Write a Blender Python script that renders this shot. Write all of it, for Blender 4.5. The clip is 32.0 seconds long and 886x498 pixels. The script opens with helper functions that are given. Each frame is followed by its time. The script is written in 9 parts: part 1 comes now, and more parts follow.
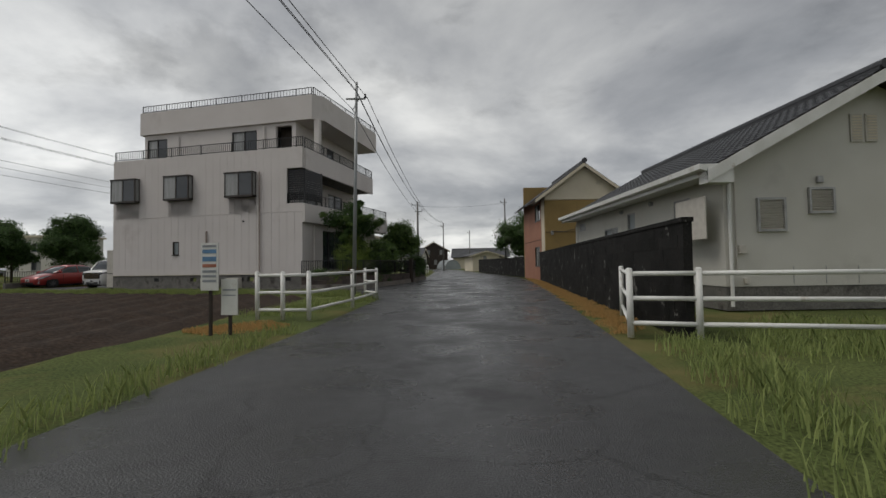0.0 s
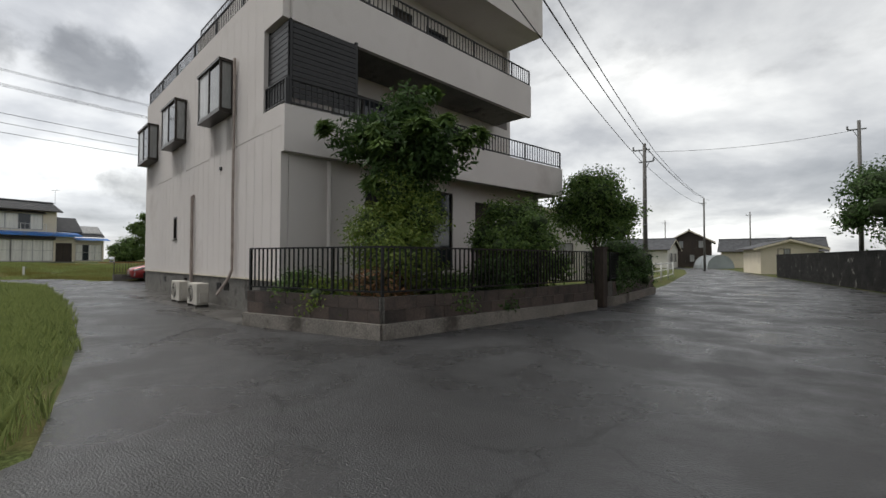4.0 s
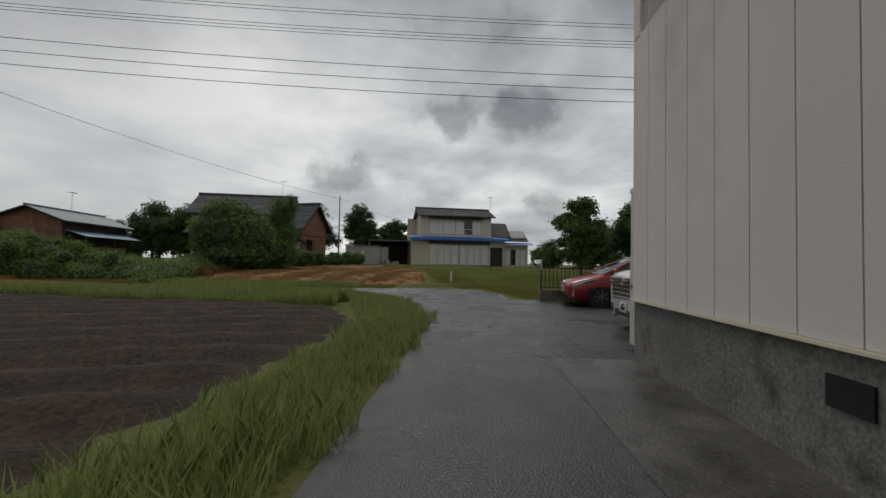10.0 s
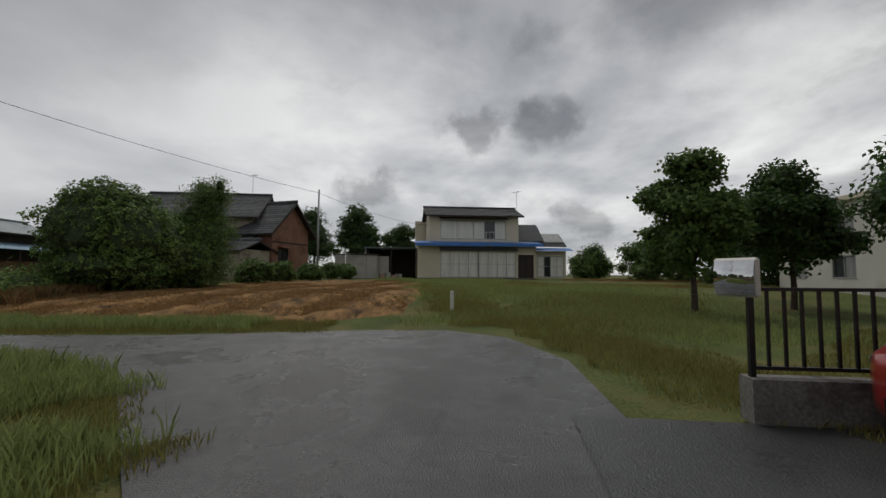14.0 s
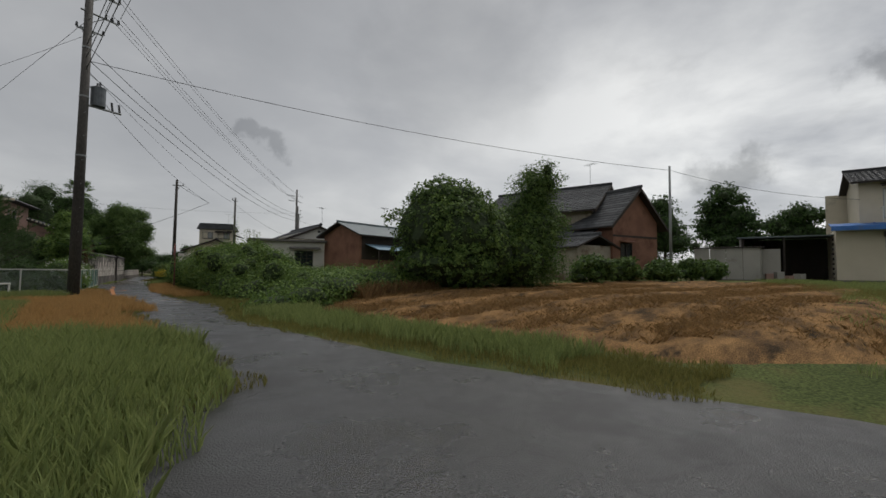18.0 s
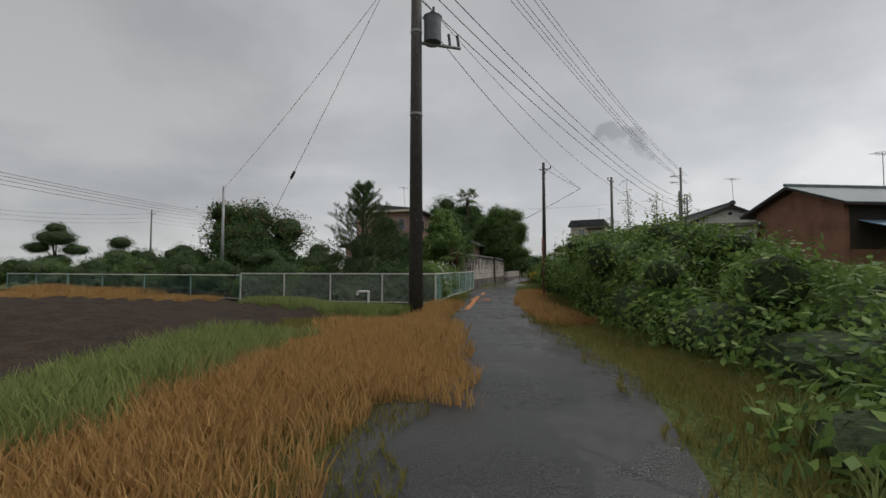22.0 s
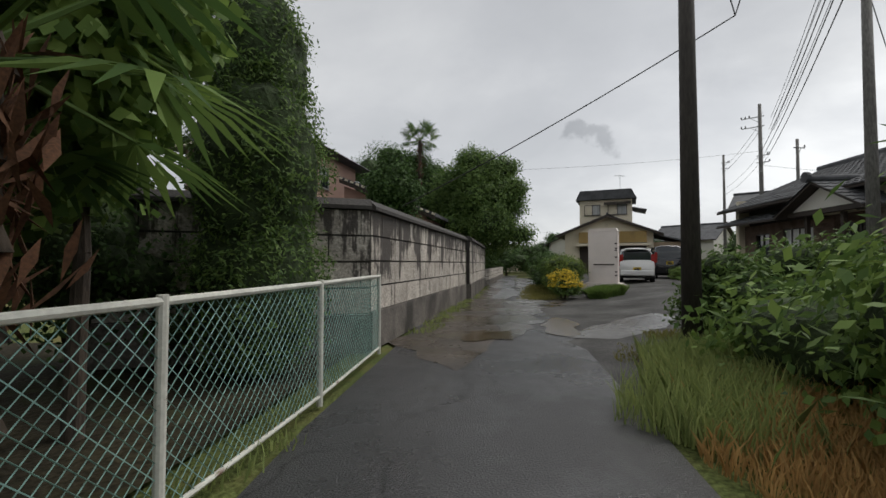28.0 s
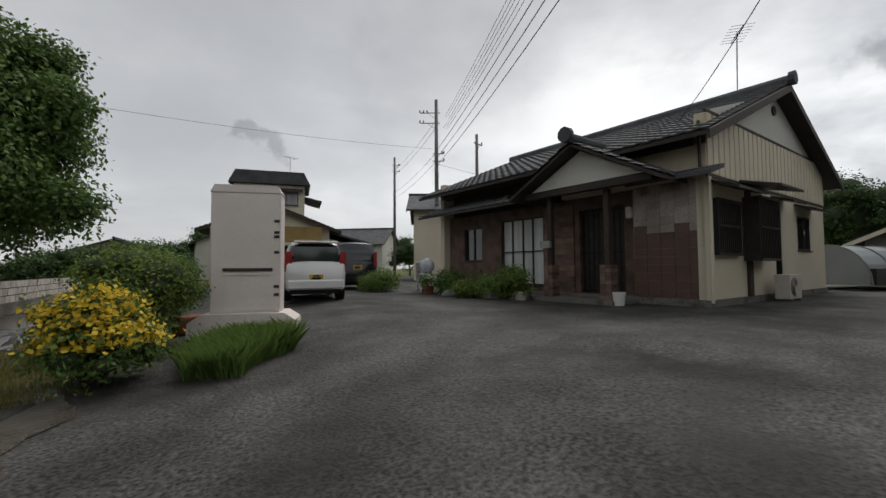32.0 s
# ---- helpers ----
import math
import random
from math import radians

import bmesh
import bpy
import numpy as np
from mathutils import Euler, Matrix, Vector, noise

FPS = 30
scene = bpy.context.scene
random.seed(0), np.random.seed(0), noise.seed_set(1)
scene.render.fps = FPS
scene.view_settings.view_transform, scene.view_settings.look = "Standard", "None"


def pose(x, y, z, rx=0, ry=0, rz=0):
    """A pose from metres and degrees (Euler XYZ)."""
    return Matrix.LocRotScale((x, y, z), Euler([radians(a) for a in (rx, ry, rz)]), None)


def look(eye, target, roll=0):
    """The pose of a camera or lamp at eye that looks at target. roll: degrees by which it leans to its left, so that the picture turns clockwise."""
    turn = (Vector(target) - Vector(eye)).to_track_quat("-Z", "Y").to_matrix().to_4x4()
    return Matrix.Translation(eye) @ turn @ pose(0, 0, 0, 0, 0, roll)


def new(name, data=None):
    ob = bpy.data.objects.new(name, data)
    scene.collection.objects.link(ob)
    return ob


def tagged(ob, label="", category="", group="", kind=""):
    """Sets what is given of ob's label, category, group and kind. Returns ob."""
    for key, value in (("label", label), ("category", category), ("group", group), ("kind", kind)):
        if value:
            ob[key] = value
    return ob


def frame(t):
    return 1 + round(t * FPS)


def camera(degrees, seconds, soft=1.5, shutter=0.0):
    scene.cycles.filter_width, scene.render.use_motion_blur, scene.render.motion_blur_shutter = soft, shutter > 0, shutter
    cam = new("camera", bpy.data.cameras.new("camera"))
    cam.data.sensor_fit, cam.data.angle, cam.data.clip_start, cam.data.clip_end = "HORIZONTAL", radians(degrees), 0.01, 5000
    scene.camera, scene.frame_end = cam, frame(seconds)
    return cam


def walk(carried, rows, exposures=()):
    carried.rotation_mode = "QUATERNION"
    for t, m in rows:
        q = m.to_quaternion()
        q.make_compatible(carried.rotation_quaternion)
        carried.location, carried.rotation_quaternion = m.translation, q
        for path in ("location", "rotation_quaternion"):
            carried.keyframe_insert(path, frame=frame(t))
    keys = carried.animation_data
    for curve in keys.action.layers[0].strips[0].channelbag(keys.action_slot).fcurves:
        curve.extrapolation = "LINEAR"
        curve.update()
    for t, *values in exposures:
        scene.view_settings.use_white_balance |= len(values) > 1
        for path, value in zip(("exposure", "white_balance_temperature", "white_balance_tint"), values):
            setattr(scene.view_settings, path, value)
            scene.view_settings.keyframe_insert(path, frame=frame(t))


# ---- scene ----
cam = camera(91.78, 32.0)
# seconds, place, tilt, lean and heading
PATH = [
    (0.0, 0.03, 0.18, 1.18, 91.95, -0.89, -0.30),
    (0.5, 0.29, 2.39, 1.18, 91.94, -0.68, -1.53),
    (1.0, 0.62, 4.60, 1.18, 92.01, -0.51, -4.32),
    (1.5, 1.14, 6.99, 1.19, 92.21, -0.75, -5.15),
    (2.0, 1.54, 9.29, 1.21, 92.17, -0.84, -5.06),
    (2.5, 1.81, 11.30, 1.23, 92.00, -0.87, -1.29),
    (3.0, 1.91, 13.19, 1.22, 91.88, -0.43, 7.94),
    (3.5, 1.39, 15.03, 1.22, 91.52, -0.01, 20.46),
    (4.0, 0.34, 16.53, 1.22, 91.39, 0.11, 31.18),
    (4.5, -0.82, 17.57, 1.20, 91.49, 0.16, 37.51),
    (6.5, -4.51, 19.41, 1.14, 92.28, 0.99, 63.15),
    (7.0, -5.50, 19.67, 1.15, 92.24, 0.90, 67.10),
    (7.5, -6.57, 19.96, 1.15, 92.17, 0.60, 70.84),
    (8.0, -7.73, 20.28, 1.14, 92.04, 0.45, 76.02),
    (8.5, -9.03, 20.60, 1.14, 91.98, 0.23, 79.28),
    (9.0, -10.49, 20.97, 1.16, 91.86, 0.27, 81.12),
    (9.5, -12.20, 21.42, 1.18, 91.74, 0.59, 81.72),
    (10.0, -14.08, 21.96, 1.18, 91.81, 1.07, 80.71),
    (10.5, -15.83, 22.46, 1.18, 92.11, 1.00, 79.90),
    (11.0, -17.51, 22.91, 1.18, 92.34, 0.67, 79.87),
    (11.5, -18.98, 23.26, 1.17, 92.45, 0.38, 80.07),
    (12.0, -20.39, 23.58, 1.17, 92.63, 0.18, 80.30),
    (12.5, -21.59, 23.84, 1.16, 92.85, 0.08, 80.73),
    (13.0, -22.30, 24.00, 1.16, 92.99, 0.04, 81.60),
    (13.5, -23.11, 24.17, 1.17, 93.17, 0.06, 82.74),
    (15.5, -27.06, 25.54, 1.20, 94.05, 1.21, 91.58),
    (16.0, -27.41, 25.43, 1.20, 94.13, 1.47, 96.69),
    (16.5, -27.78, 25.12, 1.20, 94.08, 1.56, 103.82),
    (17.0, -28.07, 24.70, 1.18, 94.05, 1.06, 111.60),
    (17.5, -28.28, 24.18, 1.15, 93.68, 0.55, 119.69),
    (18.0, -28.71, 23.54, 1.15, 92.94, 0.67, 127.93),
    (18.5, -29.45, 22.85, 1.15, 92.51, 0.33, 136.91),
    (19.0, -30.27, 21.96, 1.15, 92.68, 0.14, 146.46),
    (19.5, -31.02, 20.72, 1.18, 92.37, -0.84, 155.45),
    (20.0, -31.57, 19.39, 1.20, 92.31, -1.57, 162.78),
    (20.5, -31.88, 18.16, 1.20, 92.38, -1.37, 167.44),
    (21.0, -32.08, 16.97, 1.19, 92.46, -1.06, 171.26),
    (21.5, -32.24, 15.69, 1.20, 92.57, -0.55, 173.50),
    (22.0, -32.45, 14.31, 1.20, 92.60, -0.03, 174.12),
    (22.5, -32.77, 12.93, 1.20, 92.67, 0.25, 174.05),
    (23.0, -33.11, 11.52, 1.18, 92.77, 0.27, 173.71),
    (23.5, -33.43, 10.09, 1.17, 92.73, 0.09, 173.68),
    (24.0, -33.77, 8.67, 1.20, 92.27, 0.04, 173.72),
    (24.5, -34.16, 7.26, 1.22, 92.02, -0.34, 174.01),
    (26.5, -35.42, 0.86, 1.18, 92.09, -0.00, 173.90),
    (27.0, -35.80, -0.94, 1.18, 92.20, 0.13, 172.78),
    (27.5, -36.20, -2.88, 1.18, 92.17, 0.25, 171.18),
    (28.0, -36.65, -4.71, 1.19, 91.90, 0.03, 170.25),
    (28.5, -37.11, -6.46, 1.19, 92.02, -0.39, 169.34),
    (29.0, -37.45, -8.00, 1.20, 92.13, -0.61, 168.63),
    (29.5, -37.76, -9.28, 1.20, 92.19, -0.36, 167.05),
    (30.0, -38.29, -10.51, 1.19, 92.31, -0.05, 163.97),
    (30.5, -39.07, -11.55, 1.17, 92.55, -0.01, 157.78),
    (31.0, -39.94, -12.11, 1.16, 92.66, 0.02, 148.98),
    (31.5, -40.82, -12.37, 1.15, 92.55, -0.16, 138.85),
    (32.0, -41.80, -12.82, 1.14, 92.62, -0.40, 128.08),
]
walk(cam, [(t, Matrix.Translation((x, y, z)) @ Matrix.Rotation(radians(h), 4, 'Z') @ Matrix.Rotation(radians(tilt), 4, 'X') @ Matrix.Rotation(radians(lean), 4, 'Z')) for t, x, y, z, tilt, lean, h in PATH],
     [(0, -0.15), (1, 0.0), (2, 0.25), (3, 0.4), (4, 0.45), (6.5, 0.15), (8, -0.2), (10, -0.28), (13, -0.28), (17, -0.2), (20, -0.05), (22, 0.1), (24, 0.2), (27, 0.3), (28, 0.45), (30, 0.3), (32, 0.25)])

# ---- light ----
world = bpy.data.worlds.new("overcast_sky")
scene.world = world
world.use_nodes = True
wn, wl = world.node_tree.nodes, world.node_tree.links
wn.clear()


def wnode(kind, **sets):
    n = wn.new(kind)
    for k, v in sets.items():
        n.inputs[k].default_value = v
    return n


SUN_HEADING, SUN_HEIGHT = 105.0, 58.0
w_out, w_bg = wn.new("ShaderNodeOutputWorld"), wn.new("ShaderNodeBackground")
w_sky = wn.new("ShaderNodeTexSky")
w_sky.sky_type, w_sky.sun_disc = "NISHITA", False
w_sky.sun_elevation, w_sky.sun_rotation = radians(SUN_HEIGHT), radians(-SUN_HEADING)
w_co, w_sep = wn.new("ShaderNodeTexCoord"), wn.new("ShaderNodeSeparateXYZ")
wl.new(w_co.outputs["Generated"], w_sep.inputs[0])
w_up = wn.new("ShaderNodeMath"); w_up.operation = "MAXIMUM"; w_up.inputs[1].default_value = 0.0
wl.new(w_sep.outputs["Z"], w_up.inputs[0])
w_add = wn.new("ShaderNodeMath"); w_add.operation = "ADD"; w_add.inputs[1].default_value = 0.24
wl.new(w_up.outputs[0], w_add.inputs[0])
w_div = wn.new("ShaderNodeVectorMath"); w_div.operation = "DIVIDE"
w_comb = wn.new("ShaderNodeCombineXYZ")
for i in range(3):
    wl.new(w_add.outputs[0], w_comb.inputs[i])
wl.new(w_co.outputs["Generated"], w_div.inputs[0]); wl.new(w_comb.outputs[0], w_div.inputs[1])
w_n1 = wnode("ShaderNodeTexNoise", Scale=1.05, Detail=9.0, Roughness=0.55, Distortion=0.22)
w_n2 = wnode("ShaderNodeTexNoise", Scale=0.55, Detail=3.0, Roughness=0.5, Distortion=0.2)
w_map = wn.new("ShaderNodeMapping"); w_map.inputs["Location"].default_value = (3.1, 7.7, 0); w_map.inputs["Scale"].default_value = (1.0, 1.0, 0.0)
wl.new(w_div.outputs[0], w_map.inputs[0])
wl.new(w_map.outputs[0], w_n1.inputs["Vector"]); wl.new(w_map.outputs[0], w_n2.inputs["Vector"])
w_mix = wn.new("ShaderNodeMix"); w_mix.data_type = "FLOAT"; w_mix.inputs[0].default_value = 0.38
wl.new(w_n1.outputs[0], w_mix.inputs[2]); wl.new(w_n2.outputs[0], w_mix.inputs[3])
w_ramp = wn.new("ShaderNodeValToRGB")
els = w_ramp.color_ramp.elements
els[0].position, els[0].color = 0.37, (0.86, 0.86, 0.835, 1)
els[1].position, els[1].color = 0.63, (0.24, 0.25, 0.265, 1)
e = els.new(0.455); e.color = (0.60, 0.605, 0.60, 1)
e = els.new(0.54); e.color = (0.38, 0.388, 0.40, 1)
wl.new(w_mix.outputs[0], w_ramp.inputs[0])
# the southern cloud is a smooth sheet, the northern and western sky is broken by dark puffs
w_so = wn.new("ShaderNodeVectorMath"); w_so.operation = "DOT_PRODUCT"; w_so.inputs[1].default_value = (0.05, -1.0, 0.0)
wl.new(w_co.outputs["Generated"], w_so.inputs[0])
w_sr = wn.new("ShaderNodeMapRange"); w_sr.interpolation_type = "SMOOTHSTEP"
for k, v in (("From Min", -0.35), ("From Max", 0.75), ("To Min", 0.0), ("To Max", 0.72)):
    w_sr.inputs[k].default_value = v
wl.new(w_so.outputs["Value"], w_sr.inputs[0])
w_flat = wn.new("ShaderNodeMix"); w_flat.data_type = "RGBA"; w_flat.inputs[7].default_value = (0.445, 0.45, 0.457, 1)
wl.new(w_sr.outputs[0], w_flat.inputs[0]); wl.new(w_ramp.outputs[0], w_flat.inputs[6])
w_n3 = wnode("ShaderNodeTexNoise", Scale=3.4, Detail=7.0, Roughness=0.56, Distortion=0.25)
w_m3 = wn.new("ShaderNodeMapping"); w_m3.inputs["Location"].default_value = (1.3, 2.1, 0.4); w_m3.inputs["Scale"].default_value = (1.0, 1.0, 2.1)
wl.new(w_co.outputs["Generated"], w_m3.inputs[0])
wl.new(w_m3.outputs[0], w_n3.inputs["Vector"])
w_pf = wn.new("ShaderNodeMapRange"); w_pf.interpolation_type = "SMOOTHSTEP"
for k, v in (("From Min", 0.54), ("From Max", 0.70), ("To Min", 1.0), ("To Max", 0.74)):
    w_pf.inputs[k].default_value = v
wl.new(w_n3.outputs[0], w_pf.inputs[0])
w_pm = wn.new("ShaderNodeMix"); w_pm.data_type = "FLOAT"; w_pm.inputs[3].default_value = 1.0
w_p2 = wn.new("ShaderNodeMapRange")
for k, v in (("From Min", 0.0), ("From Max", 0.6)):
    w_p2.inputs[k].default_value = v
wl.new(w_sr.outputs[0], w_p2.inputs[0])
wl.new(w_p2.outputs[0], w_pm.inputs[0]); wl.new(w_pf.outputs[0], w_pm.inputs[2])
w_puff = wn.new("ShaderNodeVectorMath"); w_puff.operation = "SCALE"
wl.new(w_flat.outputs[2], w_puff.inputs[0]); wl.new(w_pm.outputs[0], w_puff.inputs["Scale"])
# low ragged clouds of their own in the western and southern sky: heading, height, half width and half height in degrees, darkness
w_rag = wnode("ShaderNodeTexNoise", Scale=7.5, Detail=7.0, Roughness=0.58, Distortion=0.0)
wl.new(w_co.outputs["Generated"], w_rag.inputs["Vector"])
w_ctr = wn.new("ShaderNodeVectorMath"); w_ctr.operation = "SUBTRACT"; w_ctr.inputs[1].default_value = (0.5, 0.5, 0.5)
wl.new(w_rag.outputs["Color"], w_ctr.inputs[0])
w_jit = wn.new("ShaderNodeVectorMath"); w_jit.operation = "MULTIPLY_ADD"; w_jit.inputs[1].default_value = (0.24, 0.24, 0.15)
wl.new(w_ctr.outputs[0], w_jit.inputs[0]); wl.new(w_co.outputs["Generated"], w_jit.inputs[2])
w_last = w_puff.outputs[0]
for head, height, wide, tall, dark in ((79.5, 18.5, 4.6, 3.6, 0.56), (70.5, 19.5, 4.4, 4.2, 0.58), (94.5, 12.0, 5.4, 2.6, 0.56), (66.0, 7.0, 5.0, 2.6, 0.62), (92.0, 36.0, 12.0, 4.0, 0.88), (52.0, 31.0, 13.0, 6.0, 0.72), (150.0, 15.5, 2.6, 1.3, 0.72), (28.0, 22.0, 9.0, 4.0, 0.74), (213.0, 17.0, 26.0, 18.0, 0.74), (127.0, 26.0, 14.0, 12.0, 0.85)):
    a, b = radians(head), radians(height)
    away = wn.new("ShaderNodeVectorMath"); away.operation = "SUBTRACT"
    away.inputs[1].default_value = (-math.sin(a) * math.cos(b), math.cos(a) * math.cos(b), math.sin(b))
    wl.new(w_jit.outputs[0], away.inputs[0])
    size = wn.new("ShaderNodeVectorMath"); size.operation = "DIVIDE"
    size.inputs[1].default_value = (math.sin(radians(wide)), math.sin(radians(wide)), math.sin(radians(tall)))
    wl.new(away.outputs[0], size.inputs[0])
    dist = wn.new("ShaderNodeVectorMath"); dist.operation = "LENGTH"
    wl.new(size.outputs[0], dist.inputs[0])
    edge = wn.new("ShaderNodeMapRange"); edge.interpolation_type = "SMOOTHSTEP"
    for k, v in (("From Min", 0.5), ("From Max", 1.1), ("To Min", dark), ("To Max", 1.0)):
        edge.inputs[k].default_value = v
    wl.new(dist.outputs["Value"], edge.inputs[0])
    grey = wn.new("ShaderNodeVectorMath"); grey.operation = "SCALE"
    wl.new(w_last, grey.inputs[0]); wl.new(edge.outputs[0], grey.inputs["Scale"])
    w_last = grey.outputs[0]
# brighter cloud towards the hidden sun, duller opposite
w_dot = wn.new("ShaderNodeVectorMath"); w_dot.operation = "DOT_PRODUCT"
w_dot.inputs[1].default_value = (-0.95, 0.2, 0.12)
wl.new(w_co.outputs["Generated"], w_dot.inputs[0])
w_rng = wn.new("ShaderNodeMapRange")
for k, v in (("From Min", 0.25), ("From Max", 1.0), ("To Min", 1.04), ("To Max", 1.40)):
    w_rng.inputs[k].default_value = v
wl.new(w_dot.outputs["Value"], w_rng.inputs[0])
w_zen = wn.new("ShaderNodeMapRange")
for k, v in (("From Min", 0.05), ("From Max", 0.65), ("To Min", 1.08), ("To Max", 0.82)):
    w_zen.inputs[k].default_value = v
wl.new(w_up.outputs[0], w_zen.inputs[0])
w_rz = wn.new("ShaderNodeMath"); w_rz.operation = "MULTIPLY"
wl.new(w_rng.outputs[0], w_rz.inputs[0]); wl.new(w_zen.outputs[0], w_rz.inputs[1])
w_mul = wn.new("ShaderNodeVectorMath"); w_mul.operation = "SCALE"
wl.new(w_last, w_mul.inputs[0]); wl.new(w_rz.outputs[0], w_mul.inputs["Scale"])
w_sc = wn.new("ShaderNodeVectorMath"); w_sc.operation = "SCALE"; w_sc.inputs["Scale"].default_value = 0.06
wl.new(w_sky.outputs[0], w_sc.inputs[0])
w_sum = wn.new("ShaderNodeMix"); w_sum.data_type = "RGBA"; w_sum.inputs[0].default_value = 0.88
wl.new(w_sc.outputs[0], w_sum.inputs[6]); wl.new(w_mul.outputs[0], w_sum.inputs[7])
wl.new(w_sum.outputs[2], w_bg.inputs[0]); wl.new(w_bg.outputs[0], w_out.inputs[0])
w_bg.inputs[1].default_value = 1.1
sun_data = bpy.data.lights.new("sun", "SUN")
sun_data.energy, sun_data.angle, sun_data.color = 1.4, radians(30), (1, 0.96, 0.9)
sun = new("sun", sun_data)
sh, se = radians(SUN_HEADING), radians(SUN_HEIGHT)
sun.matrix_world = look((0, 0, 60), (math.sin(sh) * math.cos(se), -math.cos(sh) * math.cos(se), 60 - math.sin(se)))
scene.view_settings.exposure = 0.0

# ---- materials ----
MATS = {}


def mat(name, col, rough=0.7, col2=None, scale=6.0, fine=60.0, bump=0.15, metal=0.0, spec=0.5, vary=0.0, fine_amt=0.35, stretch=(1, 1, 1), stain=None, stain_scale=1.2, stain_at=(0.52, 0.68), coat=0.0, world=False, streak=None, crack=None, wet=None):
    """A surface with two sizes of variation, fine relief and, if asked, stains of a third colour."""
    if name in MATS:
        return MATS[name]
    m = bpy.data.materials.new(name)
    m.use_nodes = True
    n, l = m.node_tree.nodes, m.node_tree.links
    b = n["Principled BSDF"]
    b.inputs["Roughness"].default_value, b.inputs["Metallic"].default_value = rough, metal
    b.inputs["Specular IOR Level"].default_value = spec
    b.inputs["Coat Weight"].default_value = coat
    co = n.new("ShaderNodeTexCoord")
    mp = n.new("ShaderNodeMapping"); mp.inputs["Scale"].default_value = stretch
    src = co.outputs["Object"]
    if world:
        src = n.new("ShaderNodeNewGeometry").outputs["Position"]
    elif vary:
        oi = n.new("ShaderNodeObjectInfo")
        sh_ = n.new("ShaderNodeVectorMath"); sh_.operation = "MULTIPLY_ADD"
        sh_.inputs[1].default_value = (53, 31, 17)
        l.new(oi.outputs["Random"], sh_.inputs[0]); l.new(src, sh_.inputs[2])
        src = sh_.outputs[0]
    l.new(src, mp.inputs[0])
    big = n.new("ShaderNodeTexNoise"); big.inputs["Scale"].default_value = scale; big.inputs["Detail"].default_value = 4
    sml = n.new("ShaderNodeTexNoise"); sml.inputs["Scale"].default_value = fine; sml.inputs["Detail"].default_value = 3
    l.new(mp.outputs[0], big.inputs["Vector"]); l.new(mp.outputs[0], sml.inputs["Vector"])
    c2 = col2 or tuple(c * 0.72 for c in col)
    ramp = n.new("ShaderNodeValToRGB")
    ramp.color_ramp.elements[0].position, ramp.color_ramp.elements[1].position = 0.36, 0.64
    ramp.color_ramp.elements[0].color, ramp.color_ramp.elements[1].color = (*c2, 1), (*col, 1)
    l.new(big.outputs[0], ramp.inputs[0])
    out = ramp.outputs[0]
    fr = n.new("ShaderNodeMapRange")
    for k, v in (("From Min", 0.3), ("From Max", 0.7), ("To Min", 1 - fine_amt), ("To Max", 1 + fine_amt)):
        fr.inputs[k].default_value = v
    l.new(sml.outputs[0], fr.inputs[0])
    sc = n.new("ShaderNodeVectorMath"); sc.operation = "SCALE"
    l.new(out, sc.inputs[0]); l.new(fr.outputs[0], sc.inputs["Scale"])
    out = sc.outputs[0]
    if stain:
        st = n.new("ShaderNodeTexNoise"); st.inputs["Scale"].default_value = stain_scale; st.inputs["Detail"].default_value = 8; st.inputs["Roughness"].default_value = 0.65
        l.new(mp.outputs[0], st.inputs["Vector"])
        sr = n.new("ShaderNodeMapRange"); sr.inputs["From Min"].default_value, sr.inputs["From Max"].default_value = stain_at
        l.new(st.outputs[0], sr.inputs[0])
        mx = n.new("ShaderNodeMix"); mx.data_type = "RGBA"
        l.new(sr.outputs[0], mx.inputs[0]); l.new(out, mx.inputs[6]); mx.inputs[7].default_value = (*stain, 1)
        out = mx.outputs[2]
    if streak:
        sm = n.new("ShaderNodeMapping"); sm.inputs["Scale"].default_value = (1.0, 1.0, 0.09)
        l.new(src, sm.inputs[0])
        st = n.new("ShaderNodeTexNoise"); st.inputs["Scale"].default_value = 5.0; st.inputs["Detail"].default_value = 6; st.inputs["Roughness"].default_value = 0.7
        l.new(sm.outputs[0], st.inputs["Vector"])
        sr = n.new("ShaderNodeMapRange"); sr.inputs["From Min"].default_value, sr.inputs["From Max"].default_value = 0.47, 0.58
        l.new(st.outputs[0], sr.inputs[0])
        mx = n.new("ShaderNodeMix"); mx.data_type = "RGBA"
        l.new(sr.outputs[0], mx.inputs[0]); l.new(out, mx.inputs[6]); mx.inputs[7].default_value = (*streak, 1)
        out = mx.outputs[2]
    if crack:
        wv = n.new("ShaderNodeTexNoise"); wv.inputs["Scale"].default_value = 1.6; wv.inputs["Detail"].default_value = 5
        l.new(mp.outputs[0], wv.inputs["Vector"])
        wa = n.new("ShaderNodeVectorMath"); wa.operation = "MULTIPLY_ADD"; wa.inputs[1].default_value = (0.7, 0.7, 0.0)
        l.new(wv.outputs["Color"], wa.inputs[0]); l.new(mp.outputs[0], wa.inputs[2])
        vo = n.new("ShaderNodeTexVoronoi"); vo.feature = "DISTANCE_TO_EDGE"; vo.inputs["Scale"].default_value = 0.55
        l.new(wa.outputs[0], vo.inputs["Vector"])
        cr = n.new("ShaderNodeMapRange")
        for k, v in (("From Min", 0.003), ("From Max", 0.011), ("To Min", 0.6), ("To Max", 1.0)):
            cr.inputs[k].default_value = v
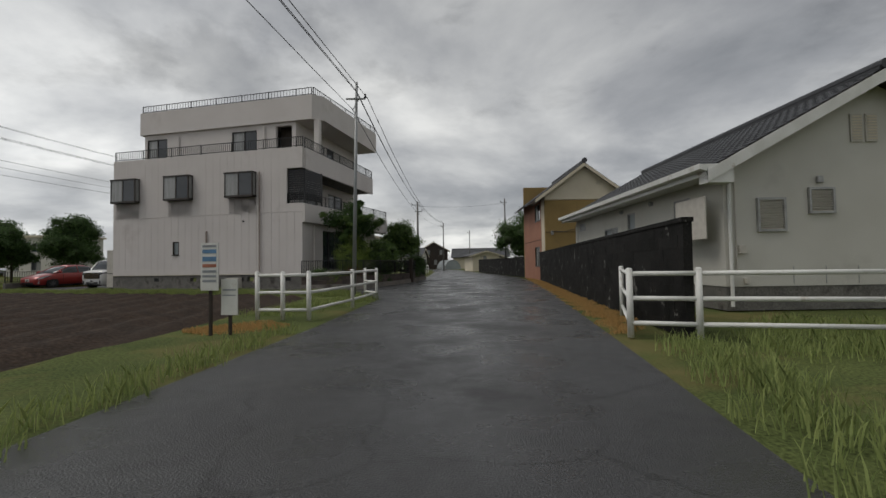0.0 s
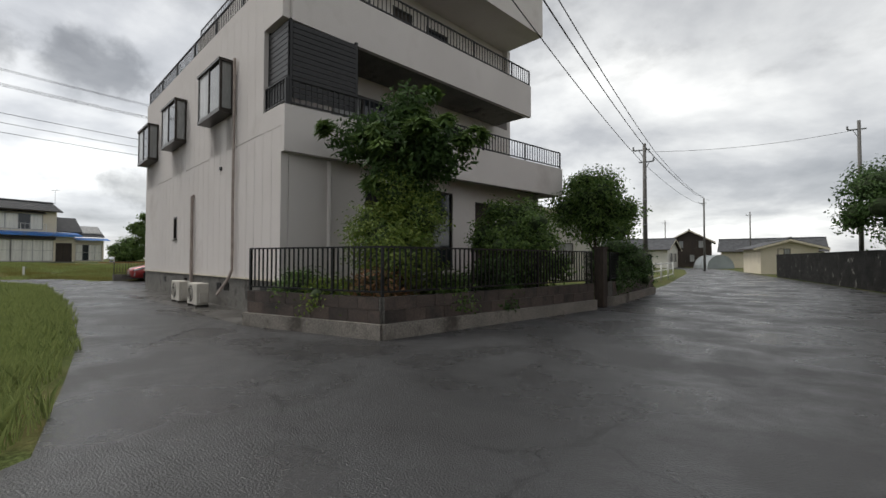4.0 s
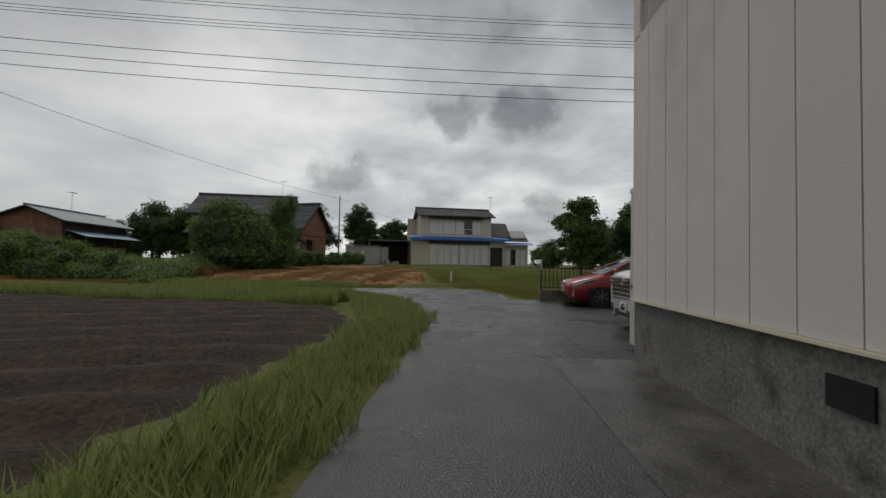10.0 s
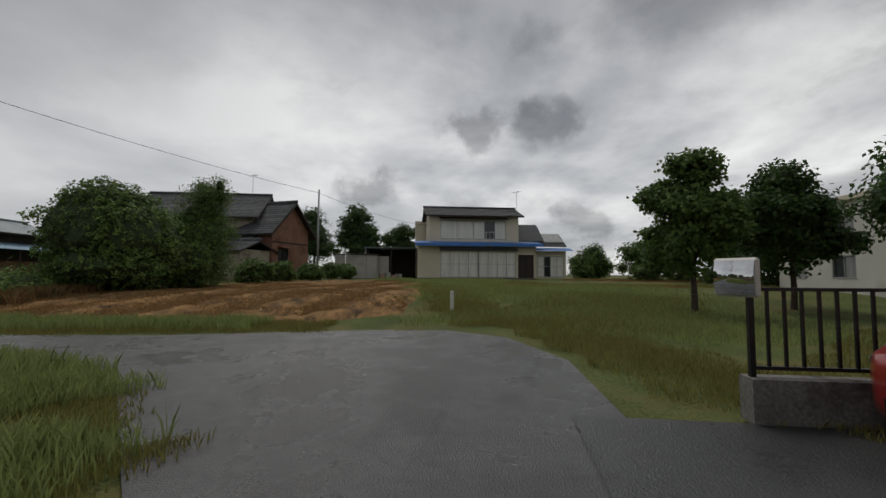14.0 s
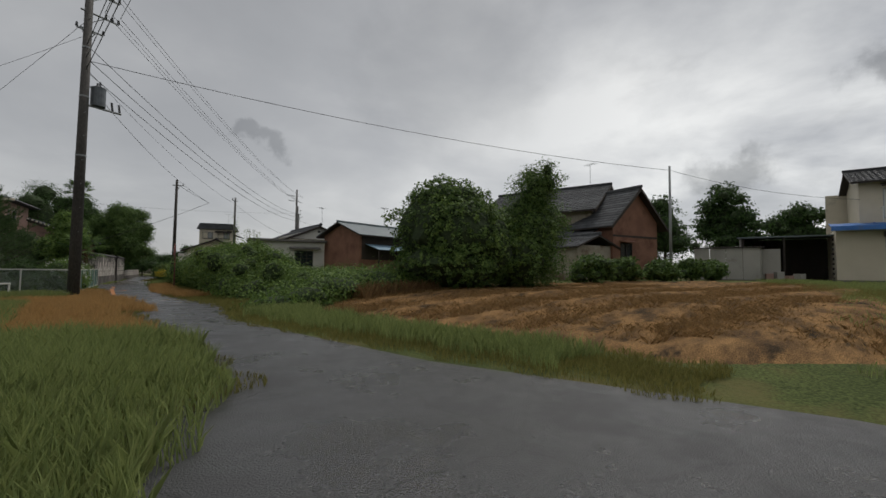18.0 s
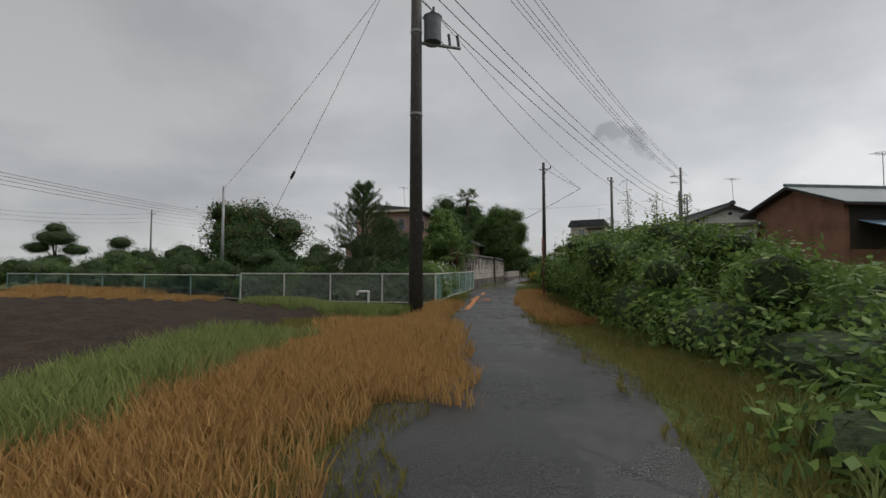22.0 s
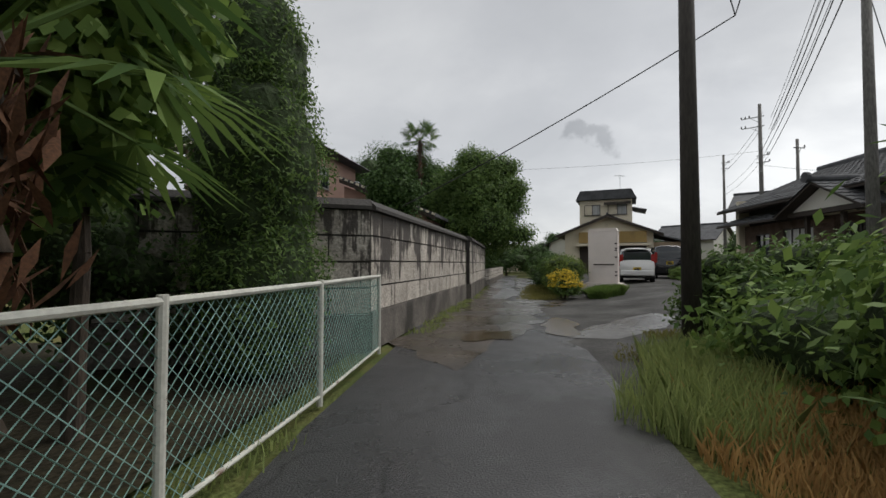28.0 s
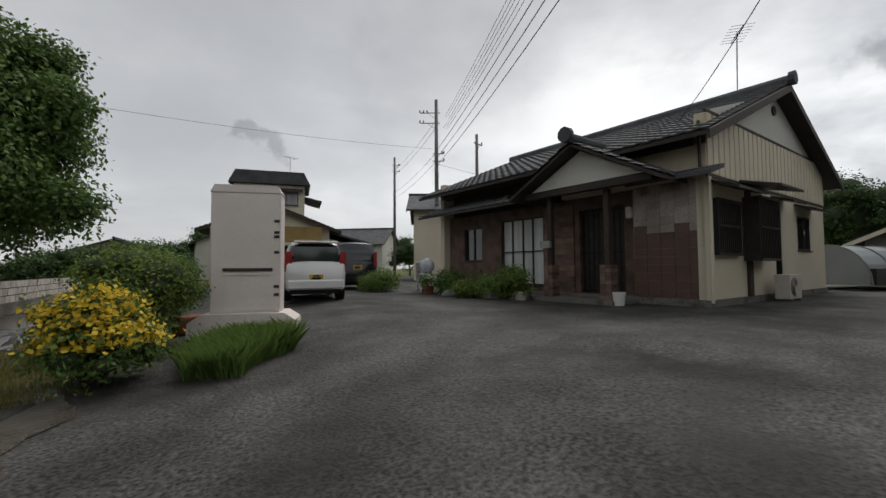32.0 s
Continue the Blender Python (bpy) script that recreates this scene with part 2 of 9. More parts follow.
        l.new(vo.outputs["Distance"], cr.inputs[0])
        cs = n.new("ShaderNodeVectorMath"); cs.operation = "SCALE"
        l.new(out, cs.inputs[0]); l.new(cr.outputs[0], cs.inputs["Scale"])
        out = cs.outputs[0]
    if wet:
        wt = n.new("ShaderNodeTexNoise"); wt.inputs["Scale"].default_value = 0.7; wt.inputs["Detail"].default_value = 6; wt.inputs["Roughness"].default_value = 0.6
        l.new(mp.outputs[0], wt.inputs["Vector"])
        wr = n.new("ShaderNodeMapRange")
        for k, v in (("From Min", 0.38), ("From Max", 0.6), ("To Min", wet), ("To Max", rough)):
            wr.inputs[k].default_value = v
        l.new(wt.outputs[0], wr.inputs[0]); l.new(wr.outputs[0], b.inputs["Roughness"])
    if vary:
        oi = n.new("ShaderNodeObjectInfo")
        vr = n.new("ShaderNodeMapRange"); vr.inputs["To Min"].default_value, vr.inputs["To Max"].default_value = 1 - vary, 1 + vary
        l.new(oi.outputs["Random"], vr.inputs[0])
        vs = n.new("ShaderNodeVectorMath"); vs.operation = "SCALE"
        l.new(out, vs.inputs[0]); l.new(vr.outputs[0], vs.inputs["Scale"])
        out = vs.outputs[0]
    l.new(out, b.inputs["Base Color"])
    if bump:
        bp = n.new("ShaderNodeBump"); bp.inputs["Strength"].default_value = bump; bp.inputs["Distance"].default_value = 0.02
        l.new(sml.outputs[0], bp.inputs["Height"]); l.new(bp.outputs[0], b.inputs["Normal"])
    MATS[name] = m
    return m


def leaf_mat(name, col, col2, rough=0.5):
    """Leaves whose tint changes from leaf to leaf, with some light passing through."""
    if name in MATS:
        return MATS[name]
    m = bpy.data.materials.new(name)
    m.use_nodes = True
    n, l = m.node_tree.nodes, m.node_tree.links
    b = n["Principled BSDF"]
    b.inputs["Roughness"].default_value = rough + 0.08
    b.inputs["Specular IOR Level"].default_value = 0.2
    g = n.new("ShaderNodeNewGeometry")
    r = n.new("ShaderNodeValToRGB")
    r.color_ramp.elements[0].color, r.color_ramp.elements[1].color = (*col2, 1), (*col, 1)
    l.new(g.outputs["Random Per Island"], r.inputs[0])
    l.new(r.outputs[0], b.inputs["Base Color"])
    t = n.new("ShaderNodeBsdfTranslucent")
    l.new(r.outputs[0], t.inputs[0])
    x = n.new("ShaderNodeMixShader"); x.inputs[0].default_value = 0.32
    l.new(b.outputs[0], x.inputs[1]); l.new(t.outputs[0], x.inputs[2])
    l.new(x.outputs[0], n["Material Output"].inputs[0])
    MATS[name] = m
    return m


def glass_mat(name="window_glass", tint=(0.02, 0.025, 0.03)):
    if name in MATS:
        return MATS[name]
    m = bpy.data.materials.new(name)
    m.use_nodes = True
    b = m.node_tree.nodes["Principled BSDF"]
    b.inputs["Base Color"].default_value = (*tint, 1)
    b.inputs["Roughness"].default_value = 0.06
    b.inputs["Specular IOR Level"].default_value = 0.7
    MATS[name] = m
    return m


# ---- helpers for shapes ----
def thing(name, label, category, at=(0, 0, 0), rz=0.0, group="", kind=""):
    ob = new(name)
    ob.empty_display_size = 0.2
    ob.matrix_basis = pose(*at, 0, 0, rz)
    return tagged(ob, label, category, group, kind)


def mesh_of(bm, name, material, smooth=False):
    me = bpy.data.meshes.new(name)
    bm.normal_update()
    bm.to_mesh(me)
    bm.free()
    me.materials.append(material)
    if smooth:
        for p in me.polygons:
            p.use_smooth = True
    return me


def part(name, bm, material, parent, label="", smooth=False):
    ob = new(name, mesh_of(bm, name, material, smooth))
    ob.parent = parent
    if label:
        ob["label"] = label
    return ob


def piece(name, me, parent, m):
    """One more object on a shared mesh."""
    ob = new(name, me)
    ob.parent = parent
    ob.matrix_basis = m
    return ob


def solo(name, bm, material, label, category, kind="", group="", smooth=False, m=None):
    ob = new(name, mesh_of(bm, name, material, smooth))
    if m is not None:
        ob.matrix_basis = m
    return tagged(ob, label, category, group, kind)


def box(bm, x0, x1, y0, y1, z0, z1, bev=0.0):
    v = [bm.verts.new((x, y, z)) for z in (z0, z1) for y in (y0, y1) for x in (x0, x1)]
    fs = [bm.faces.new([v[i] for i in f]) for f in ((0, 2, 3, 1), (4, 5, 7, 6), (0, 1, 5, 4), (2, 6, 7, 3), (0, 4, 6, 2), (1, 3, 7, 5))]
    if bev:
        es = {e for f in fs for e in f.edges}
        bmesh.ops.bevel(bm, geom=list(es), offset=bev, segments=1, affect="EDGES")
    return bm


def bx(*a, **k):
    return box(bmesh.new(), *a, **k)


def tube(bm, p, q, r0, r1=None, n=8, cap=True):
    """A round bar from p to q."""
    p, q = Vector(p), Vector(q)
    r1 = r0 if r1 is None else r1
    d = (q - p).normalized()
    s = d.orthogonal().normalized()
    t = d.cross(s)
    ra = [bm.verts.new(p + (s * math.cos(a) + t * math.sin(a)) * r0) for a in (2 * math.pi * i / n for i in range(n))]
    rb = [bm.verts.new(q + (s * math.cos(a) + t * math.sin(a)) * r1) for a in (2 * math.pi * i / n for i in range(n))]
    for i in range(n):
        bm.faces.new((ra[i], ra[(i + 1) % n], rb[(i + 1) % n], rb[i]))
    if cap:
        bm.faces.new(ra[::-1])
        bm.faces.new(rb)
    return bm


def tb(*a, **k):
    return tube(bmesh.new(), *a, **k)


def prism(bm, outline, y0, y1, axis="y"):
    """An outline (pairs) swept from y0 to y1: pairs are (x, z) for axis y, (y, z) for axis x, (x, y) for axis z."""
    def at(p, s):
        return {"y": (p[0], s, p[1]), "x": (s, p[0], p[1]), "z": (p[0], p[1], s)}[axis]
    a = [bm.verts.new(at(p, y0)) for p in outline]
    b = [bm.verts.new(at(p, y1)) for p in outline]
    n = len(outline)
    bm.faces.new(a)
    bm.faces.new(b[::-1])
    for i in range(n):
        bm.faces.new((a[i], b[i], b[(i + 1) % n], a[(i + 1) % n]))
    bmesh.ops.recalc_face_normals(bm, faces=bm.faces)
    return bm


def pm(*a, **k):
    return prism(bmesh.new(), *a, **k)


def holed(bm, u0, u1, z0, z1, holes, w0, w1, along="x"):
    """A wall from u0 to u1 with real openings (u0, u1, z0, z1), thick from w0 to w1."""
    us = sorted({u0, u1, *[min(max(h[i], u0), u1) for h in holes for i in (0, 1)]})
    for a, b in zip(us, us[1:]):
        if b - a < 1e-5:
            continue
        mid = (a + b) / 2
        cuts = sorted((h[2], h[3]) for h in holes if h[0] < mid < h[1])
        z = z0
        for c0, c1 in cuts + [(z1, z1)]:
            if c0 - z > 1e-5:
                (box(bm, a, b, w0, w1, z, c0) if along == "x" else box(bm, w0, w1, a, b, z, c0))
            z = max(z, c1)
    bmesh.ops.remove_doubles(bm, verts=bm.verts, dist=1e-5)
    return bm


def split_part(name, bm, material, parent):
    """One part for each separate piece of bm."""
    left = set(bm.faces)
    while left:
        todo, found = [next(iter(left))], set()
        while todo:
            f = todo.pop()
            if f in left:
                left.discard(f)
                found.add(f)
                todo += [g for v in f.verts for g in v.link_faces if g in left]
        one = bmesh.new()
        vs = {v: one.verts.new(v.co) for f in bm.faces if f in found for v in f.verts}
        for f in bm.faces:
            if f in found:
                one.faces.new([vs[v] for v in f.verts])
        part(name, one, material, parent)
    bm.free()


def inside(x, y, outline):
    hit = False
    for (x0, y0), (x1, y1) in zip(outline, outline[1:] + outline[:1]):
        if (y0 > y) != (y1 > y) and x < (x1 - x0) * (y - y0) / (y1 - y0) + x0:
            hit = not hit
    return hit


def smoothstep(a, b, x):
    t = min(max((x - a) / (b - a), 0), 1)
    return t * t * (3 - 2 * t)


def ground_z(x, y):
    """The lie of the land: level along the lanes, rising to the western field and the yard."""
    west = (0.5 * smoothstep(-33.8, -42, x) + 0.3 * smoothstep(-42, -62, x)) * smoothstep(2, 12, y)
    lane = -36.6 + 0.36 * (y + 10)
    yard = 0.38 * smoothstep(lane - 3.2, lane - 8, x) * smoothstep(-3, -10, y)
    return west + yard

# ---- ground and roads ----
M_GRASS = mat("meadow_soil", (0.10, 0.12, 0.04), 0.95, (0.07, 0.09, 0.03), 0.8, 30, 1.0, spec=0.1, fine_amt=0.55, stain=(0.14, 0.125, 0.05), stain_scale=0.5, stain_at=(0.48, 0.62))
M_SOIL = mat("ploughed_soil", (0.045, 0.030, 0.021), 0.9, (0.03, 0.021, 0.015), 1.5, 18, 1.0, spec=0.2, fine_amt=0.5)
M_ASPH = mat("wet_asphalt", (0.055, 0.056, 0.058), 0.55, (0.038, 0.038, 0.039), 0.5, 70, 0.6, spec=0.5, fine_amt=0.4, stain=(0.028, 0.028, 0.029), stain_scale=0.35, crack=True, wet=0.16)
M_ASPH2 = mat("patched_asphalt", (0.035, 0.036, 0.037), 0.5, (0.026, 0.027, 0.028), 0.7, 70, 0.6, fine_amt=0.4, wet=0.2)
M_GRAVEL = mat("wet_gravel", (0.074, 0.072, 0.068), 0.85, (0.036, 0.035, 0.033), 1.1, 34, 1.0, spec=0.25, fine_amt=0.8, stain=(0.022, 0.02, 0.018), stain_scale=0.45, wet=0.6)
M_STRAW = mat("cut_straw", (0.33, 0.19, 0.08), 0.95, (0.13, 0.078, 0.038), 1.4, 30, 1.0, spec=0.1, fine_amt=0.55, stretch=(1, 2.5, 1), stain=(0.05, 0.035, 0.02), stain_scale=0.9, stain_at=(0.56, 0.66))
M_CONC = mat("weathered_concrete", (0.20, 0.19, 0.17), 0.85, (0.12, 0.115, 0.105), 1.5, 30, 0.4, stain=(0.05, 0.045, 0.04), stain_scale=1.5, stain_at=(0.52, 0.66))


def sheet(name, outline, material, lift, label, category, step=1.0, kind="structure", rough=0.0):
    """A strip of ground inside an outline, laid on the lie of the land."""
    bm = bmesh.new()
    xs = [p[0] for p in outline]
    ys = [p[1] for p in outline]
    face = bm.faces.new([bm.verts.new((x, y, 0)) for x, y in outline])
    if face.normal.z < 0:
        face.normal_flip()
    for axis, lo, hi in ((0, min(xs), max(xs)), (1, min(ys), max(ys))):
        k = lo + step
        while k < hi:
            co, no = ((k, 0, 0), (1, 0, 0)) if axis == 0 else ((0, k, 0), (0, 1, 0))
            bmesh.ops.bisect_plane(bm, geom=bm.verts[:] + bm.edges[:] + bm.faces[:], plane_co=co, plane_no=no)
            k += step
    for v in bm.verts:
        v.co.z = ground_z(v.co.x, v.co.y) + lift + (rough * (noise.noise(Vector((v.co.x * 0.9, v.co.y * 0.9, 3))) + 0.5 * noise.noise(Vector((v.co.x * 2.7, v.co.y * 2.7, 9)))) if rough else 0)
    bmesh.ops.recalc_face_normals(bm, faces=bm.faces)
    if sum(f.normal.z for f in bm.faces) < 0:
        bmesh.ops.reverse_faces(bm, faces=bm.faces)
    return solo(name, bm, material, label, category, kind, smooth=True)


def ragged(outline, rough=0.16, step=0.35, seed=0):
    """The outline with uneven, wandering edges."""
    out = []
    for (x0, y0), (x1, y1) in zip(outline, outline[1:] + outline[:1]):
        d = math.hypot(x1 - x0, y1 - y0)
        for i in range(max(1, int(d / step))):
            k = i / max(1, int(d / step))
            x, y = x0 + (x1 - x0) * k, y0 + (y1 - y0) * k
            w = rough * (noise.noise(Vector((x * 1.1, y * 1.1, seed))) + 0.6 * noise.noise(Vector((x * 3.1, y * 3.1, seed + 5))))
            out.append((x - (y1 - y0) / d * w, y + (x1 - x0) / d * w))
    return out


def make_ground():
    def axis(lo, hi, step):
        far = [-2500, -1200, -600, -300, -180]
        return far + [lo + i * step for i in range(int((hi - lo) / step) + 1)] + [-f for f in far[::-1]]
    xs, ys = axis(-110, 60, 1.0), axis(-90, 130, 1.0)
    vs = [(x, y, ground_z(x, y) - 0.03) for y in ys for x in xs]
    n = len(xs)
    fs = [(j * n + i, j * n + i + 1, (j + 1) * n + i + 1, (j + 1) * n + i) for j in range(len(ys) - 1) for i in range(n - 1)]
    me = bpy.data.meshes.new("ground")
    me.from_pydata(vs, [], fs)
    me.materials.append(M_GRASS)
    for p in me.polygons:
        p.use_smooth = True
    tagged(new("ground", me), "flat rough grassland and bare soil between lanes", "ground", kind="structure")


make_ground()
sheet("road_main", [(-4.6, -18), (-1, -18), (1.9, 2), (2.9, 8.2), (4.3, 17), (5.5, 25.5), (6.2, 34), (5.7, 43), (4.6, 56), (3.0, 80), (-4, 100), (-12, 108), (-14, 104), (-6, 94), (-1.6, 78), (-0.9, 60), (-1.2, 40), (-1.9, 30), (-2.3, 26.8), (-3.7, 22.2), (-8, 21.6), (-11.3, 22.6), (-22.5, 25.15), (-27, 26.3), (-30, 26.9), (-32.2, 26.6), (-33.3, 25.6), (-33.5, 24), (-33.0, 20), (-33.5, 13.7), (-35.0, 10), (-35.8, 3.5), (-37.2, -2.5), (-38.4, -6.6), (-40.2, -12), (-42.3, -20.9), (-46.5, -33), (-51, -45), (-48, -45), (-43.6, -33), (-39.8, -20.9), (-37.9, -14), (-36.2, -8), (-35.3, -4), (-33.9, 3.2), (-32.6, 9.1), (-31.6, 13), (-30.3, 19), (-28.6, 21.9), (-26.5, 23.2), (-22.3, 23.1), (-17.0, 21.75), (-12.2, 20.6), (-7.7, 19.25), (-5.2, 18.3), (-3.2, 17.5), (-2.1, 15), (-2.4, 8.6), (-2.9, 3)], M_ASPH, 0.0, "wet grey asphalt lanes with patches and puddles", "road", 1.5)
FIELD = [(-26.4, 18.4), (-25.6, 21.3), (-22.5, 22.0), (-12, 19.3), (-7, 17.75), (-4.6, 16.4), (-4.7, 9), (-5.2, -1), (-14, -14), (-25.4, -2.9), (-31.2, -0.4), (-31.0, 3), (-29.6, 9), (-27.8, 14)]
STRAW = [(-34.6, 22.5), (-36, 25.0), (-44, 26.4), (-52, 26.6), (-56, 23), (-55, 18), (-50, 14.5), (-45, 12.0), (-41, 10.4), (-36.5, 13.0), (-35.2, 16)]


def tilled(name, outline, material, lift, label, wave, depth, turn, step=0.22):
    """Bare ground on a fine grid, with furrows that run across the given heading."""
    xs, ys = [p[0] for p in outline], [p[1] for p in outline]
    vs, fs, at = [], [], {}
    c, s_ = math.cos(radians(turn)), math.sin(radians(turn))

    def vert(i, j):
        if (i, j) not in at:
            x, y = min(xs) + i * step, min(ys) + j * step
            f = math.sin((x * c + y * s_ + 0.15 * noise.noise(Vector((x * 0.3, y * 0.3, 1)))) * 2 * math.pi / wave)
            edge = 1e9
            for (ax, ay), (bx_, by_) in zip(outline, outline[1:] + outline[:1]):
                ux, uy = bx_ - ax, by_ - ay
                k = min(max(((x - ax) * ux + (y - ay) * uy) / (ux * ux + uy * uy), 0), 1)
                edge = min(edge, math.hypot(x - ax - ux * k, y - ay - uy * k))
            if not inside(x, y, outline):
                edge = 0
            z = lift + depth * f + 0.035 * noise.noise(Vector((x * 1.7, y * 1.7, 5))) + 0.03 * noise.noise(Vector((x * 4.5, y * 4.5, 2)))
            z = ground_z(x, y) + smoothstep(0.1, 0.9, edge) * (z + 0.06) - 0.06
            at[i, j] = len(vs)
            vs.append((x, y, z))
        return at[i, j]
    for i in range(int((max(xs) - min(xs)) / step)):
        for j in range(int((max(ys) - min(ys)) / step)):
            if inside(min(xs) + (i + 0.5) * step, min(ys) + (j + 0.5) * step, outline):
                fs.append((vert(i, j), vert(i + 1, j), vert(i + 1, j + 1), vert(i, j + 1)))
    me = bpy.data.meshes.new(name)
    me.from_pydata(vs, [], fs)
    me.materials.append(material)
    for p in me.polygons:
        p.use_smooth = True
    tagged(new(name, me), label, "field", kind="structure")


tilled("field", FIELD, M_SOIL, 0.07, "dark brown ploughed field with shallow furrows", 0.95, 0.065, 10, 0.19)
tilled("straw_field", STRAW, M_STRAW, 0.05, "cut field strewn with brown straw", 2.2, 0.03, 70)
sheet("yard", [(-38.4, -8.4), (-40.0, -14), (-41.6, -20), (-44.4, -28), (-46, -33), (-47, -27), (-52, -38), (-62, -46), (-80, -50), (-80, -26), (-66, -12), (-60, -4), (-50, -7), (-44, -7.6)], M_GRAVEL, -0.006, "wet grey gravel yard with puddles", "yard", 1.5)


# ---- shared fittings ----
M_DARK = mat("dark_metal", (0.018, 0.018, 0.019), 0.4, metal=0.3, fine_amt=0.15, bump=0.05)
M_BRONZE = mat("bronze_sash", (0.05, 0.042, 0.036), 0.4, metal=0.5, fine_amt=0.1, bump=0.03)
M_ALU = mat("dull_aluminium", (0.42, 0.42, 0.41), 0.45, metal=0.6, fine_amt=0.08, bump=0.03)
M_PAINT = mat("white_paint", (0.72, 0.72, 0.69), 0.5, (0.62, 0.62, 0.58), 2, 60, 0.1, fine_amt=0.06, stain=(0.34, 0.27, 0.2), stain_scale=3, stain_at=(0.63, 0.75))
M_PLAST = mat("ivory_plastic", (0.55, 0.52, 0.46), 0.5, (0.48, 0.45, 0.40), fine_amt=0.06, bump=0.05)
M_WHITEW = mat("white_render", (0.60, 0.585, 0.53), 0.85, (0.55, 0.535, 0.48), 0.7, 70, 0.35, fine_amt=0.08, stain=(0.42, 0.40, 0.36), stain_scale=0.6, stain_at=(0.58, 0.8))
M_CREAM = mat("cream_siding", (0.64, 0.575, 0.45), 0.75, (0.58, 0.52, 0.40), 0.8, 60, 0.15, fine_amt=0.06, stain=(0.30, 0.27, 0.21), stain_scale=0.7, stain_at=(0.6, 0.78))
M_OCHRE = mat("ochre_render", (0.30, 0.205, 0.075), 0.85, (0.25, 0.17, 0.062), 0.8, 60, 0.25, fine_amt=0.1, stain=(0.17, 0.12, 0.06), stain_scale=0.7, stain_at=(0.58, 0.74))
M_ROOF = mat("grey_roof_tile", (0.10, 0.103, 0.109), 0.8, (0.065, 0.067, 0.071), 2.0, 50, 0.3, spec=0.25, fine_amt=0.25, vary=0.25)
M_ROOFD = mat("black_roof_tile", (0.033, 0.035, 0.039), 0.5, (0.022, 0.023, 0.026), 2.0, 50, 0.2, fine_amt=0.2, vary=0.2)
M_BRICKR = mat("orange_brick_wall", (0.27, 0.135, 0.085), 0.85, (0.21, 0.10, 0.065), 1.2, 40, 0.3, fine_amt=0.15, stain=(0.14, 0.06, 0.04), stain_scale=0.9)
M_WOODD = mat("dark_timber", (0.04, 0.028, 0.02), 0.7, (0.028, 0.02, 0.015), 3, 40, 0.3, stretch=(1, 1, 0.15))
M_BLOCKD = mat("sooty_block", (0.022, 0.021, 0.02), 0.8, (0.012, 0.012, 0.011), 1.3, 35, 0.4, spec=0.12, fine_amt=0.35, vary=0.22, world=True, stain=(0.15, 0.145, 0.135), stain_scale=2.6, stain_at=(0.615, 0.645))
M_BLOCKP = mat("brown_block", (0.10, 0.075, 0.062), 0.8, (0.06, 0.046, 0.04), 1.5, 35, 0.45, fine_amt=0.25, vary=0.2, stain=(0.03, 0.027, 0.024), stain_scale=1.6, stain_at=(0.52, 0.66))
M_CONCL = mat("pale_concrete", (0.26, 0.235, 0.205), 0.85, (0.18, 0.165, 0.145), 1.2, 40, 0.3, stain=(0.07, 0.06, 0.05), stain_scale=1.2, stain_at=(0.54, 0.68))
M_POLE = mat("old_concrete_pole", (0.15, 0.145, 0.135), 0.8, (0.10, 0.096, 0.09), 1.5, 40, 0.25, stretch=(1, 1, 0.25))
M_POLED = mat("dark_timber_pole", (0.05, 0.043, 0.037), 0.8, (0.035, 0.03, 0.026), 2, 40, 0.3, stretch=(1, 1, 0.2))
M_STEELP = mat("galvanised_pole", (0.30, 0.31, 0.31), 0.5, (0.25, 0.26, 0.26), 1.5, 40, 0.1, metal=0.4, fine_amt=0.1)
M_WIRE = mat("black_cable", (0.02, 0.02, 0.02), 0.6, fine_amt=0.05, bump=0)
M_RUBBER = mat("black_rubber", (0.015, 0.015, 0.015), 0.75, fine_amt=0.2, bump=0.1)
GLASS = glass_mat()
CURTAIN = mat("net_curtain_pane", (0.34, 0.345, 0.34), 0.22, (0.24, 0.245, 0.24), 1.0, 14, 0.05, stretch=(6, 6, 0.4), fine_amt=0.15, spec=0.6)
WHITEC = mat("white_curtain_pane", (0.80, 0.79, 0.73), 0.25, (0.68, 0.67, 0.62), 1.0, 14, 0.05, stretch=(6, 6, 0.4), fine_amt=0.12, spec=0.6)
FROST = mat("frosted_pane", (0.30, 0.33, 0.34), 0.3, (0.25, 0.28, 0.29), 1.0, 30, 0.1, fine_amt=0.06)
RODS = {}


def rod_mesh(name, r, h, material, square=True):
    key = (name, r, round(h, 3), material.name, square)
    if key not in RODS:
        bm = bx(-r, r, -r, r, 0, h) if square else tb((0, 0, 0), (0, 0, h), r, n=8)
        RODS[key] = mesh_of(bm, name, material)
    return RODS[key]


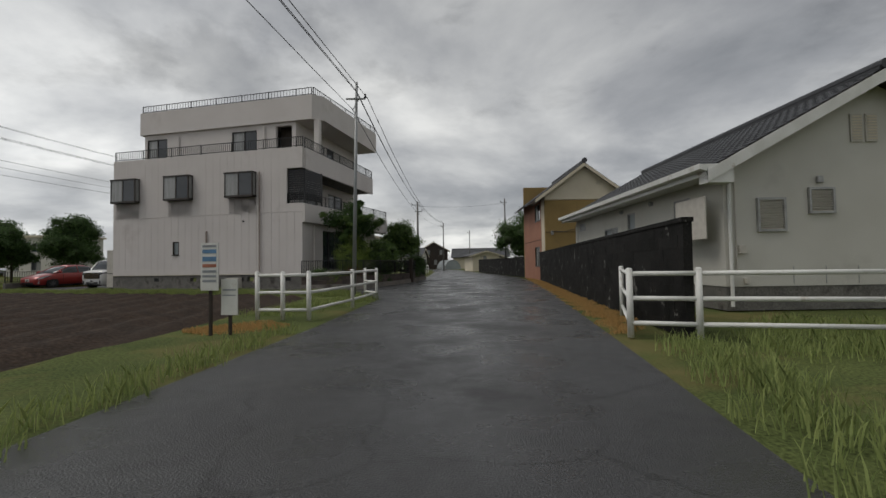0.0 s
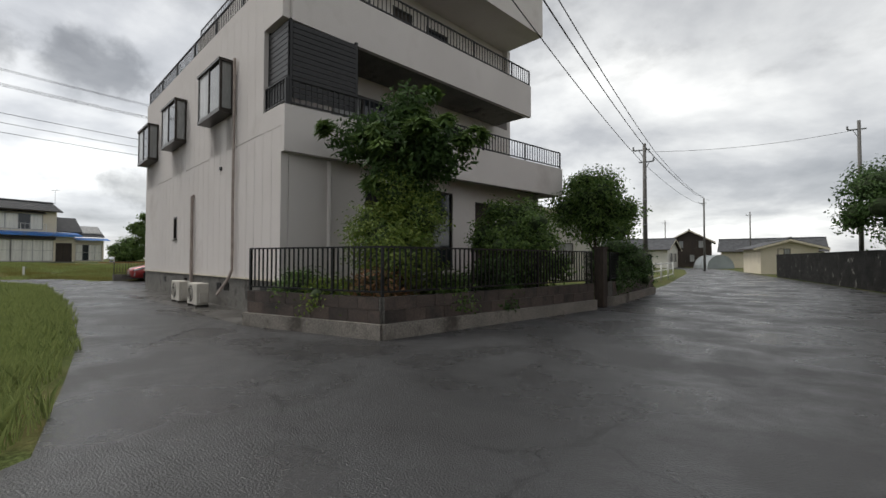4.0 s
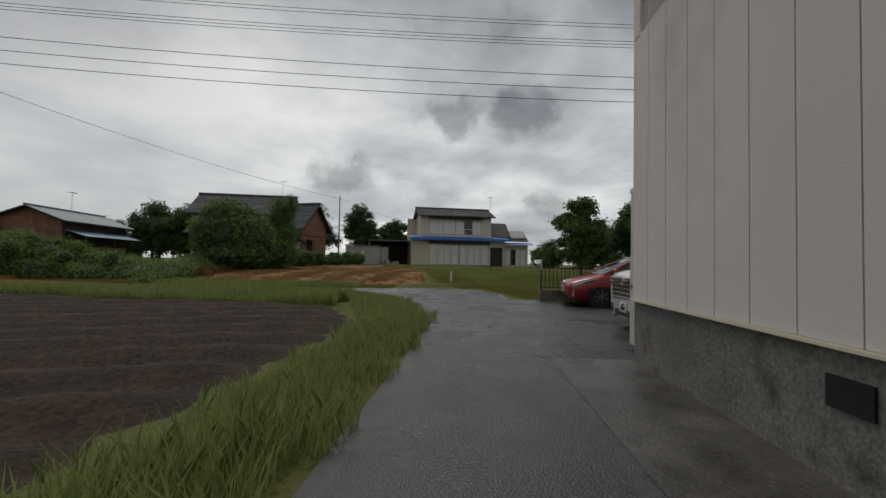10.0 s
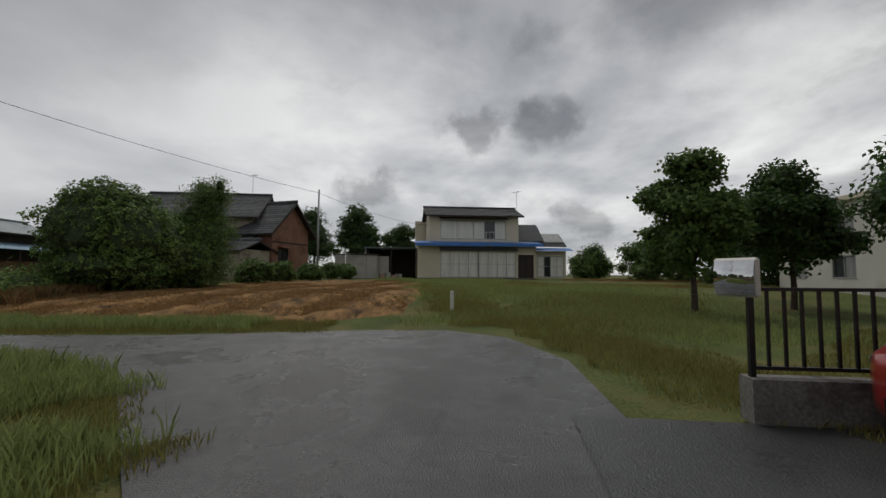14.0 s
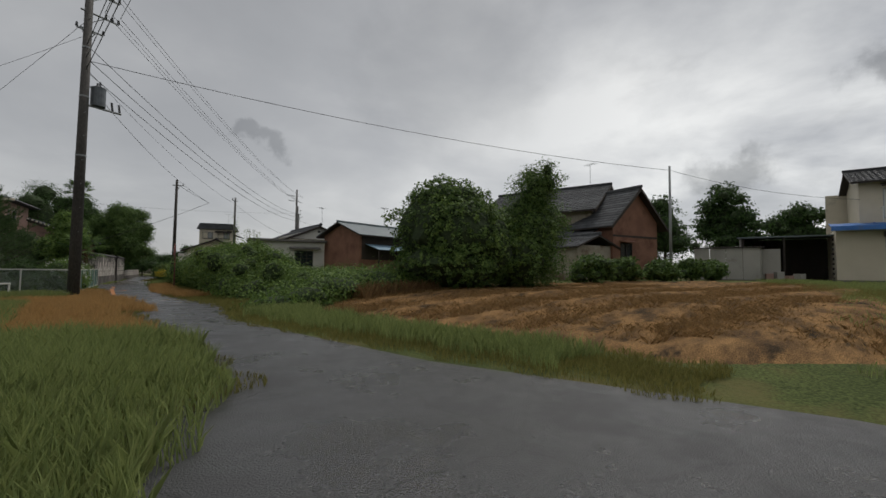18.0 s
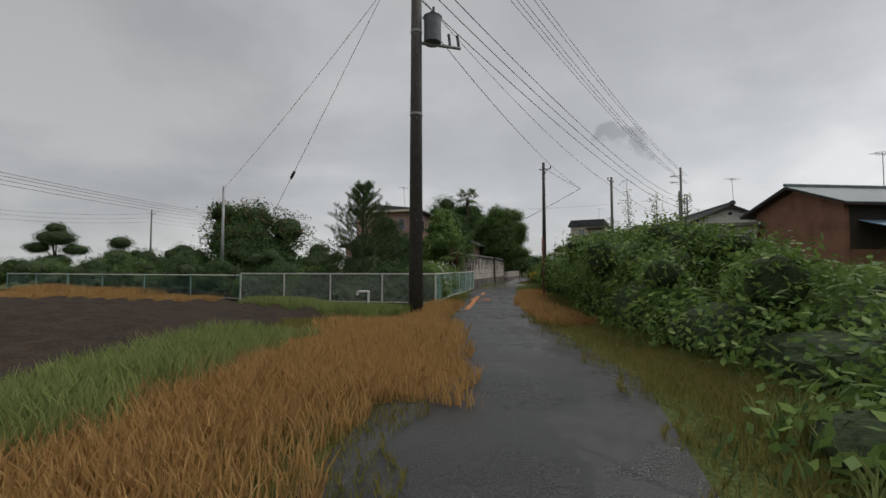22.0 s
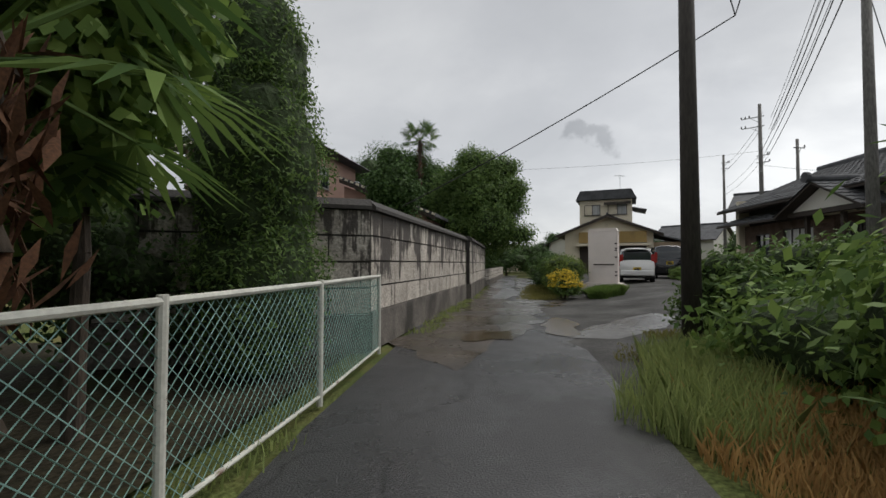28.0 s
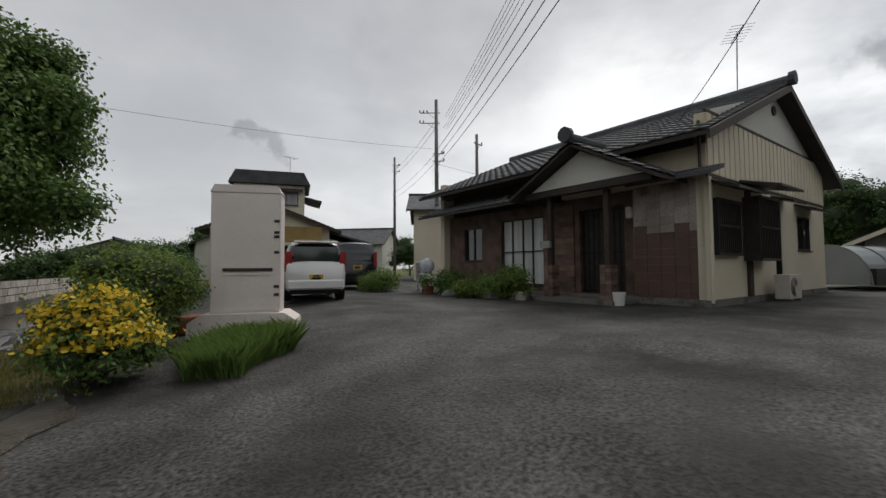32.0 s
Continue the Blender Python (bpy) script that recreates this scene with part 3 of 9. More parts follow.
def rail(parent, p, q, z0, z1, step=0.13, material=None, r=0.009, bar=0.022, post=1.9):
    """A railing from p to q between two heights: bars, posts and uprights."""
    material = material or M_DARK
    p, q = Vector((*p, 0)), Vector((*q, 0))
    d = q - p
    n = max(2, round(d.length / step))
    a = math.degrees(math.atan2(d.y, d.x))
    for z, name in ((z1 - bar, "top_rail"), (z0 + 0.06, "bottom_rail")):
        ob = part(name, bx(0, d.length, -bar, bar, 0, bar * 1.3), material, parent)
        ob.matrix_basis = pose(p.x, p.y, z, 0, 0, a)
    k = max(1, round(post / step))
    for i in range(n + 1):
        s = p + d * (i / n)
        big = i % k == 0 or i == n
        me = rod_mesh("post" if big else "upright", bar * 0.95 if big else r, (z1 - z0) if big else (z1 - z0 - 0.1), material)
        piece("post" if big else "upright", me, parent, pose(s.x, s.y, z0 if big else z0 + 0.08, 0, 0, a))


def window(parent, m, w, h, panes=2, frame=None, depth=0.10, fill=None, sill=True, name="window", bars=0):
    """A sash window in the plane y = 0 of m, from the lower left corner, facing -y."""
    frame = frame or M_BRONZE
    ob = part(name, bmesh.new(), frame, parent)
    ob.matrix_basis = m
    t = 0.045
    for nm, b in (("frame", (0, w, 0, t)), ("frame", (0, w, h - t, h)), ("frame", (0, t, t, h - t)), ("frame", (w - t, w, t, h - t))):
        part(nm, bx(b[0], b[1], -0.02, depth, b[2], b[3]), frame, ob)
    pw = (w - 2 * t) / panes
    for i in range(panes):
        off = 0.02 if i % 2 else 0.045
        x = t + i * pw
        if i:
            part("mullion", bx(x - 0.022, x + 0.022, off - 0.03, off + 0.02, t, h - t), frame, ob)
        f = fill[i % len(fill)] if fill else GLASS
        part("pane", bx(x, x + pw, off + 0.005, off + 0.02, t, h - t), f, ob)
    for i in range(bars):
        z = t + (h - 2 * t) * (i + 1) / (bars + 1)
        part("bar", bx(t, w - t, -0.012, 0.02, z - 0.015, z + 0.015), frame, ob)
    if sill:
        part("sill", bx(-0.04, w + 0.04, -0.06, 0.02, -0.035, -0.002), frame, ob)
    return ob


def pipe(parent, pts, r, material, name="downpipe"):
    bm = bmesh.new()
    for a, b in zip(pts, pts[1:]):
        tube(bm, a, b, r, n=8)
    return part(name, bm, material, parent)


def aircon(at, rz, label="ivory outdoor air-conditioning unit standing by the wall"):
    u = thing("aircon_unit", label, "air conditioner", at, rz)
    part("case", bx(-0.39, 0.39, -0.14, 0.14, 0.06, 0.6, bev=0.012), M_PLAST, u)
    bm = bmesh.new()
    for i in range(9):
        r = 0.03 + 0.022 * i
        for k in range(20):
            a, b = 2 * math.pi * k / 20, 2 * math.pi * (k + 1) / 20
            tube(bm, (-0.12 + r * math.cos(a), -0.152, 0.33 + r * math.sin(a)), (-0.12 + r * math.cos(b), -0.152, 0.33 + r * math.sin(b)), 0.003, n=3, cap=False)
    part("fan_grille", bm, M_PLAST, u)
    part("fan_opening", tb((-0.12, -0.139, 0.33), (-0.12, -0.144, 0.33), 0.215, n=24), M_DARK, u)
    for x in (-0.28, 0.28):
        part("foot", bx(x - 0.04, x + 0.04, -0.16, 0.16, 0, 0.06), M_CONC, u)
    part("valve_cover", bx(0.39, 0.43, -0.08, 0.1, 0.12, 0.36, bev=0.006), M_PLAST, u)
    return u


def gable_roof(parent, x0, x1, y0, y1, eave, ridge, over, gover, material, rows=0.28, thick=0.09, ridge_r=0.11, tiles=True):
    """A pitched roof with its ridge along y: decks, courses of pan tiles and a capped ridge."""
    xm = (x0 + x1) / 2
    k = (ridge - eave) / (xm - x0)
    for s in (-1, 1):
        half = (x1 - x0) / 2 + over
        ze = ridge - half * k
        deck = [(xm + s * half, ze - thick), (xm, ridge - thick), (xm, ridge), (xm + s * half, ze)]
        part("roof_deck", pm(deck, y0 - gover, y1 + gover), M_WOODD, parent)
        if tiles:
            n = max(4, round(half * math.hypot(1, k) / rows))
            wav = max(6, round((y1 - y0 + 2 * gover) / 0.27))
            ys = [y0 - gover + (y1 - y0 + 2 * gover) * i / (wav * 2) for i in range(wav * 2 + 1)]
            for i in range(n):
                a, b = half * i / n, half * (i + 1) / n + 0.03
                bm = bmesh.new()
                rowv = []
                for d, lift in ((a, 0.008), (b, 0.045), (b, 0.012)):
                    rowv.append([bm.verts.new((xm + s * d, y, ridge - d * k + lift + (0.028 if j % 2 else 0.0))) for j, y in enumerate(ys)])
                for u, v in zip(rowv, rowv[1:]):
                    for j in range(len(ys) - 1):
                        bm.faces.new((u[j], u[j + 1], v[j + 1], v[j]))
                bmesh.ops.recalc_face_normals(bm, faces=bm.faces)
                part("tile_course", bm, material, parent)
        else:
            part("roof_sheet", pm([(xm + s * half, ze + 0.004), (xm, ridge + 0.004), (xm, ridge + 0.035), (xm + s * half, ze + 0.035)], y0 - gover - 0.02, y1 + gover + 0.02), material, parent)
    bm = bmesh.new()
    tube(bm, (xm, y0 - gover - 0.05, ridge + 0.1), (xm, y1 + gover + 0.05, ridge + 0.1), ridge_r, n=10)
    box(bm, xm - ridge_r * 0.9, xm + ridge_r * 0.9, y0 - gover, y1 + gover, ridge - 0.02, ridge + 0.1)
    part("ridge_cap", bm, material, parent)


def barge(parent, x0, x1, y, eave, ridge, over, material, w=0.2, t=0.05):
    """Sloping boards along a gable's edge."""
    xm = (x0 + x1) / 2
    k = (ridge - eave) / (xm - x0)
    for s in (-1, 1):
        half = (x1 - x0) / 2 + over
        ze = ridge - half * k
        part("barge_board", pm([(xm + s * half, ze - w), (xm, ridge - w), (xm, ridge - 0.01), (xm + s * half, ze - 0.01)], y - t / 2, y + t / 2), material, parent)


def antenna(at, h=1.6, rz=0, lean=0):
    a = thing("tv_antenna", "thin grey aerial on a mast above the roof", "antenna", at, rz)
    part("mast", tb((0, 0, 0), (lean, 0, h), 0.016), M_STEELP, a)
    part("boom", tb((lean - 0.5, 0, h - 0.05), (lean + 0.5, 0, h - 0.05), 0.01), M_STEELP, a)
    for i in range(7):
        x = lean - 0.48 + i * 0.16
        part("element", tb((x, -0.28, h - 0.04), (x, 0.28, h - 0.04), 0.006, n=5), M_STEELP, a)
    return a


# ---- apartment house on the corner ----
M_STUCCO = mat("grey_stucco", (0.66, 0.62, 0.595), 0.85, (0.615, 0.575, 0.55), 0.5, 120, 0.2, fine_amt=0.05, stain=(0.47, 0.425, 0.395), stain_scale=0.5, stain_at=(0.55, 0.85))
BX, BY, BRZ = -7.1, 22.35, -13.3


def make_apartment():
    apt = thing("apartment_building", "three-storey pinkish grey stucco apartment house with dark balcony rails", "house", (BX, BY, 0), BRZ)
    holes = [(-12.0, -10.35, 5.0, 6.2), (-8.35, -6.75, 5.0, 6.2), (-4.4, -2.75, 4.98, 6.15), (-8.05, -7.62, 1.87, 2.62)]
    cols = [-12.2 + 0.452 * i for i in range(26)] + [-0.45, 0.0]
    for a, b in zip(cols, cols[1:]):
        if b - a < 0.05:
            continue
        split_part("wall_panel", holed(bmesh.new(), a + 0.006, b - 0.006, 0.78, 3.99, holes, 0, 0.16), M_STUCCO, apt)
        if b < -0.85:
            split_part("wall_panel", holed(bmesh.new(), a + 0.004, b - 0.004, 4.006, 7.4, holes, 0, 0.16), M_STUCCO, apt)
    part("wall_panel", bx(-0.9, 0.0, 0.0, 0.16, 4.0, 4.45), M_STUCCO, apt)
    part("wall_panel", bx(-0.9, 0.0, 0.0, 0.16, 6.3, 7.4), M_STUCCO, apt)
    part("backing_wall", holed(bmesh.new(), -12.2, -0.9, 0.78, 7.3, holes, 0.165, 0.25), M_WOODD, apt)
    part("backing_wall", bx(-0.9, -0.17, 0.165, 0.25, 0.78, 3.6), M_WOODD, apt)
    part("west_wall", bx(-12.2, -12.0, 0.26, 10, 0.75, 7.4), M_STUCCO, apt)
    part("north_wall", bx(-12.0, -1.4, 9.8, 10, 0.75, 9.5), M_STUCCO, apt)
    part("east_wall", holed(bmesh.new(), 0.17, 9.8, 0.75, 3.6, [(2.1, 5.2, 0.95, 3.15), (6.2, 7.2, 0.76, 3.0)], -0.2, 0, along="y"), M_STUCCO, apt)
    part("recess_wall", holed(bmesh.new(), 0.26, 9.8, 3.66, 6.3, [(2.0, 4.0, 3.7, 5.8), (5.4, 7.4, 3.7, 5.8)], -1.6, -1.4, along="y"), M_STUCCO, apt)
    part("upper_recess_wall", holed(bmesh.new(), 2.2, 9.8, 6.8, 9.5, [(4.2, 5.0, 7.1, 9.0), (5.6, 6.6, 7.3, 8.9)], -1.8, -1.6, along="y"), M_STUCCO, apt)
    part("terrace_wall", holed(bmesh.new(), -12.2, -1.6, 7.0, 9.5, [(-12.0, -10.5, 7.5, 9.2), (-5.85, -4.15, 7.5, 9.2), (-2.9, -1.85, 6.95, 9.3)], 2.0, 2.2), M_STUCCO, apt)
    part("west_upper_wall", bx(-12.2, -12.0, 2.2, 10, 7.4, 9.5), M_STUCCO, apt)
    part("stair_recess", bx(-2.95, -1.8, 2.6, 2.7, 6.9, 9.4), M_WOODD, apt)
    part("pillar", bx(-0.45, -0.15, 2.0, 2.3, 6.8, 9.5), M_STUCCO, apt)
    part("balcony_slab", pm([(-1.6, 0.17), (0.0, 0.17), (0.84, 9.8), (-1.6, 9.8)], 3.6, 3.66, "z"), M_CONC, apt)
    part("balcony_parapet", pm([(0.0, 0.0), (0.14, 0.0), (0.99, 9.8), (0.85, 9.8)], 3.45, 4.42, "z"), M_STUCCO, apt)
    part("balcony_end", bx(-0.1, 0.85, 9.66, 9.8, 3.45, 4.42), M_STUCCO, apt)
    part("upper_parapet", pm([(-0.02, 0.165), (0.10, 0.165), (0.22, 9.0), (0.08, 9.0)], 6.25, 7.36, "z"), M_STUCCO, apt)
    part("upper_slab", pm([(-12.0, 0.26), (-0.02, 0.26), (0.07, 9.0), (-12.0, 9.0)], 6.3, 6.9, "z"), M_CONC, apt)
    part("roof_band", pm([(-12.4, 1.85), (-0.5, 1.85), (0.0, 2.4), (0.15, 9.9), (-12.4, 10.1)], 9.5, 10.9, "z"), M_STUCCO, apt)
    part("plinth", holed(bmesh.new(), -12.22, 0.0, 0, 0.75, [(-6.9, -6.5, 0.4, 0.62), (-3.3, -2.9, 0.4, 0.62)], 0.03, 0.25), M_CONC, apt)
    part("plinth", bx(-0.22, -0.02, 0.26, 9.8, 0, 0.74), M_CONC, apt)
    part("base_flashing", bx(-12.22, 0.02, -0.025, 0.02, 0.75, 0.775), M_CREAM, apt)
    # railings
    rail(apt, (-12.15, 0.08), (0.0, 0.08), 7.4, 7.95)
    rail(apt, (0.04, 0.2), (0.14, 9.0), 7.36, 7.92)
    rail(apt, (-12.3, 1.95), (-0.55, 1.95), 10.9, 11.35, 0.2)
    rail(apt, (-0.45, 1.95), (0.06, 9.8), 10.9, 11.35, 0.2)
    rail(apt, (0.07, 0.1), (0.92, 9.75), 4.42, 5.0)
    rail(apt, (-0.9, 0.06), (0.07, 0.06), 4.45, 5.0)
    # dark slatted screens at the balcony's corner
    for i in range(14):
        z = 4.62 + i * 0.115
        part("screen_slat", bx(-0.9, 0.05, 0.10, 0.125, z, z + 0.1), M_DARK, apt)
        part("screen_slat", pm([(0.05, 0.2), (0.075, 0.2), (0.2, 1.7), (0.175, 1.7)], z, z + 0.1, "z"), M_DARK, apt)
    for x, y in ((-0.88, 0.14), (0.05, 0.16), (0.17, 1.7)):
        part("screen_post", bx(x - 0.03, x + 0.03, y - 0.03, y + 0.03, 4.45, 6.28), M_DARK, apt)
    # bay windows
    for x0, x1, z0, z1 in ((-12.0, -10.35, 5.0, 6.2), (-8.35, -6.75, 5.0, 6.2), (-4.4, -2.75, 4.98, 6.15)):
        w, h = x1 - x0, z1 - z0
        bay = part("bay_window", bx(x0 - 0.05, x1 + 0.05, -0.36, 0.02, z1, z1 + 0.07), M_BRONZE, apt)
        part("bay_floor", bx(x0 - 0.04, x1 + 0.04, -0.34, 0.02, z0 - 0.1, z0), M_BRONZE, bay)
        for x in (x0 - 0.03, (x0 + x1) / 2 - 0.03, x1 - 0.03):
            part("bay_post", bx(x, x + 0.06, -0.33, -0.27, z0, z1), M_BRONZE, bay)
        for x in (x0 - 0.02, x1 - 0.03):
            part("bay_post", bx(x, x + 0.05, -0.05, 0.0, z0, z1), M_BRONZE, bay)
            part("side_pane", bx(x + 0.015, x + 0.03, -0.27, -0.05, z0, z1), CURTAIN, bay)
        xm = (x0 + x1) / 2
        part("pane", bx(x0 + 0.03, xm - 0.03, -0.31, -0.295, z0, z1), CURTAIN, bay)
        part("pane", bx(xm + 0.03, x1 - 0.03, -0.31, -0.295, z0, z1), GLASS, bay)
    window(apt, pose(-8.05, 0.02, 1.87), 0.43, 0.75, 1, fill=[FROST])
    for x0, w in ((-12.0, 1.5), (-5.85, 1.7)):
        window(apt, pose(x0, 2.03, 7.5), w, 1.7, 2, fill=[CURTAIN, GLASS])
    window(apt, pose(-0.05, 2.1, 0.95, 0, 0, 90), 3.1, 2.2, 4, fill=[GLASS])
    window(apt, pose(-0.06, 6.2, 0.76, 0, 0, 90), 1.0, 2.24, 1, fill=[M_WOODD], name="door")
    for y in (2.0, 5.4):
        window(apt, pose(-1.42, y, 3.7, 0, 0, 90), 2.0, 2.1, 2, fill=[CURTAIN, GLASS])
    window(apt, pose(-1.62, 4.2, 7.1, 0, 0, 90), 0.8, 1.9, 1, fill=[M_WOODD])
    window(apt, pose(-1.62, 5.6, 7.3, 0, 0, 90), 1.0, 1.6, 1, fill=[GLASS])
    # pipes and small fittings on the wall
    M_PIPE = mat("beige_pipe", (0.40, 0.33, 0.29), 0.55, fine_amt=0.08)
    pipe(apt, [(-5.8, -0.06, 0.25), (-5.8, -0.06, 3.1), (-5.8, 0.02, 3.12)], 0.045, M_PIPE)
    pipe(apt, [(-2.65, -0.35, 0.35), (-2.55, -0.12, 0.75), (-2.5, -0.06, 0.95), (-2.5, -0.06, 6.2)], 0.035, M_PIPE)
    pipe(apt, [(0.05, 1.1, 0.6), (0.05, 1.1, 3.4)], 0.055, M_STUCCO)
    pipe(apt, [(-9.6, 1.94, 7.4), (-9.6, 1.94, 9.2)], 0.04, M_STUCCO)
    pipe(apt, [(-3.6, 1.94, 7.4), (-3.6, 1.94, 9.3)], 0.04, M_STUCCO)
    part("vent_cap", tb((-3.5, 0.0, 3.6), (-3.5, -0.05, 3.6), 0.05, n=12), M_DARK, apt)
    for x in (-1.0, -3.8, -9.3):
        part("plinth_vent", bx(x, x + 0.3, 0.012, 0.03, 0.42, 0.6), M_DARK, apt)
    return apt


make_apartment()


def bl(x, y, z=0.0):
    """A place in the apartment house's own directions, as a place in the world."""
    v = pose(BX, BY, 0, 0, 0, BRZ) @ Vector((x, y, z))
    return v.x, v.y, v.z


for x in (-5.3, -3.75):
    aircon(bl(x, -0.45, 0.0), BRZ)
heater = thing("water_heater", "tall ivory water heater tank beside the house corner", "water heater", bl(-12.66, 0.58, 0.0), BRZ)
part("tank_case", bx(-0.25, 0.25, -0.36, 0.36, 0.08, 2.2, bev=0.02), M_PLAST, heater)
part("top_cover", bx(-0.255, 0.255, -0.365, 0.365, 2.2, 2.26), M_PLAST, heater)
part("service_cover", bx(-0.235, 0.235, -0.368, -0.358, 0.1, 1.33, bev=0.004), M_PLAST, heater)
part("cover_seam", bx(-0.25, 0.25, -0.3615, -0.359, 1.335, 1.343), M_DARK, heater)
part("switch_frame", bx(0.0, 0.09, -0.374, -0.367, 1.2, 1.31, bev=0.003), M_PLAST, heater)
part("switch", bx(0.035, 0.055, -0.376, -0.373, 1.23, 1.25), M_DARK, heater)
for i in range(7):
    part("label_bar", bx(-0.2 + i * 0.058, -0.15 + i * 0.058, -0.3705, -0.3675, 0.86 + 0.012 * (i % 2), 0.93 - 0.01 * (i % 3)), M_CONC, heater)
for x in (-0.18, 0.18):
    part("foot", bx(x - 0.05, x + 0.05, -0.3, 0.3, 0, 0.08), M_CONC, heater)


# low block wall with iron fence round the corner garden
def block_run(parent, p, q, courses, h, size, thick, material, foot=0.0, seed=1, cap=None, z_base=0.0, gap=0.008, mortar=None, recess=0.012):
    """Courses of single blocks from p to q, jointed and slightly uneven."""
    rnd = random.Random(seed)
    p, q = Vector((*p, 0)), Vector((*q, 0))
    d = q - p
    a = math.degrees(math.atan2(d.y, d.x))
    core = part("mortar", bx(0, d.length, -thick / 2 + recess, thick / 2 - recess, z_base, z_base + foot + courses * h - 0.004), mortar or M_CONC, parent)
    core.matrix_basis = pose(p.x, p.y, 0, 0, 0, a)
    me = mesh_of(bx(gap / 2, size - gap / 2, -thick / 2, thick / 2, gap / 2, h - gap / 2), "block", material)
    for c in range(courses):
        s = -size * (0.5 if c % 2 else 0.0)
        while s < d.length - 0.02:
            s0, s1 = max(s, 0), min(s + size, d.length)
            if s1 - s0 > 0.05:
                m = pose(p.x, p.y, z_base + foot + c * h, 0, 0, a) @ Matrix.Translation((s0, rnd.uniform(-0.003, 0.003), 0)) @ Matrix.Diagonal(((s1 - s0) / size, 1, 1, 1))
                piece("block", me, parent, m)
            s += size
    if cap:
        ob = part("coping", bx(-0.02, d.length + 0.02, -thick / 2 - 0.02, thick / 2 + 0.02, z_base + foot + courses * h, z_base + foot + courses * h + cap), material, parent)
        ob.matrix_basis = pose(p.x, p.y, 0, 0, 0, a)


gw = thing("garden_wall", "low stained brown block wall on a broken concrete footing", "garden wall", bl(0, 0), BRZ)
G1, G2, G3, G4, G5 = (0.4, -0.74), (3.3, 0.1), (3.75, 6.2), (3.7, 7.4), (3.0, 12.6)
for k, (p, q) in enumerate(((G1, G2), (G2, G3), (G4, G5))):
    block_run(gw, p, q, 2, 0.2, 0.4, 0.14, M_BLOCKP, foot=0.24, seed=k)
    d = Vector(q) - Vector(p)
    ob = part("footing", bx(-0.05, d.length + 0.05, -0.13, 0.13, 0, 0.235), M_CONCL, gw)
    ob.matrix_basis = pose(p[0], p[1], 0, 0, 0, math.degrees(math.atan2(d.y, d.x)))
gf = thing("garden_fence", "black iron bar fence standing on the low garden wall", "fence", bl(0, 0), BRZ)
rail(gf, G1, G2, 0.64, 1.42, 0.11, post=2.0, r=0.011)
rail(gf, G2, G3, 0.64, 1.42, 0.11, post=2.0, r=0.011)
rail(gf, G4, G5, 0.64, 1.42, 0.11, post=2.0, r=0.011)
gp = thing("gate_post", "dark brown gate post at the garden entrance", "gate post", bl(3.72, 6.8), BRZ)
part("post", bx(-0.12, 0.12, -0.12, 0.12, 0, 1.5, bev=0.01), M_WOODD, gp)
part("cap", bx(-0.14, 0.14, -0.14, 0.14, 1.5, 1.55), M_WOODD, gp)

# ---- white guard rails at the ditch ----
def guard_rail(pts, label, extra=()):
    g = thing("guard_rail", label, "guard rail", (0, 0, 0), group="white guard rails by the road")
    for (x0, y0), (x1, y1) in zip(pts, pts[1:]):
        for z in (0.22, 0.6, 0.98):
            part("rail", tb((x0, y0, z), (x1, y1, z), 0.036, n=10), M_PAINT, g, smooth=True)
    for x, y in list(pts) + list(extra):
        part("post", tb((x, y, 0), (x, y, 1.04), 0.05, n=12), M_PAINT, g, smooth=True)
        part("post_cap", tb((x, y, 1.04), (x, y, 1.07), 0.055, 0.03, n=12), M_PAINT, g)


guard_rail([(-4.05, 9.75), (-2.85, 9.55), (-2.45, 12.2), (-2.2, 15.0), (-2.75, 15.9)], "three-bar white steel guard rail bent round the ditch", [(-3.45, 9.65)])
guard_rail([(3.9, 9.4), (2.95, 6.85), (3.85, 6.55), (6.2, 6.0), (8.6, 5.4), (11.0, 4.8), (13.4, 4.2)], "three-bar white steel guard rail along the grassy ditch")
guard_rail([(-1.9, 41.0), (-1.75, 44.5), (-1.6, 48.0), (-1.5, 51.5)], "white steel guard rail beside the far road")

# notice boards on stakes at the field's corner
nb = thing("notice_board", "white notice boards with blue and orange print on stakes", "notice board", (-3.95, 7.6, 0), -8)
M_PRINT1 = mat("blue_print", (0.12, 0.25, 0.42), 0.5, fine_amt=0.1)
M_PRINT2 = mat("orange_print", (0.45, 0.17, 0.10), 0.5, fine_amt=0.1)
M_PRINT3 = mat("grey_print", (0.3, 0.32, 0.34), 0.5, fine_amt=0.1)
for x, y, z, w, h in ((0, 0, 0.78, 0.32, 0.82), (0.3, 0.1, 0.35, 0.3, 0.62)):
    b = part("board", bx(x - w / 2, x + w / 2, y - 0.012, y + 0.012, z, z + h), M_PAINT, nb)
    part("stake", bx(x - 0.03, x + 0.02, y + 0.013, y + 0.05, 0, z + h * 0.9), M_WOODD, nb)
    rows = [(0.93, 0.05, M_PRINT3), (0.82, 0.08, M_PRINT1), (0.66, 0.1, M_PRINT1), (0.52, 0.07, M_PRINT2), (0.40, 0.05, M_PRINT3), (0.3, 0.05, M_PRINT3), (0.2, 0.05, M_PRINT3)] if z > 0.5 else [(0.7, 0.04, M_PRINT3), (0.55, 0.03, M_PRINT3)]
    for f, t, mm in rows:
        part("print_bar", bx(x - w * 0.4, x + w * 0.4, y - 0.017, y - 0.013, z + h * (f - t / 2), z + h * (f + t / 2)), mm, b)

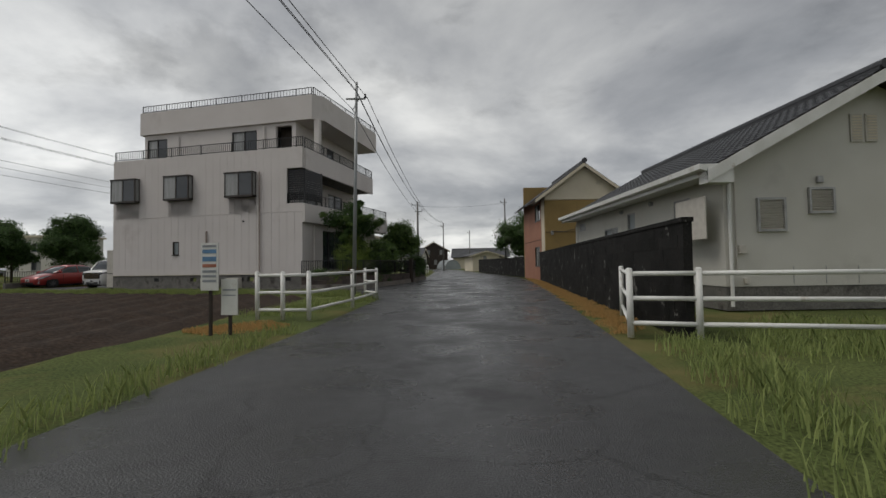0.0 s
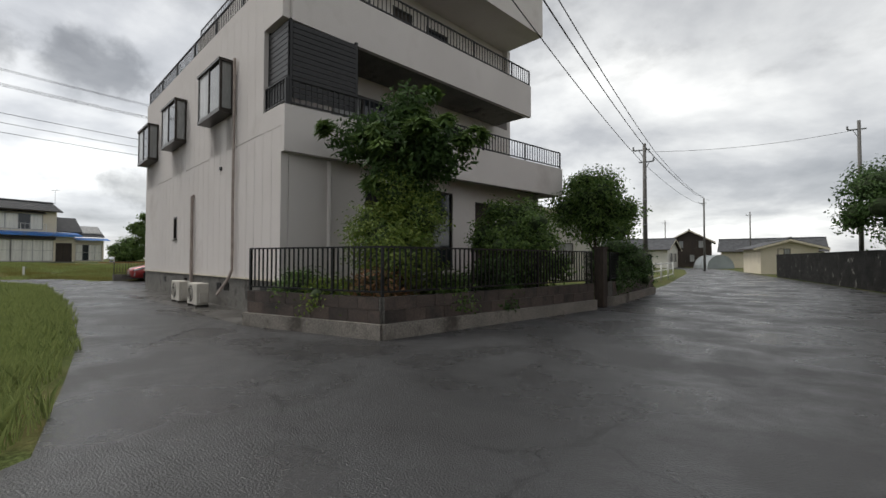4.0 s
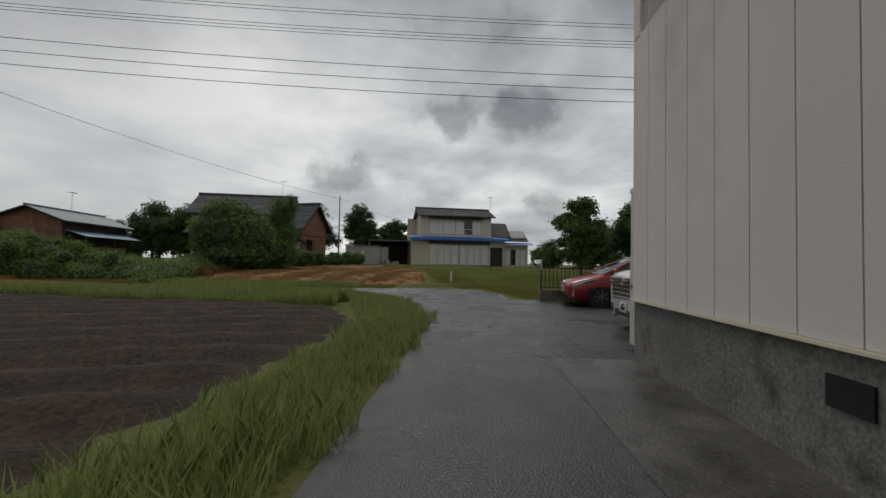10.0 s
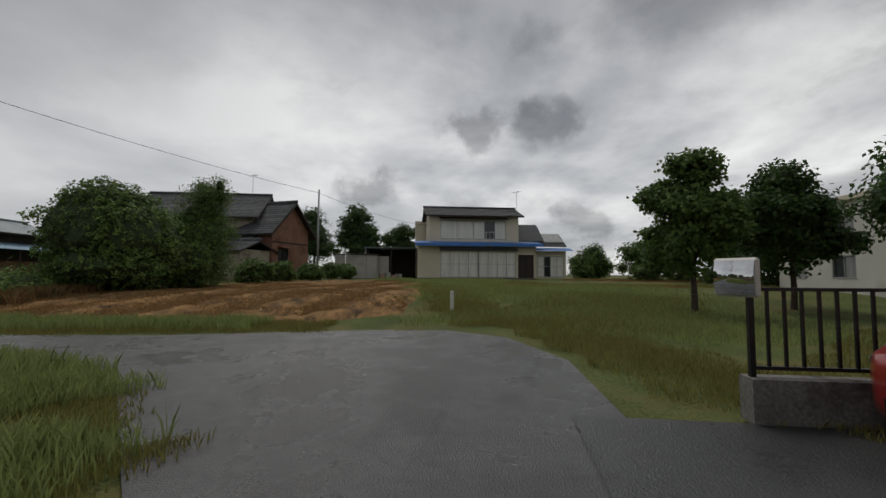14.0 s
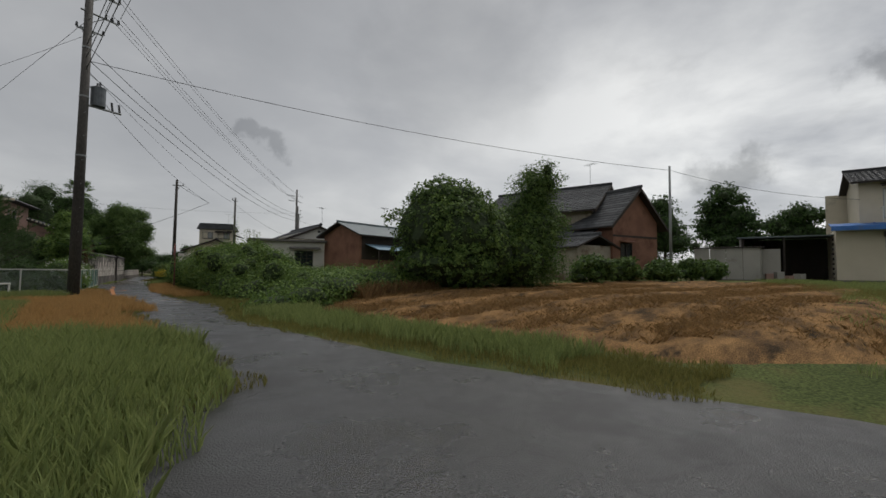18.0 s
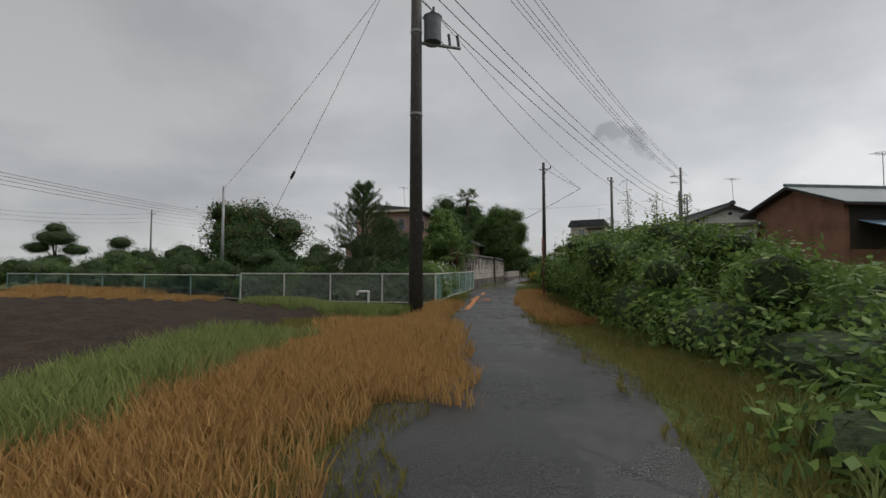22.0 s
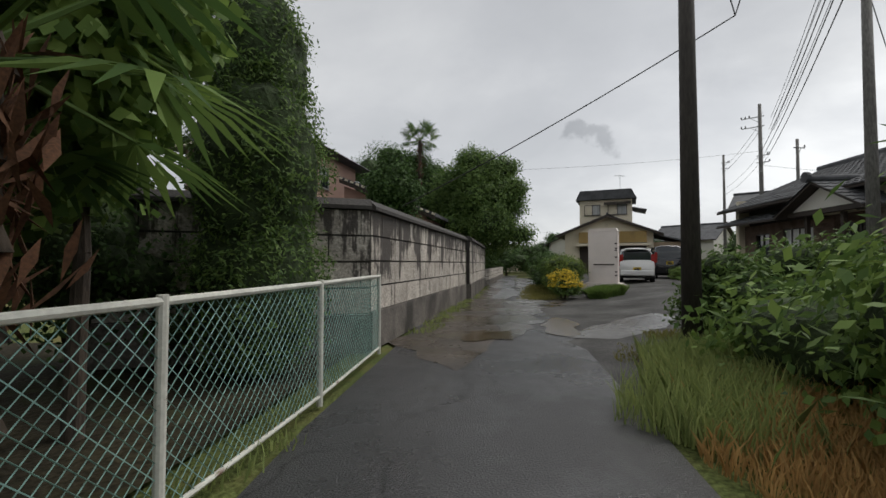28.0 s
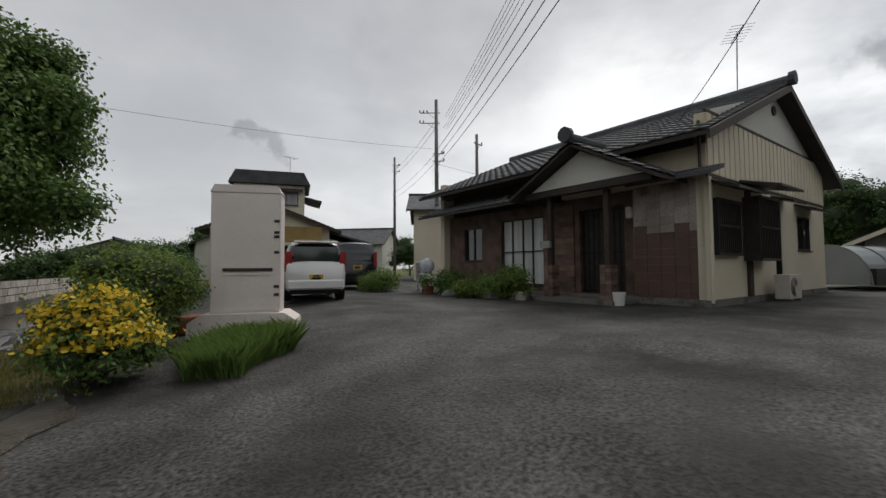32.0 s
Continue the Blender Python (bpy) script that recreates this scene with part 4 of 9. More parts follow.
# ---- white bungalow and its dark wall ----
def make_white_house():
    h = thing("white_house", "white rendered bungalow with dark tiled roof and louvred shutters", "house", (0, 0, 0))
    x0, x1, y0, y1, ev, rg = 6.55, 13.5, 10.0, 20.6, 3.5, 5.4
    xm = (x0 + x1) / 2
    k = (rg - ev) / (xm - x0)
    holes = [(19.4, 20.2, 2.6, 2.9), (15.9, 17.2, 1.9, 2.42), (14.5, 15.1, 1.7, 2.8), (11.3, 12.1, 2.1, 2.8)]
    part("side_wall", holed(bmesh.new(), y0 + 0.2, y1 - 0.2, 0.55, ev, holes, x0, x0 + 0.18, along="y"), M_WHITEW, h)
    part("side_wall", bx(x1 - 0.18, x1, y0 + 0.2, y1 - 0.2, 0.55, ev), M_WHITEW, h)
    for ya in (y0, y1 - 0.2):
        part("gable_wall", pm([(x0, 0.55), (x1, 0.55), (x1, ev), (xm, rg - 0.12), (x0, ev)], ya, ya + 0.2), M_WHITEW, h)
    part("plinth", bx(x0 + 0.02, x1 - 0.02, y0 + 0.02, y1 - 0.02, 0, 0.55), M_CONC, h)
    part("soffit", bx(x0 - 0.55, x0, y0 - 0.35, y1 + 0.3, ev - 0.42, ev - 0.36), M_PAINT, h)
    part("fascia", bx(x0 - 0.62, x0 - 0.55, y0 - 0.4, y1 + 0.35, ev - 0.45, ev - 0.2), M_PAINT, h)
    part("gutter", pm([(x0 - 0.78, ev - 0.32), (x0 - 0.63, ev - 0.36), (x0 - 0.63, ev - 0.22), (x0 - 0.79, ev - 0.2)], y0 - 0.45, y1 + 0.4), M_PAINT, h)
    gable_roof(h, x0, x1, y0, y1, ev, rg, 0.6, 0.4, M_ROOFD, ridge_r=0.12)
    barge(h, x0, x1, y0 - 0.42, ev, rg, 0.6, M_PAINT, w=0.28)
    part("eave_box", bx(x0 - 0.6, x0 - 0.02, y0 - 0.42, y0 - 0.1, ev - 0.62, ev - 0.2), M_PAINT, h)
    for x, z, w, hh in ((7.3, 1.8, 0.66, 0.78), (8.5, 2.2, 0.6, 0.6)):
        sh = part("shutter", bx(x, x + w, y0 - 0.07, y0 - 0.005, z, z + 0.05), M_ALU, h)
        part("shutter_frame", bx(x, x + w, y0 - 0.07, y0 - 0.005, z + hh - 0.05, z + hh), M_ALU, sh)
        part("shutter_frame", bx(x, x + 0.05, y0 - 0.07, y0 - 0.005, z + 0.05, z + hh - 0.05), M_ALU, sh)
        part("shutter_frame", bx(x + w - 0.05, x + w, y0 - 0.07, y0 - 0.005, z + 0.05, z + hh - 0.05), M_ALU, sh)
        n = int(hh / 0.055) - 1
        for i in range(n):
            zz = z + 0.055 + i * 0.055
            part("slat", pm([(y0 - 0.06, zz), (y0 - 0.012, zz + 0.028), (y0 - 0.012, zz + 0.04), (y0 - 0.06, zz + 0.012)], x + 0.05, x + w - 0.05, "x"), M_PLAST, sh)
    for x in (9.55, 9.9):
        v = part("gable_louvre", bx(x, x + 0.26, y0 - 0.04, y0 - 0.005, 3.85, 4.5), M_PLAST, h)
        for i in range(9):
            part("slat", bx(x + 0.03, x + 0.25, y0 - 0.055, y0 - 0.04, 3.9 + i * 0.065, 3.935 + i * 0.065), M_CREAM, v)
    part("vent_hood", bx(8.7, 8.83, y0 - 0.1, y0, 2.9, 3.06, bev=0.02), M_ALU, h)
    pipe(h, [(6.45, y0 - 0.25, 3.1), (6.65, y0 - 0.06, 2.9), (6.65, y0 - 0.06, 0.1)], 0.04, M_PAINT)
    pipe(h, [(6.49, y1 - 0.3, 3.1), (6.49, y1 - 0.1, 2.8), (6.49, y1 - 0.1, 0.1)], 0.04, M_PAINT)
    pipe(h, [(6.8, y0 - 0.03, 3.0), (6.8, y0 - 0.03, 0.9)], 0.015, M_PLAST, "cable_duct")
    part("meter_box", bx(6.85, 6.99, y0 - 0.09, y0 - 0.005, 1.3, 1.5, bev=0.01), M_PLAST, h)
    part("tap_box", bx(6.95, 7.05, y0 - 0.1, y0 - 0.005, 0.62, 0.75, bev=0.01), M_PLAST, h)
    for i in range(5):
        part("drain_slot", bx(8.1 + i * 0.75, 8.115 + i * 0.75, y0 - 0.012, y0 - 0.003, 0.6, 1.0), M_ALU, h)
    for ya, yb, za, zb in holes:
        w = yb - ya
        window(h, pose(x0 + 0.03, yb, za, 0, 0, -90), w, zb - za, 2 if w > 1 else 1, frame=M_ALU, fill=[FROST, CURTAIN], bars=4 if 0.75 < w < 0.85 else 0)
    for y in (13.3, 15.45):
        part("vent_hood", tb((x0, y, 2.92), (x0 - 0.09, y, 2.9), 0.07, n=12), M_ALU, h)
    part("wind_screen", bx(x0 - 0.4, x0 - 0.36, 10.05, 11.3, 1.65, 2.65, bev=0.01), M_PLAST, h)
    part("screen_bracket", bx(x0 - 0.36, x0, 10.7, 10.75, 2.0, 2.06), M_ALU, h)


make_white_house()


def wall_x(y):
    return 5.1 + 0.131 * (y - 17)


dw = thing("dark_block_wall", "soot-blackened concrete block wall with pale flaked patches", "block wall", (0, 0, 0))
block_run(dw, (wall_x(6.6), 6.6), (wall_x(31), 31), 9, 0.195, 0.4, 0.13, M_BLOCKD, seed=4, cap=0.07, gap=0.004, recess=0.006, mortar=M_BLOCKD)
dw2 = thing("grey_block_wall", "older grey block wall streaked with black", "block wall", (0, 0, 0))
block_run(dw2, (wall_x(31) - 0.1, 31.05), (5.0, 56.0), 8, 0.195, 0.4, 0.13, M_BLOCKD, seed=5, cap=0.06, mortar=M_BLOCKD)


def make_ochre_house():
    h = thing("ochre_house", "two-storey ochre rendered house with tiled gable roof", "house", (0, 0, 0), 0)
    x0, x1, y0, y1, ev, rg = 6.5, 11.3, 26.6, 33.2, 5.5, 7.25
    xm = (x0 + x1) / 2
    part("gable_wall", pm([(x0, 0), (x1, 0), (x1, 5.0), (x0, 5.0)], y0, y0 + 0.2), M_OCHRE, h)
    part("gable_top", pm([(x0, 5.03), (x1, 5.03), (x1, ev), (xm, rg - 0.1), (x0, ev)], y0, y0 + 0.2), M_CREAM, h)
    part("floor_joint", bx(x0 - 0.01, x1, y0 - 0.012, y0, 3.0, 3.03), M_WOODD, h)
    part("side_wall", holed(bmesh.new(), y0 + 0.2, y0 + 1.0, 0, ev, [], x0, x0 + 0.2, along="y"), M_CREAM, h)
    part("side_wall", holed(bmesh.new(), y0 + 1.0, y1, 0, ev, [(27.9, 29.5, 3.9, 5.0), (28.2, 29.6, 0.9, 2.2)], x0, x0 + 0.2, along="y"), mat("salmon_render", (0.36, 0.17, 0.11), 0.85, (0.31, 0.145, 0.095), 0.8, 60, 0.2, fine_amt=0.1, stain=(0.22, 0.11, 0.08), stain_scale=0.7, stain_at=(0.6, 0.76)), h)
    part("floor_joint", bx(x0 - 0.012, x0, y0 + 1.0, y1, 2.6, 2.63), M_WOODD, h)
    part("side_wall", bx(x1 - 0.2, x1, y0 + 0.2, y1, 0, ev), M_OCHRE, h)
    part("back_wall", bx(x0, x1, y1, y1 + 0.2, 0, rg - 0.3), M_OCHRE, h)
    gable_roof(h, x0, x1, y0, y1, ev, rg, 0.65, 0.35, M_ROOF, ridge_r=0.11)
    barge(h, x0, x1, y0 - 0.37, ev, rg, 0.65, M_CREAM, w=0.22)
    part("ridge_end", tb((xm, y0 - 0.45, rg + 0.12), (xm, y0 - 0.35, rg + 0.12), 0.16, n=10), M_ROOF, h)
    window(h, pose(x0 + 0.03, 29.5, 3.9, 0, 0, -90), 1.6, 1.1, 2, fill=[CURTAIN, GLASS])
    part("window_hood", pm([(28.0 - 0.3, 5.1), (29.7, 5.1), (29.7, 5.16), (28.0 - 0.3, 5.16)], x0 - 0.5, x0, "x"), M_ALU, h)
    window(h, pose(x0 + 0.03, 29.6, 0.9, 0, 0, -90), 1.4, 1.3, 2, fill=[CURTAIN])
    window(h, pose(8.4, y0 - 0.02, 1.7), 0.7, 0.75, 1, fill=[FROST])
    pipe(h, [(6.9, y0 - 0.1, 3.05), (7.6, y0 - 0.5, 3.0), (8.6, y0 - 0.9, 3.3), (9.2, y0 - 1.4, 3.5)], 0.018, M_WIRE, "service_cable")
    part("cable_box", bx(6.85, 7.0, y0 - 0.08, y0 - 0.003, 2.85, 3.1, bev=0.01), M_ALU, h)


make_ochre_house()

# ---- plants ----
RNG = np.random.default_rng(7)
LEAF_DARK = leaf_mat("dark_leaf", (0.085, 0.15, 0.042), (0.035, 0.07, 0.022))
LEAF_MID = leaf_mat("mid_leaf", (0.155, 0.235, 0.06), (0.055, 0.105, 0.03))
LEAF_BRIGHT = leaf_mat("bright_leaf", (0.20, 0.25, 0.05), (0.08, 0.14, 0.03))
LEAF_PINE = leaf_mat("pine_needle", (0.095, 0.15, 0.05), (0.035, 0.068, 0.026))
LEAF_VINE = leaf_mat("vine_leaf", (0.215, 0.31, 0.075), (0.085, 0.15, 0.04))
LEAF_RUST = leaf_mat("rusty_leaf", (0.28, 0.14, 0.07), (0.09, 0.07, 0.03))
LEAF_YELLOW = leaf_mat("yellow_bloom", (0.80, 0.60, 0.06), (0.62, 0.44, 0.035))
LEAF_WHITE = leaf_mat("white_bloom", (0.7, 0.7, 0.66), (0.5, 0.5, 0.45))
GRASS_GREEN = leaf_mat("green_grass", (0.36, 0.41, 0.15), (0.20, 0.255, 0.09), 0.7)
GRASS_DRY = leaf_mat("dry_grass", (0.62, 0.39, 0.16), (0.40, 0.25, 0.10), 0.8)
GRASS_PALE = leaf_mat("pale_grass", (0.30, 0.27, 0.09), (0.17, 0.17, 0.05), 0.8)
M_BARK = mat("bark", (0.075, 0.055, 0.04), 0.9, (0.045, 0.034, 0.026), 4, 40, 0.6, stretch=(1, 1, 0.3))
# filler colour inside the crowns, dark to stand in for shade between leaves
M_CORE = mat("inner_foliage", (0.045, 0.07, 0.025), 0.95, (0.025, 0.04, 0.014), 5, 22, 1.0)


def quads_mesh(name, centers, normals, length, width, material, tips=None, fold=0.25):
    """Leaves: one small folded diamond at each centre."""
    n = len(centers)
    nr = normals / (np.linalg.norm(normals, axis=1, keepdims=True) + 1e-9)
    if tips is None:
        tips = RNG.normal(size=(n, 3))
    t = tips - (tips * nr).sum(1, keepdims=True) * nr
    t /= np.linalg.norm(t, axis=1, keepdims=True) + 1e-9
    b = np.cross(nr, t)
    L = (length * RNG.uniform(0.7, 1.3, n))[:, None]
    W = (width * RNG.uniform(0.7, 1.3, n))[:, None]
    v = np.empty((n, 4, 3))
    v[:, 0], v[:, 2] = centers - t * L / 2, centers + t * L / 2 - nr * L * fold * 0.5
    v[:, 1], v[:, 3] = centers + b * W / 2 - nr * W * fold * 0.4, centers - b * W / 2 - nr * W * fold * 0.4
    me = bpy.data.meshes.new(name)
    me.vertices.add(4 * n)
    me.vertices.foreach_set("co", v.reshape(-1))
    me.loops.add(4 * n)
    me.loops.foreach_set("vertex_index", np.arange(4 * n, dtype=np.int32))
    me.polygons.add(n)
    me.polygons.foreach_set("loop_start", np.arange(0, 4 * n, 4, dtype=np.int32))
    me.update(calc_edges=True)
    me.materials.append(material)
    return me


def blob_points(blobs, n, clump=0.5, shell=0.45):
    """Points gathered in clumps near the skins of ellipsoids (x, y, z, rx, ry, rz), with outward directions."""
    w = np.array([b[3] * b[4] + b[4] * b[5] + b[3] * b[5] for b in blobs])
    pick = RNG.choice(len(blobs), n, p=w / w.sum())
    B = np.array(blobs)
    k = max(24, int(n / 9))
    cp = RNG.choice(len(blobs), k, p=w / w.sum())
    d = RNG.normal(size=(k, 3))
    d /= np.linalg.norm(d, axis=1, keepdims=True)
    r = 1 - shell * RNG.random(k) ** 1.6
    r *= 1 + 0.10 * np.sin(d[:, 0] * 5 + cp) * np.sin(d[:, 1] * 4 + 1.3) + 0.06 * np.sin(d[:, 2] * 9 + 2 * cp)
    cc = B[cp, :3] + d * r[:, None] * B[cp, 3:6]
    own = RNG.integers(0, k, n)
    off = RNG.normal(size=(n, 3)) * clump * np.array([1, 1, 0.7]) * 0.34
    return cc[own] + off, d[own] * 0.8 + RNG.normal(size=(n, 3)) * 0.55 + np.array([0, 0, 0.5])


# solid lumps added under the leaves; their dark colour imitates the crown's inner shade
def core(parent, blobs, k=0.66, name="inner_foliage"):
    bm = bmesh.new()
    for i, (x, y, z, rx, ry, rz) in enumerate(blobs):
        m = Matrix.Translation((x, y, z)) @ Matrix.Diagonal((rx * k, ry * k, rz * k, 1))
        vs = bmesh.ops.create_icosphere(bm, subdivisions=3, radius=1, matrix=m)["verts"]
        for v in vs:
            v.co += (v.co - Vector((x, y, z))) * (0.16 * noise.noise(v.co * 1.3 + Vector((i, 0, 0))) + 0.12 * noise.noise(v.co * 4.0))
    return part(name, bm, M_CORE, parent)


def tree(name, label, at, blobs, n, leaf=0.2, wide=0.09, material=None, trunk=0.12, clump=0.55, solid=0.68, category="tree", extra=None, limbs=5, shell=0.5):
    """Tapered trunk, limbs towards the clumps, and a crown of leaves."""
    x, y = at
    t = thing(name, label, category, (x, y, ground_z(x, y) - 0.02))
    rnd = random.Random(int(x * 100 + y * 10))
    mid = Vector(blobs[0][:3])
    bm = bmesh.new()
    p = Vector((0, 0, 0))
    segs = 5
    for i in range(segs):
        q = Vector((mid.x * (i + 1) / segs + rnd.uniform(-0.05, 0.05), mid.y * (i + 1) / segs + rnd.uniform(-0.05, 0.05), mid.z * (i + 1) / segs))
        tube(bm, p, q, trunk * (1 - 0.14 * i), trunk * (1 - 0.14 * (i + 1)), n=8, cap=i in (0, segs - 1))
        p = q
    part("trunk", bm, M_BARK, t)
    for i in range(limbs):
        b = blobs[i % len(blobs)]
        s = Vector((mid.x * 0.55, mid.y * 0.55, mid.z * rnd.uniform(0.45, 0.75)))
        e = Vector((b[0] + b[3] * rnd.uniform(-0.6, 0.6), b[1] + b[4] * rnd.uniform(-0.6, 0.6), b[2] + b[5] * rnd.uniform(-0.2, 0.6)))
        h = s.lerp(e, 0.5) + Vector((0, 0, 0.15))
        bm = tb(s, h, trunk * 0.5, trunk * 0.33, n=6)
        tube(bm, h, e, trunk * 0.33, trunk * 0.1, n=6)
        part("limb", bm, M_BARK, t)
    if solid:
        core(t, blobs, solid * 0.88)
    c, d = blob_points(blobs, int(n * 3.2), clump * 0.85, shell)
    ob = new("crown", quads_mesh("crown", c, d, leaf * 0.66, wide * 0.74, material or LEAF_DARK))
    ob.parent = t
    for nm, mm, k, ln, wd, top in extra or ():
        c, d = blob_points(blobs, k, clump * 0.8, 0.2)
        if top:
            keep = c[:, 2] > np.quantile(c[:, 2], top)
            c, d = c[keep], d[keep]
        e = new(nm, quads_mesh(nm, c * np.array([1.03, 1.03, 1.02]), d, ln, wd, mm))
        e.parent = t
    return t


def shrub(name, label, at, blobs, n, leaf=0.09, wide=0.05, material=None, solid=0.8, clump=0.3, extra=None, category="shrub"):
    x, y = at
    t = thing(name, label, category, (x, y, ground_z(x, y) - 0.02))
    bm = bmesh.new()
    for i in range(4):
        a = i * 1.7
        tube(bm, (0.05 * math.cos(a), 0.05 * math.sin(a), 0), (0.3 * math.cos(a), 0.3 * math.sin(a), blobs[0][2]), 0.025, 0.01, n=5)
    part("stem", bm, M_BARK, t)
    if solid:
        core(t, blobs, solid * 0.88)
    c, d = blob_points(blobs, int(n * 3.0), clump, 0.3)
    c[:, 2] = np.maximum(c[:, 2], 0.02)
    ob = new("leaves", quads_mesh("leaves", c, d, leaf * 0.82, wide * 0.82, material or LEAF_MID))
    ob.parent = t
    for nm, mm, k, ln, wd, top in extra or ():
        c, d = blob_points(blobs, k, clump * 0.7, 0.08)
        keep = c[:, 2] > np.quantile(c[:, 2], top)
        e = new(nm, quads_mesh(nm, c[keep] * 1.02, d[keep], ln, wd, mm))
        e.parent = t
    return t


def grass(name, label, lines, n, height, material, wide=0.006, droop=0.6):
    """Blades scattered along strips (x0, y0, x1, y1, half width)."""
    n = int(n * 2.0)
    height *= 0.85
    L = np.array([math.hypot(l[2] - l[0], l[3] - l[1]) * l[4] for l in lines])
    pick = RNG.choice(len(lines), n, p=L / L.sum())
    A = np.array(lines)[pick]
    s, o = RNG.random(n), RNG.normal(size=n) * 0.5
    o = np.clip(o, -1, 1)
    dx, dy = A[:, 2] - A[:, 0], A[:, 3] - A[:, 1]
    ln = np.hypot(dx, dy) + 1e-9
    x = A[:, 0] + dx * s - dy / ln * o * A[:, 4]
    y = A[:, 1] + dy * s + dx / ln * o * A[:, 4]
    x += 0.12 * np.sin(y * 5.1) ; y += 0.12 * np.sin(x * 4.3)
    z = np.array([ground_z(a, b) for a, b in zip(x, y)]) - 0.01
    patch = 0.6 + 0.4 * np.sin(x * 1.3 + 1) * np.sin(y * 1.1)
    h = height * RNG.uniform(0.45, 1.2, n) * (0.7 + 0.5 * patch)
    a = RNG.random(n) * 2 * np.pi
    w = wide * RNG.uniform(0.6, 1.4, n)
    c, q = np.cos(a), np.sin(a)
    lean = droop * h * RNG.uniform(0.2, 1.0, n)
    b = RNG.random(n) * 2 * np.pi
    v = np.empty((n, 5, 3))
    v[:, 0] = np.stack([x - c * w, y - q * w, z], 1)
    v[:, 1] = np.stack([x + c * w, y + q * w, z], 1)
    mx, my = x + np.cos(b) * lean * 0.35, y + np.sin(b) * lean * 0.35
    v[:, 2] = np.stack([mx + c * w * 0.8, my + q * w * 0.8, z + h * 0.6], 1)
    v[:, 4] = np.stack([mx - c * w * 0.8, my - q * w * 0.8, z + h * 0.6], 1)
    v[:, 3] = np.stack([x + np.cos(b) * lean, y + np.sin(b) * lean, z + h], 1)
    me = bpy.data.meshes.new(name)
    me.vertices.add(5 * n)
    me.vertices.foreach_set("co", v.reshape(-1))
    me.loops.add(5 * n)
    me.loops.foreach_set("vertex_index", np.arange(5 * n, dtype=np.int32))
    me.polygons.add(n)
    me.polygons.foreach_set("loop_start", np.arange(0, 5 * n, 5, dtype=np.int32))
    me.update(calc_edges=True)
    me.materials.append(material)
    return tagged(new(name, me), label, "grass", kind="stuff")


def round_crown(h, r, base, k=7, seed=0, squash=0.75):
    """A lumpy crown: a middle and lobes round it."""
    rnd = random.Random(seed)
    zc = (h + base) / 2
    out = [(0, 0, zc, r * 0.75, r * 0.75, (h - base) / 2 * 0.9)]
    for i in range(k):
        a = 2 * math.pi * i / k + rnd.uniform(-0.4, 0.4)
        q = rnd.uniform(0.42, 0.7) * r
        z = rnd.uniform(base + 0.3 * (h - base), h - 0.25 * (h - base))
        s = rnd.uniform(0.3, 0.52) * r
        out.append((q * math.cos(a), q * math.sin(a), z, s, s, s * squash))
    out.append((rnd.uniform(-0.2, 0.2) * r, rnd.uniform(-0.2, 0.2) * r, h - 0.35 * r, 0.45 * r, 0.45 * r, 0.38 * r))
    for i in range(k):
        a = rnd.uniform(0, 6.28)
        f = rnd.uniform(0.15, 0.9)
        q = r * (0.92 - 0.55 * f * f)
        out.append((q * math.cos(a), q * math.sin(a), base + (h - base) * f, 0.24 * r, 0.24 * r, 0.2 * r))
    return out


def tufts(parent, blobs, count, each, length, width, material):
    """Rosettes of long drooping leaves at the ends of twigs."""
    c, d = blob_points(blobs, count, 0.1, 0.25)
    d /= np.linalg.norm(d, axis=1, keepdims=True)
    d = d + np.array([0, 0, 0.5])
    out = RNG.normal(size=(count, each, 3)) * 0.75 + d[:, None, :] * 0.55
    out /= np.linalg.norm(out, axis=2, keepdims=True)
    at = (c[:, None, :] + out * length * 0.5).reshape(-1, 3)
    up = (d[:, None, :] + np.array([0, 0, 0.9]) + RNG.normal(size=(count, each, 3)) * 0.25).reshape(-1, 3)
    ob = new("tufted_foliage", quads_mesh("tufted_foliage", at, up, length, width, material, tips=out.reshape(-1, 3), fold=0.5))
    ob.parent = parent


# corner garden
x, y, _ = bl(1.95, 1.6)
lq = tree("loquat_tree", "dense green loquat tree with tufted leaves over the iron fence", (x, y), [(0, 0, 3.4, 0.8, 0.8, 0.8), (-0.75, -0.3, 3.7, 0.6, 0.6, 0.45), (0.8, 0.2, 3.35, 0.6, 0.6, 0.5), (0.1, 0.1, 4.3, 0.5, 0.5, 0.45), (0.15, 0.1, 2.5, 0.6, 0.6, 0.6)], 2600, 0.22, 0.07, LEAF_DARK, 0.09, 0.34, 0.42)
tufts(lq, [(0, 0, 3.45, 1.0, 1.0, 0.95), (-0.75, -0.3, 3.75, 0.75, 0.75, 0.6), (0.85, 0.2, 3.4, 0.75, 0.75, 0.65), (0.1, 0.1, 4.35, 0.6, 0.6, 0.55), (0.15, 0.1, 2.6, 0.75, 0.75, 0.7)], 210, 15, 0.27, 0.065, LEAF_MID)
x, y, _ = bl(2.15, 1.15)
shrub("garden_shrub", "feathery bright green shrub at the foot of the loquat", (x, y), [(0, 0, 1.5, 0.75, 0.75, 0.75), (0.45, 0.3, 2.0, 0.5, 0.5, 0.55), (-0.4, -0.1, 1.9, 0.4, 0.4, 0.5), (0.1, 0.1, 2.5, 0.35, 0.35, 0.5), (0.5, -0.2, 1.2, 0.6, 0.6, 0.6)], 4200, 0.1, 0.04, LEAF_BRIGHT, 0.62, 0.3)
x, y, _ = bl(2.6, 4.8)
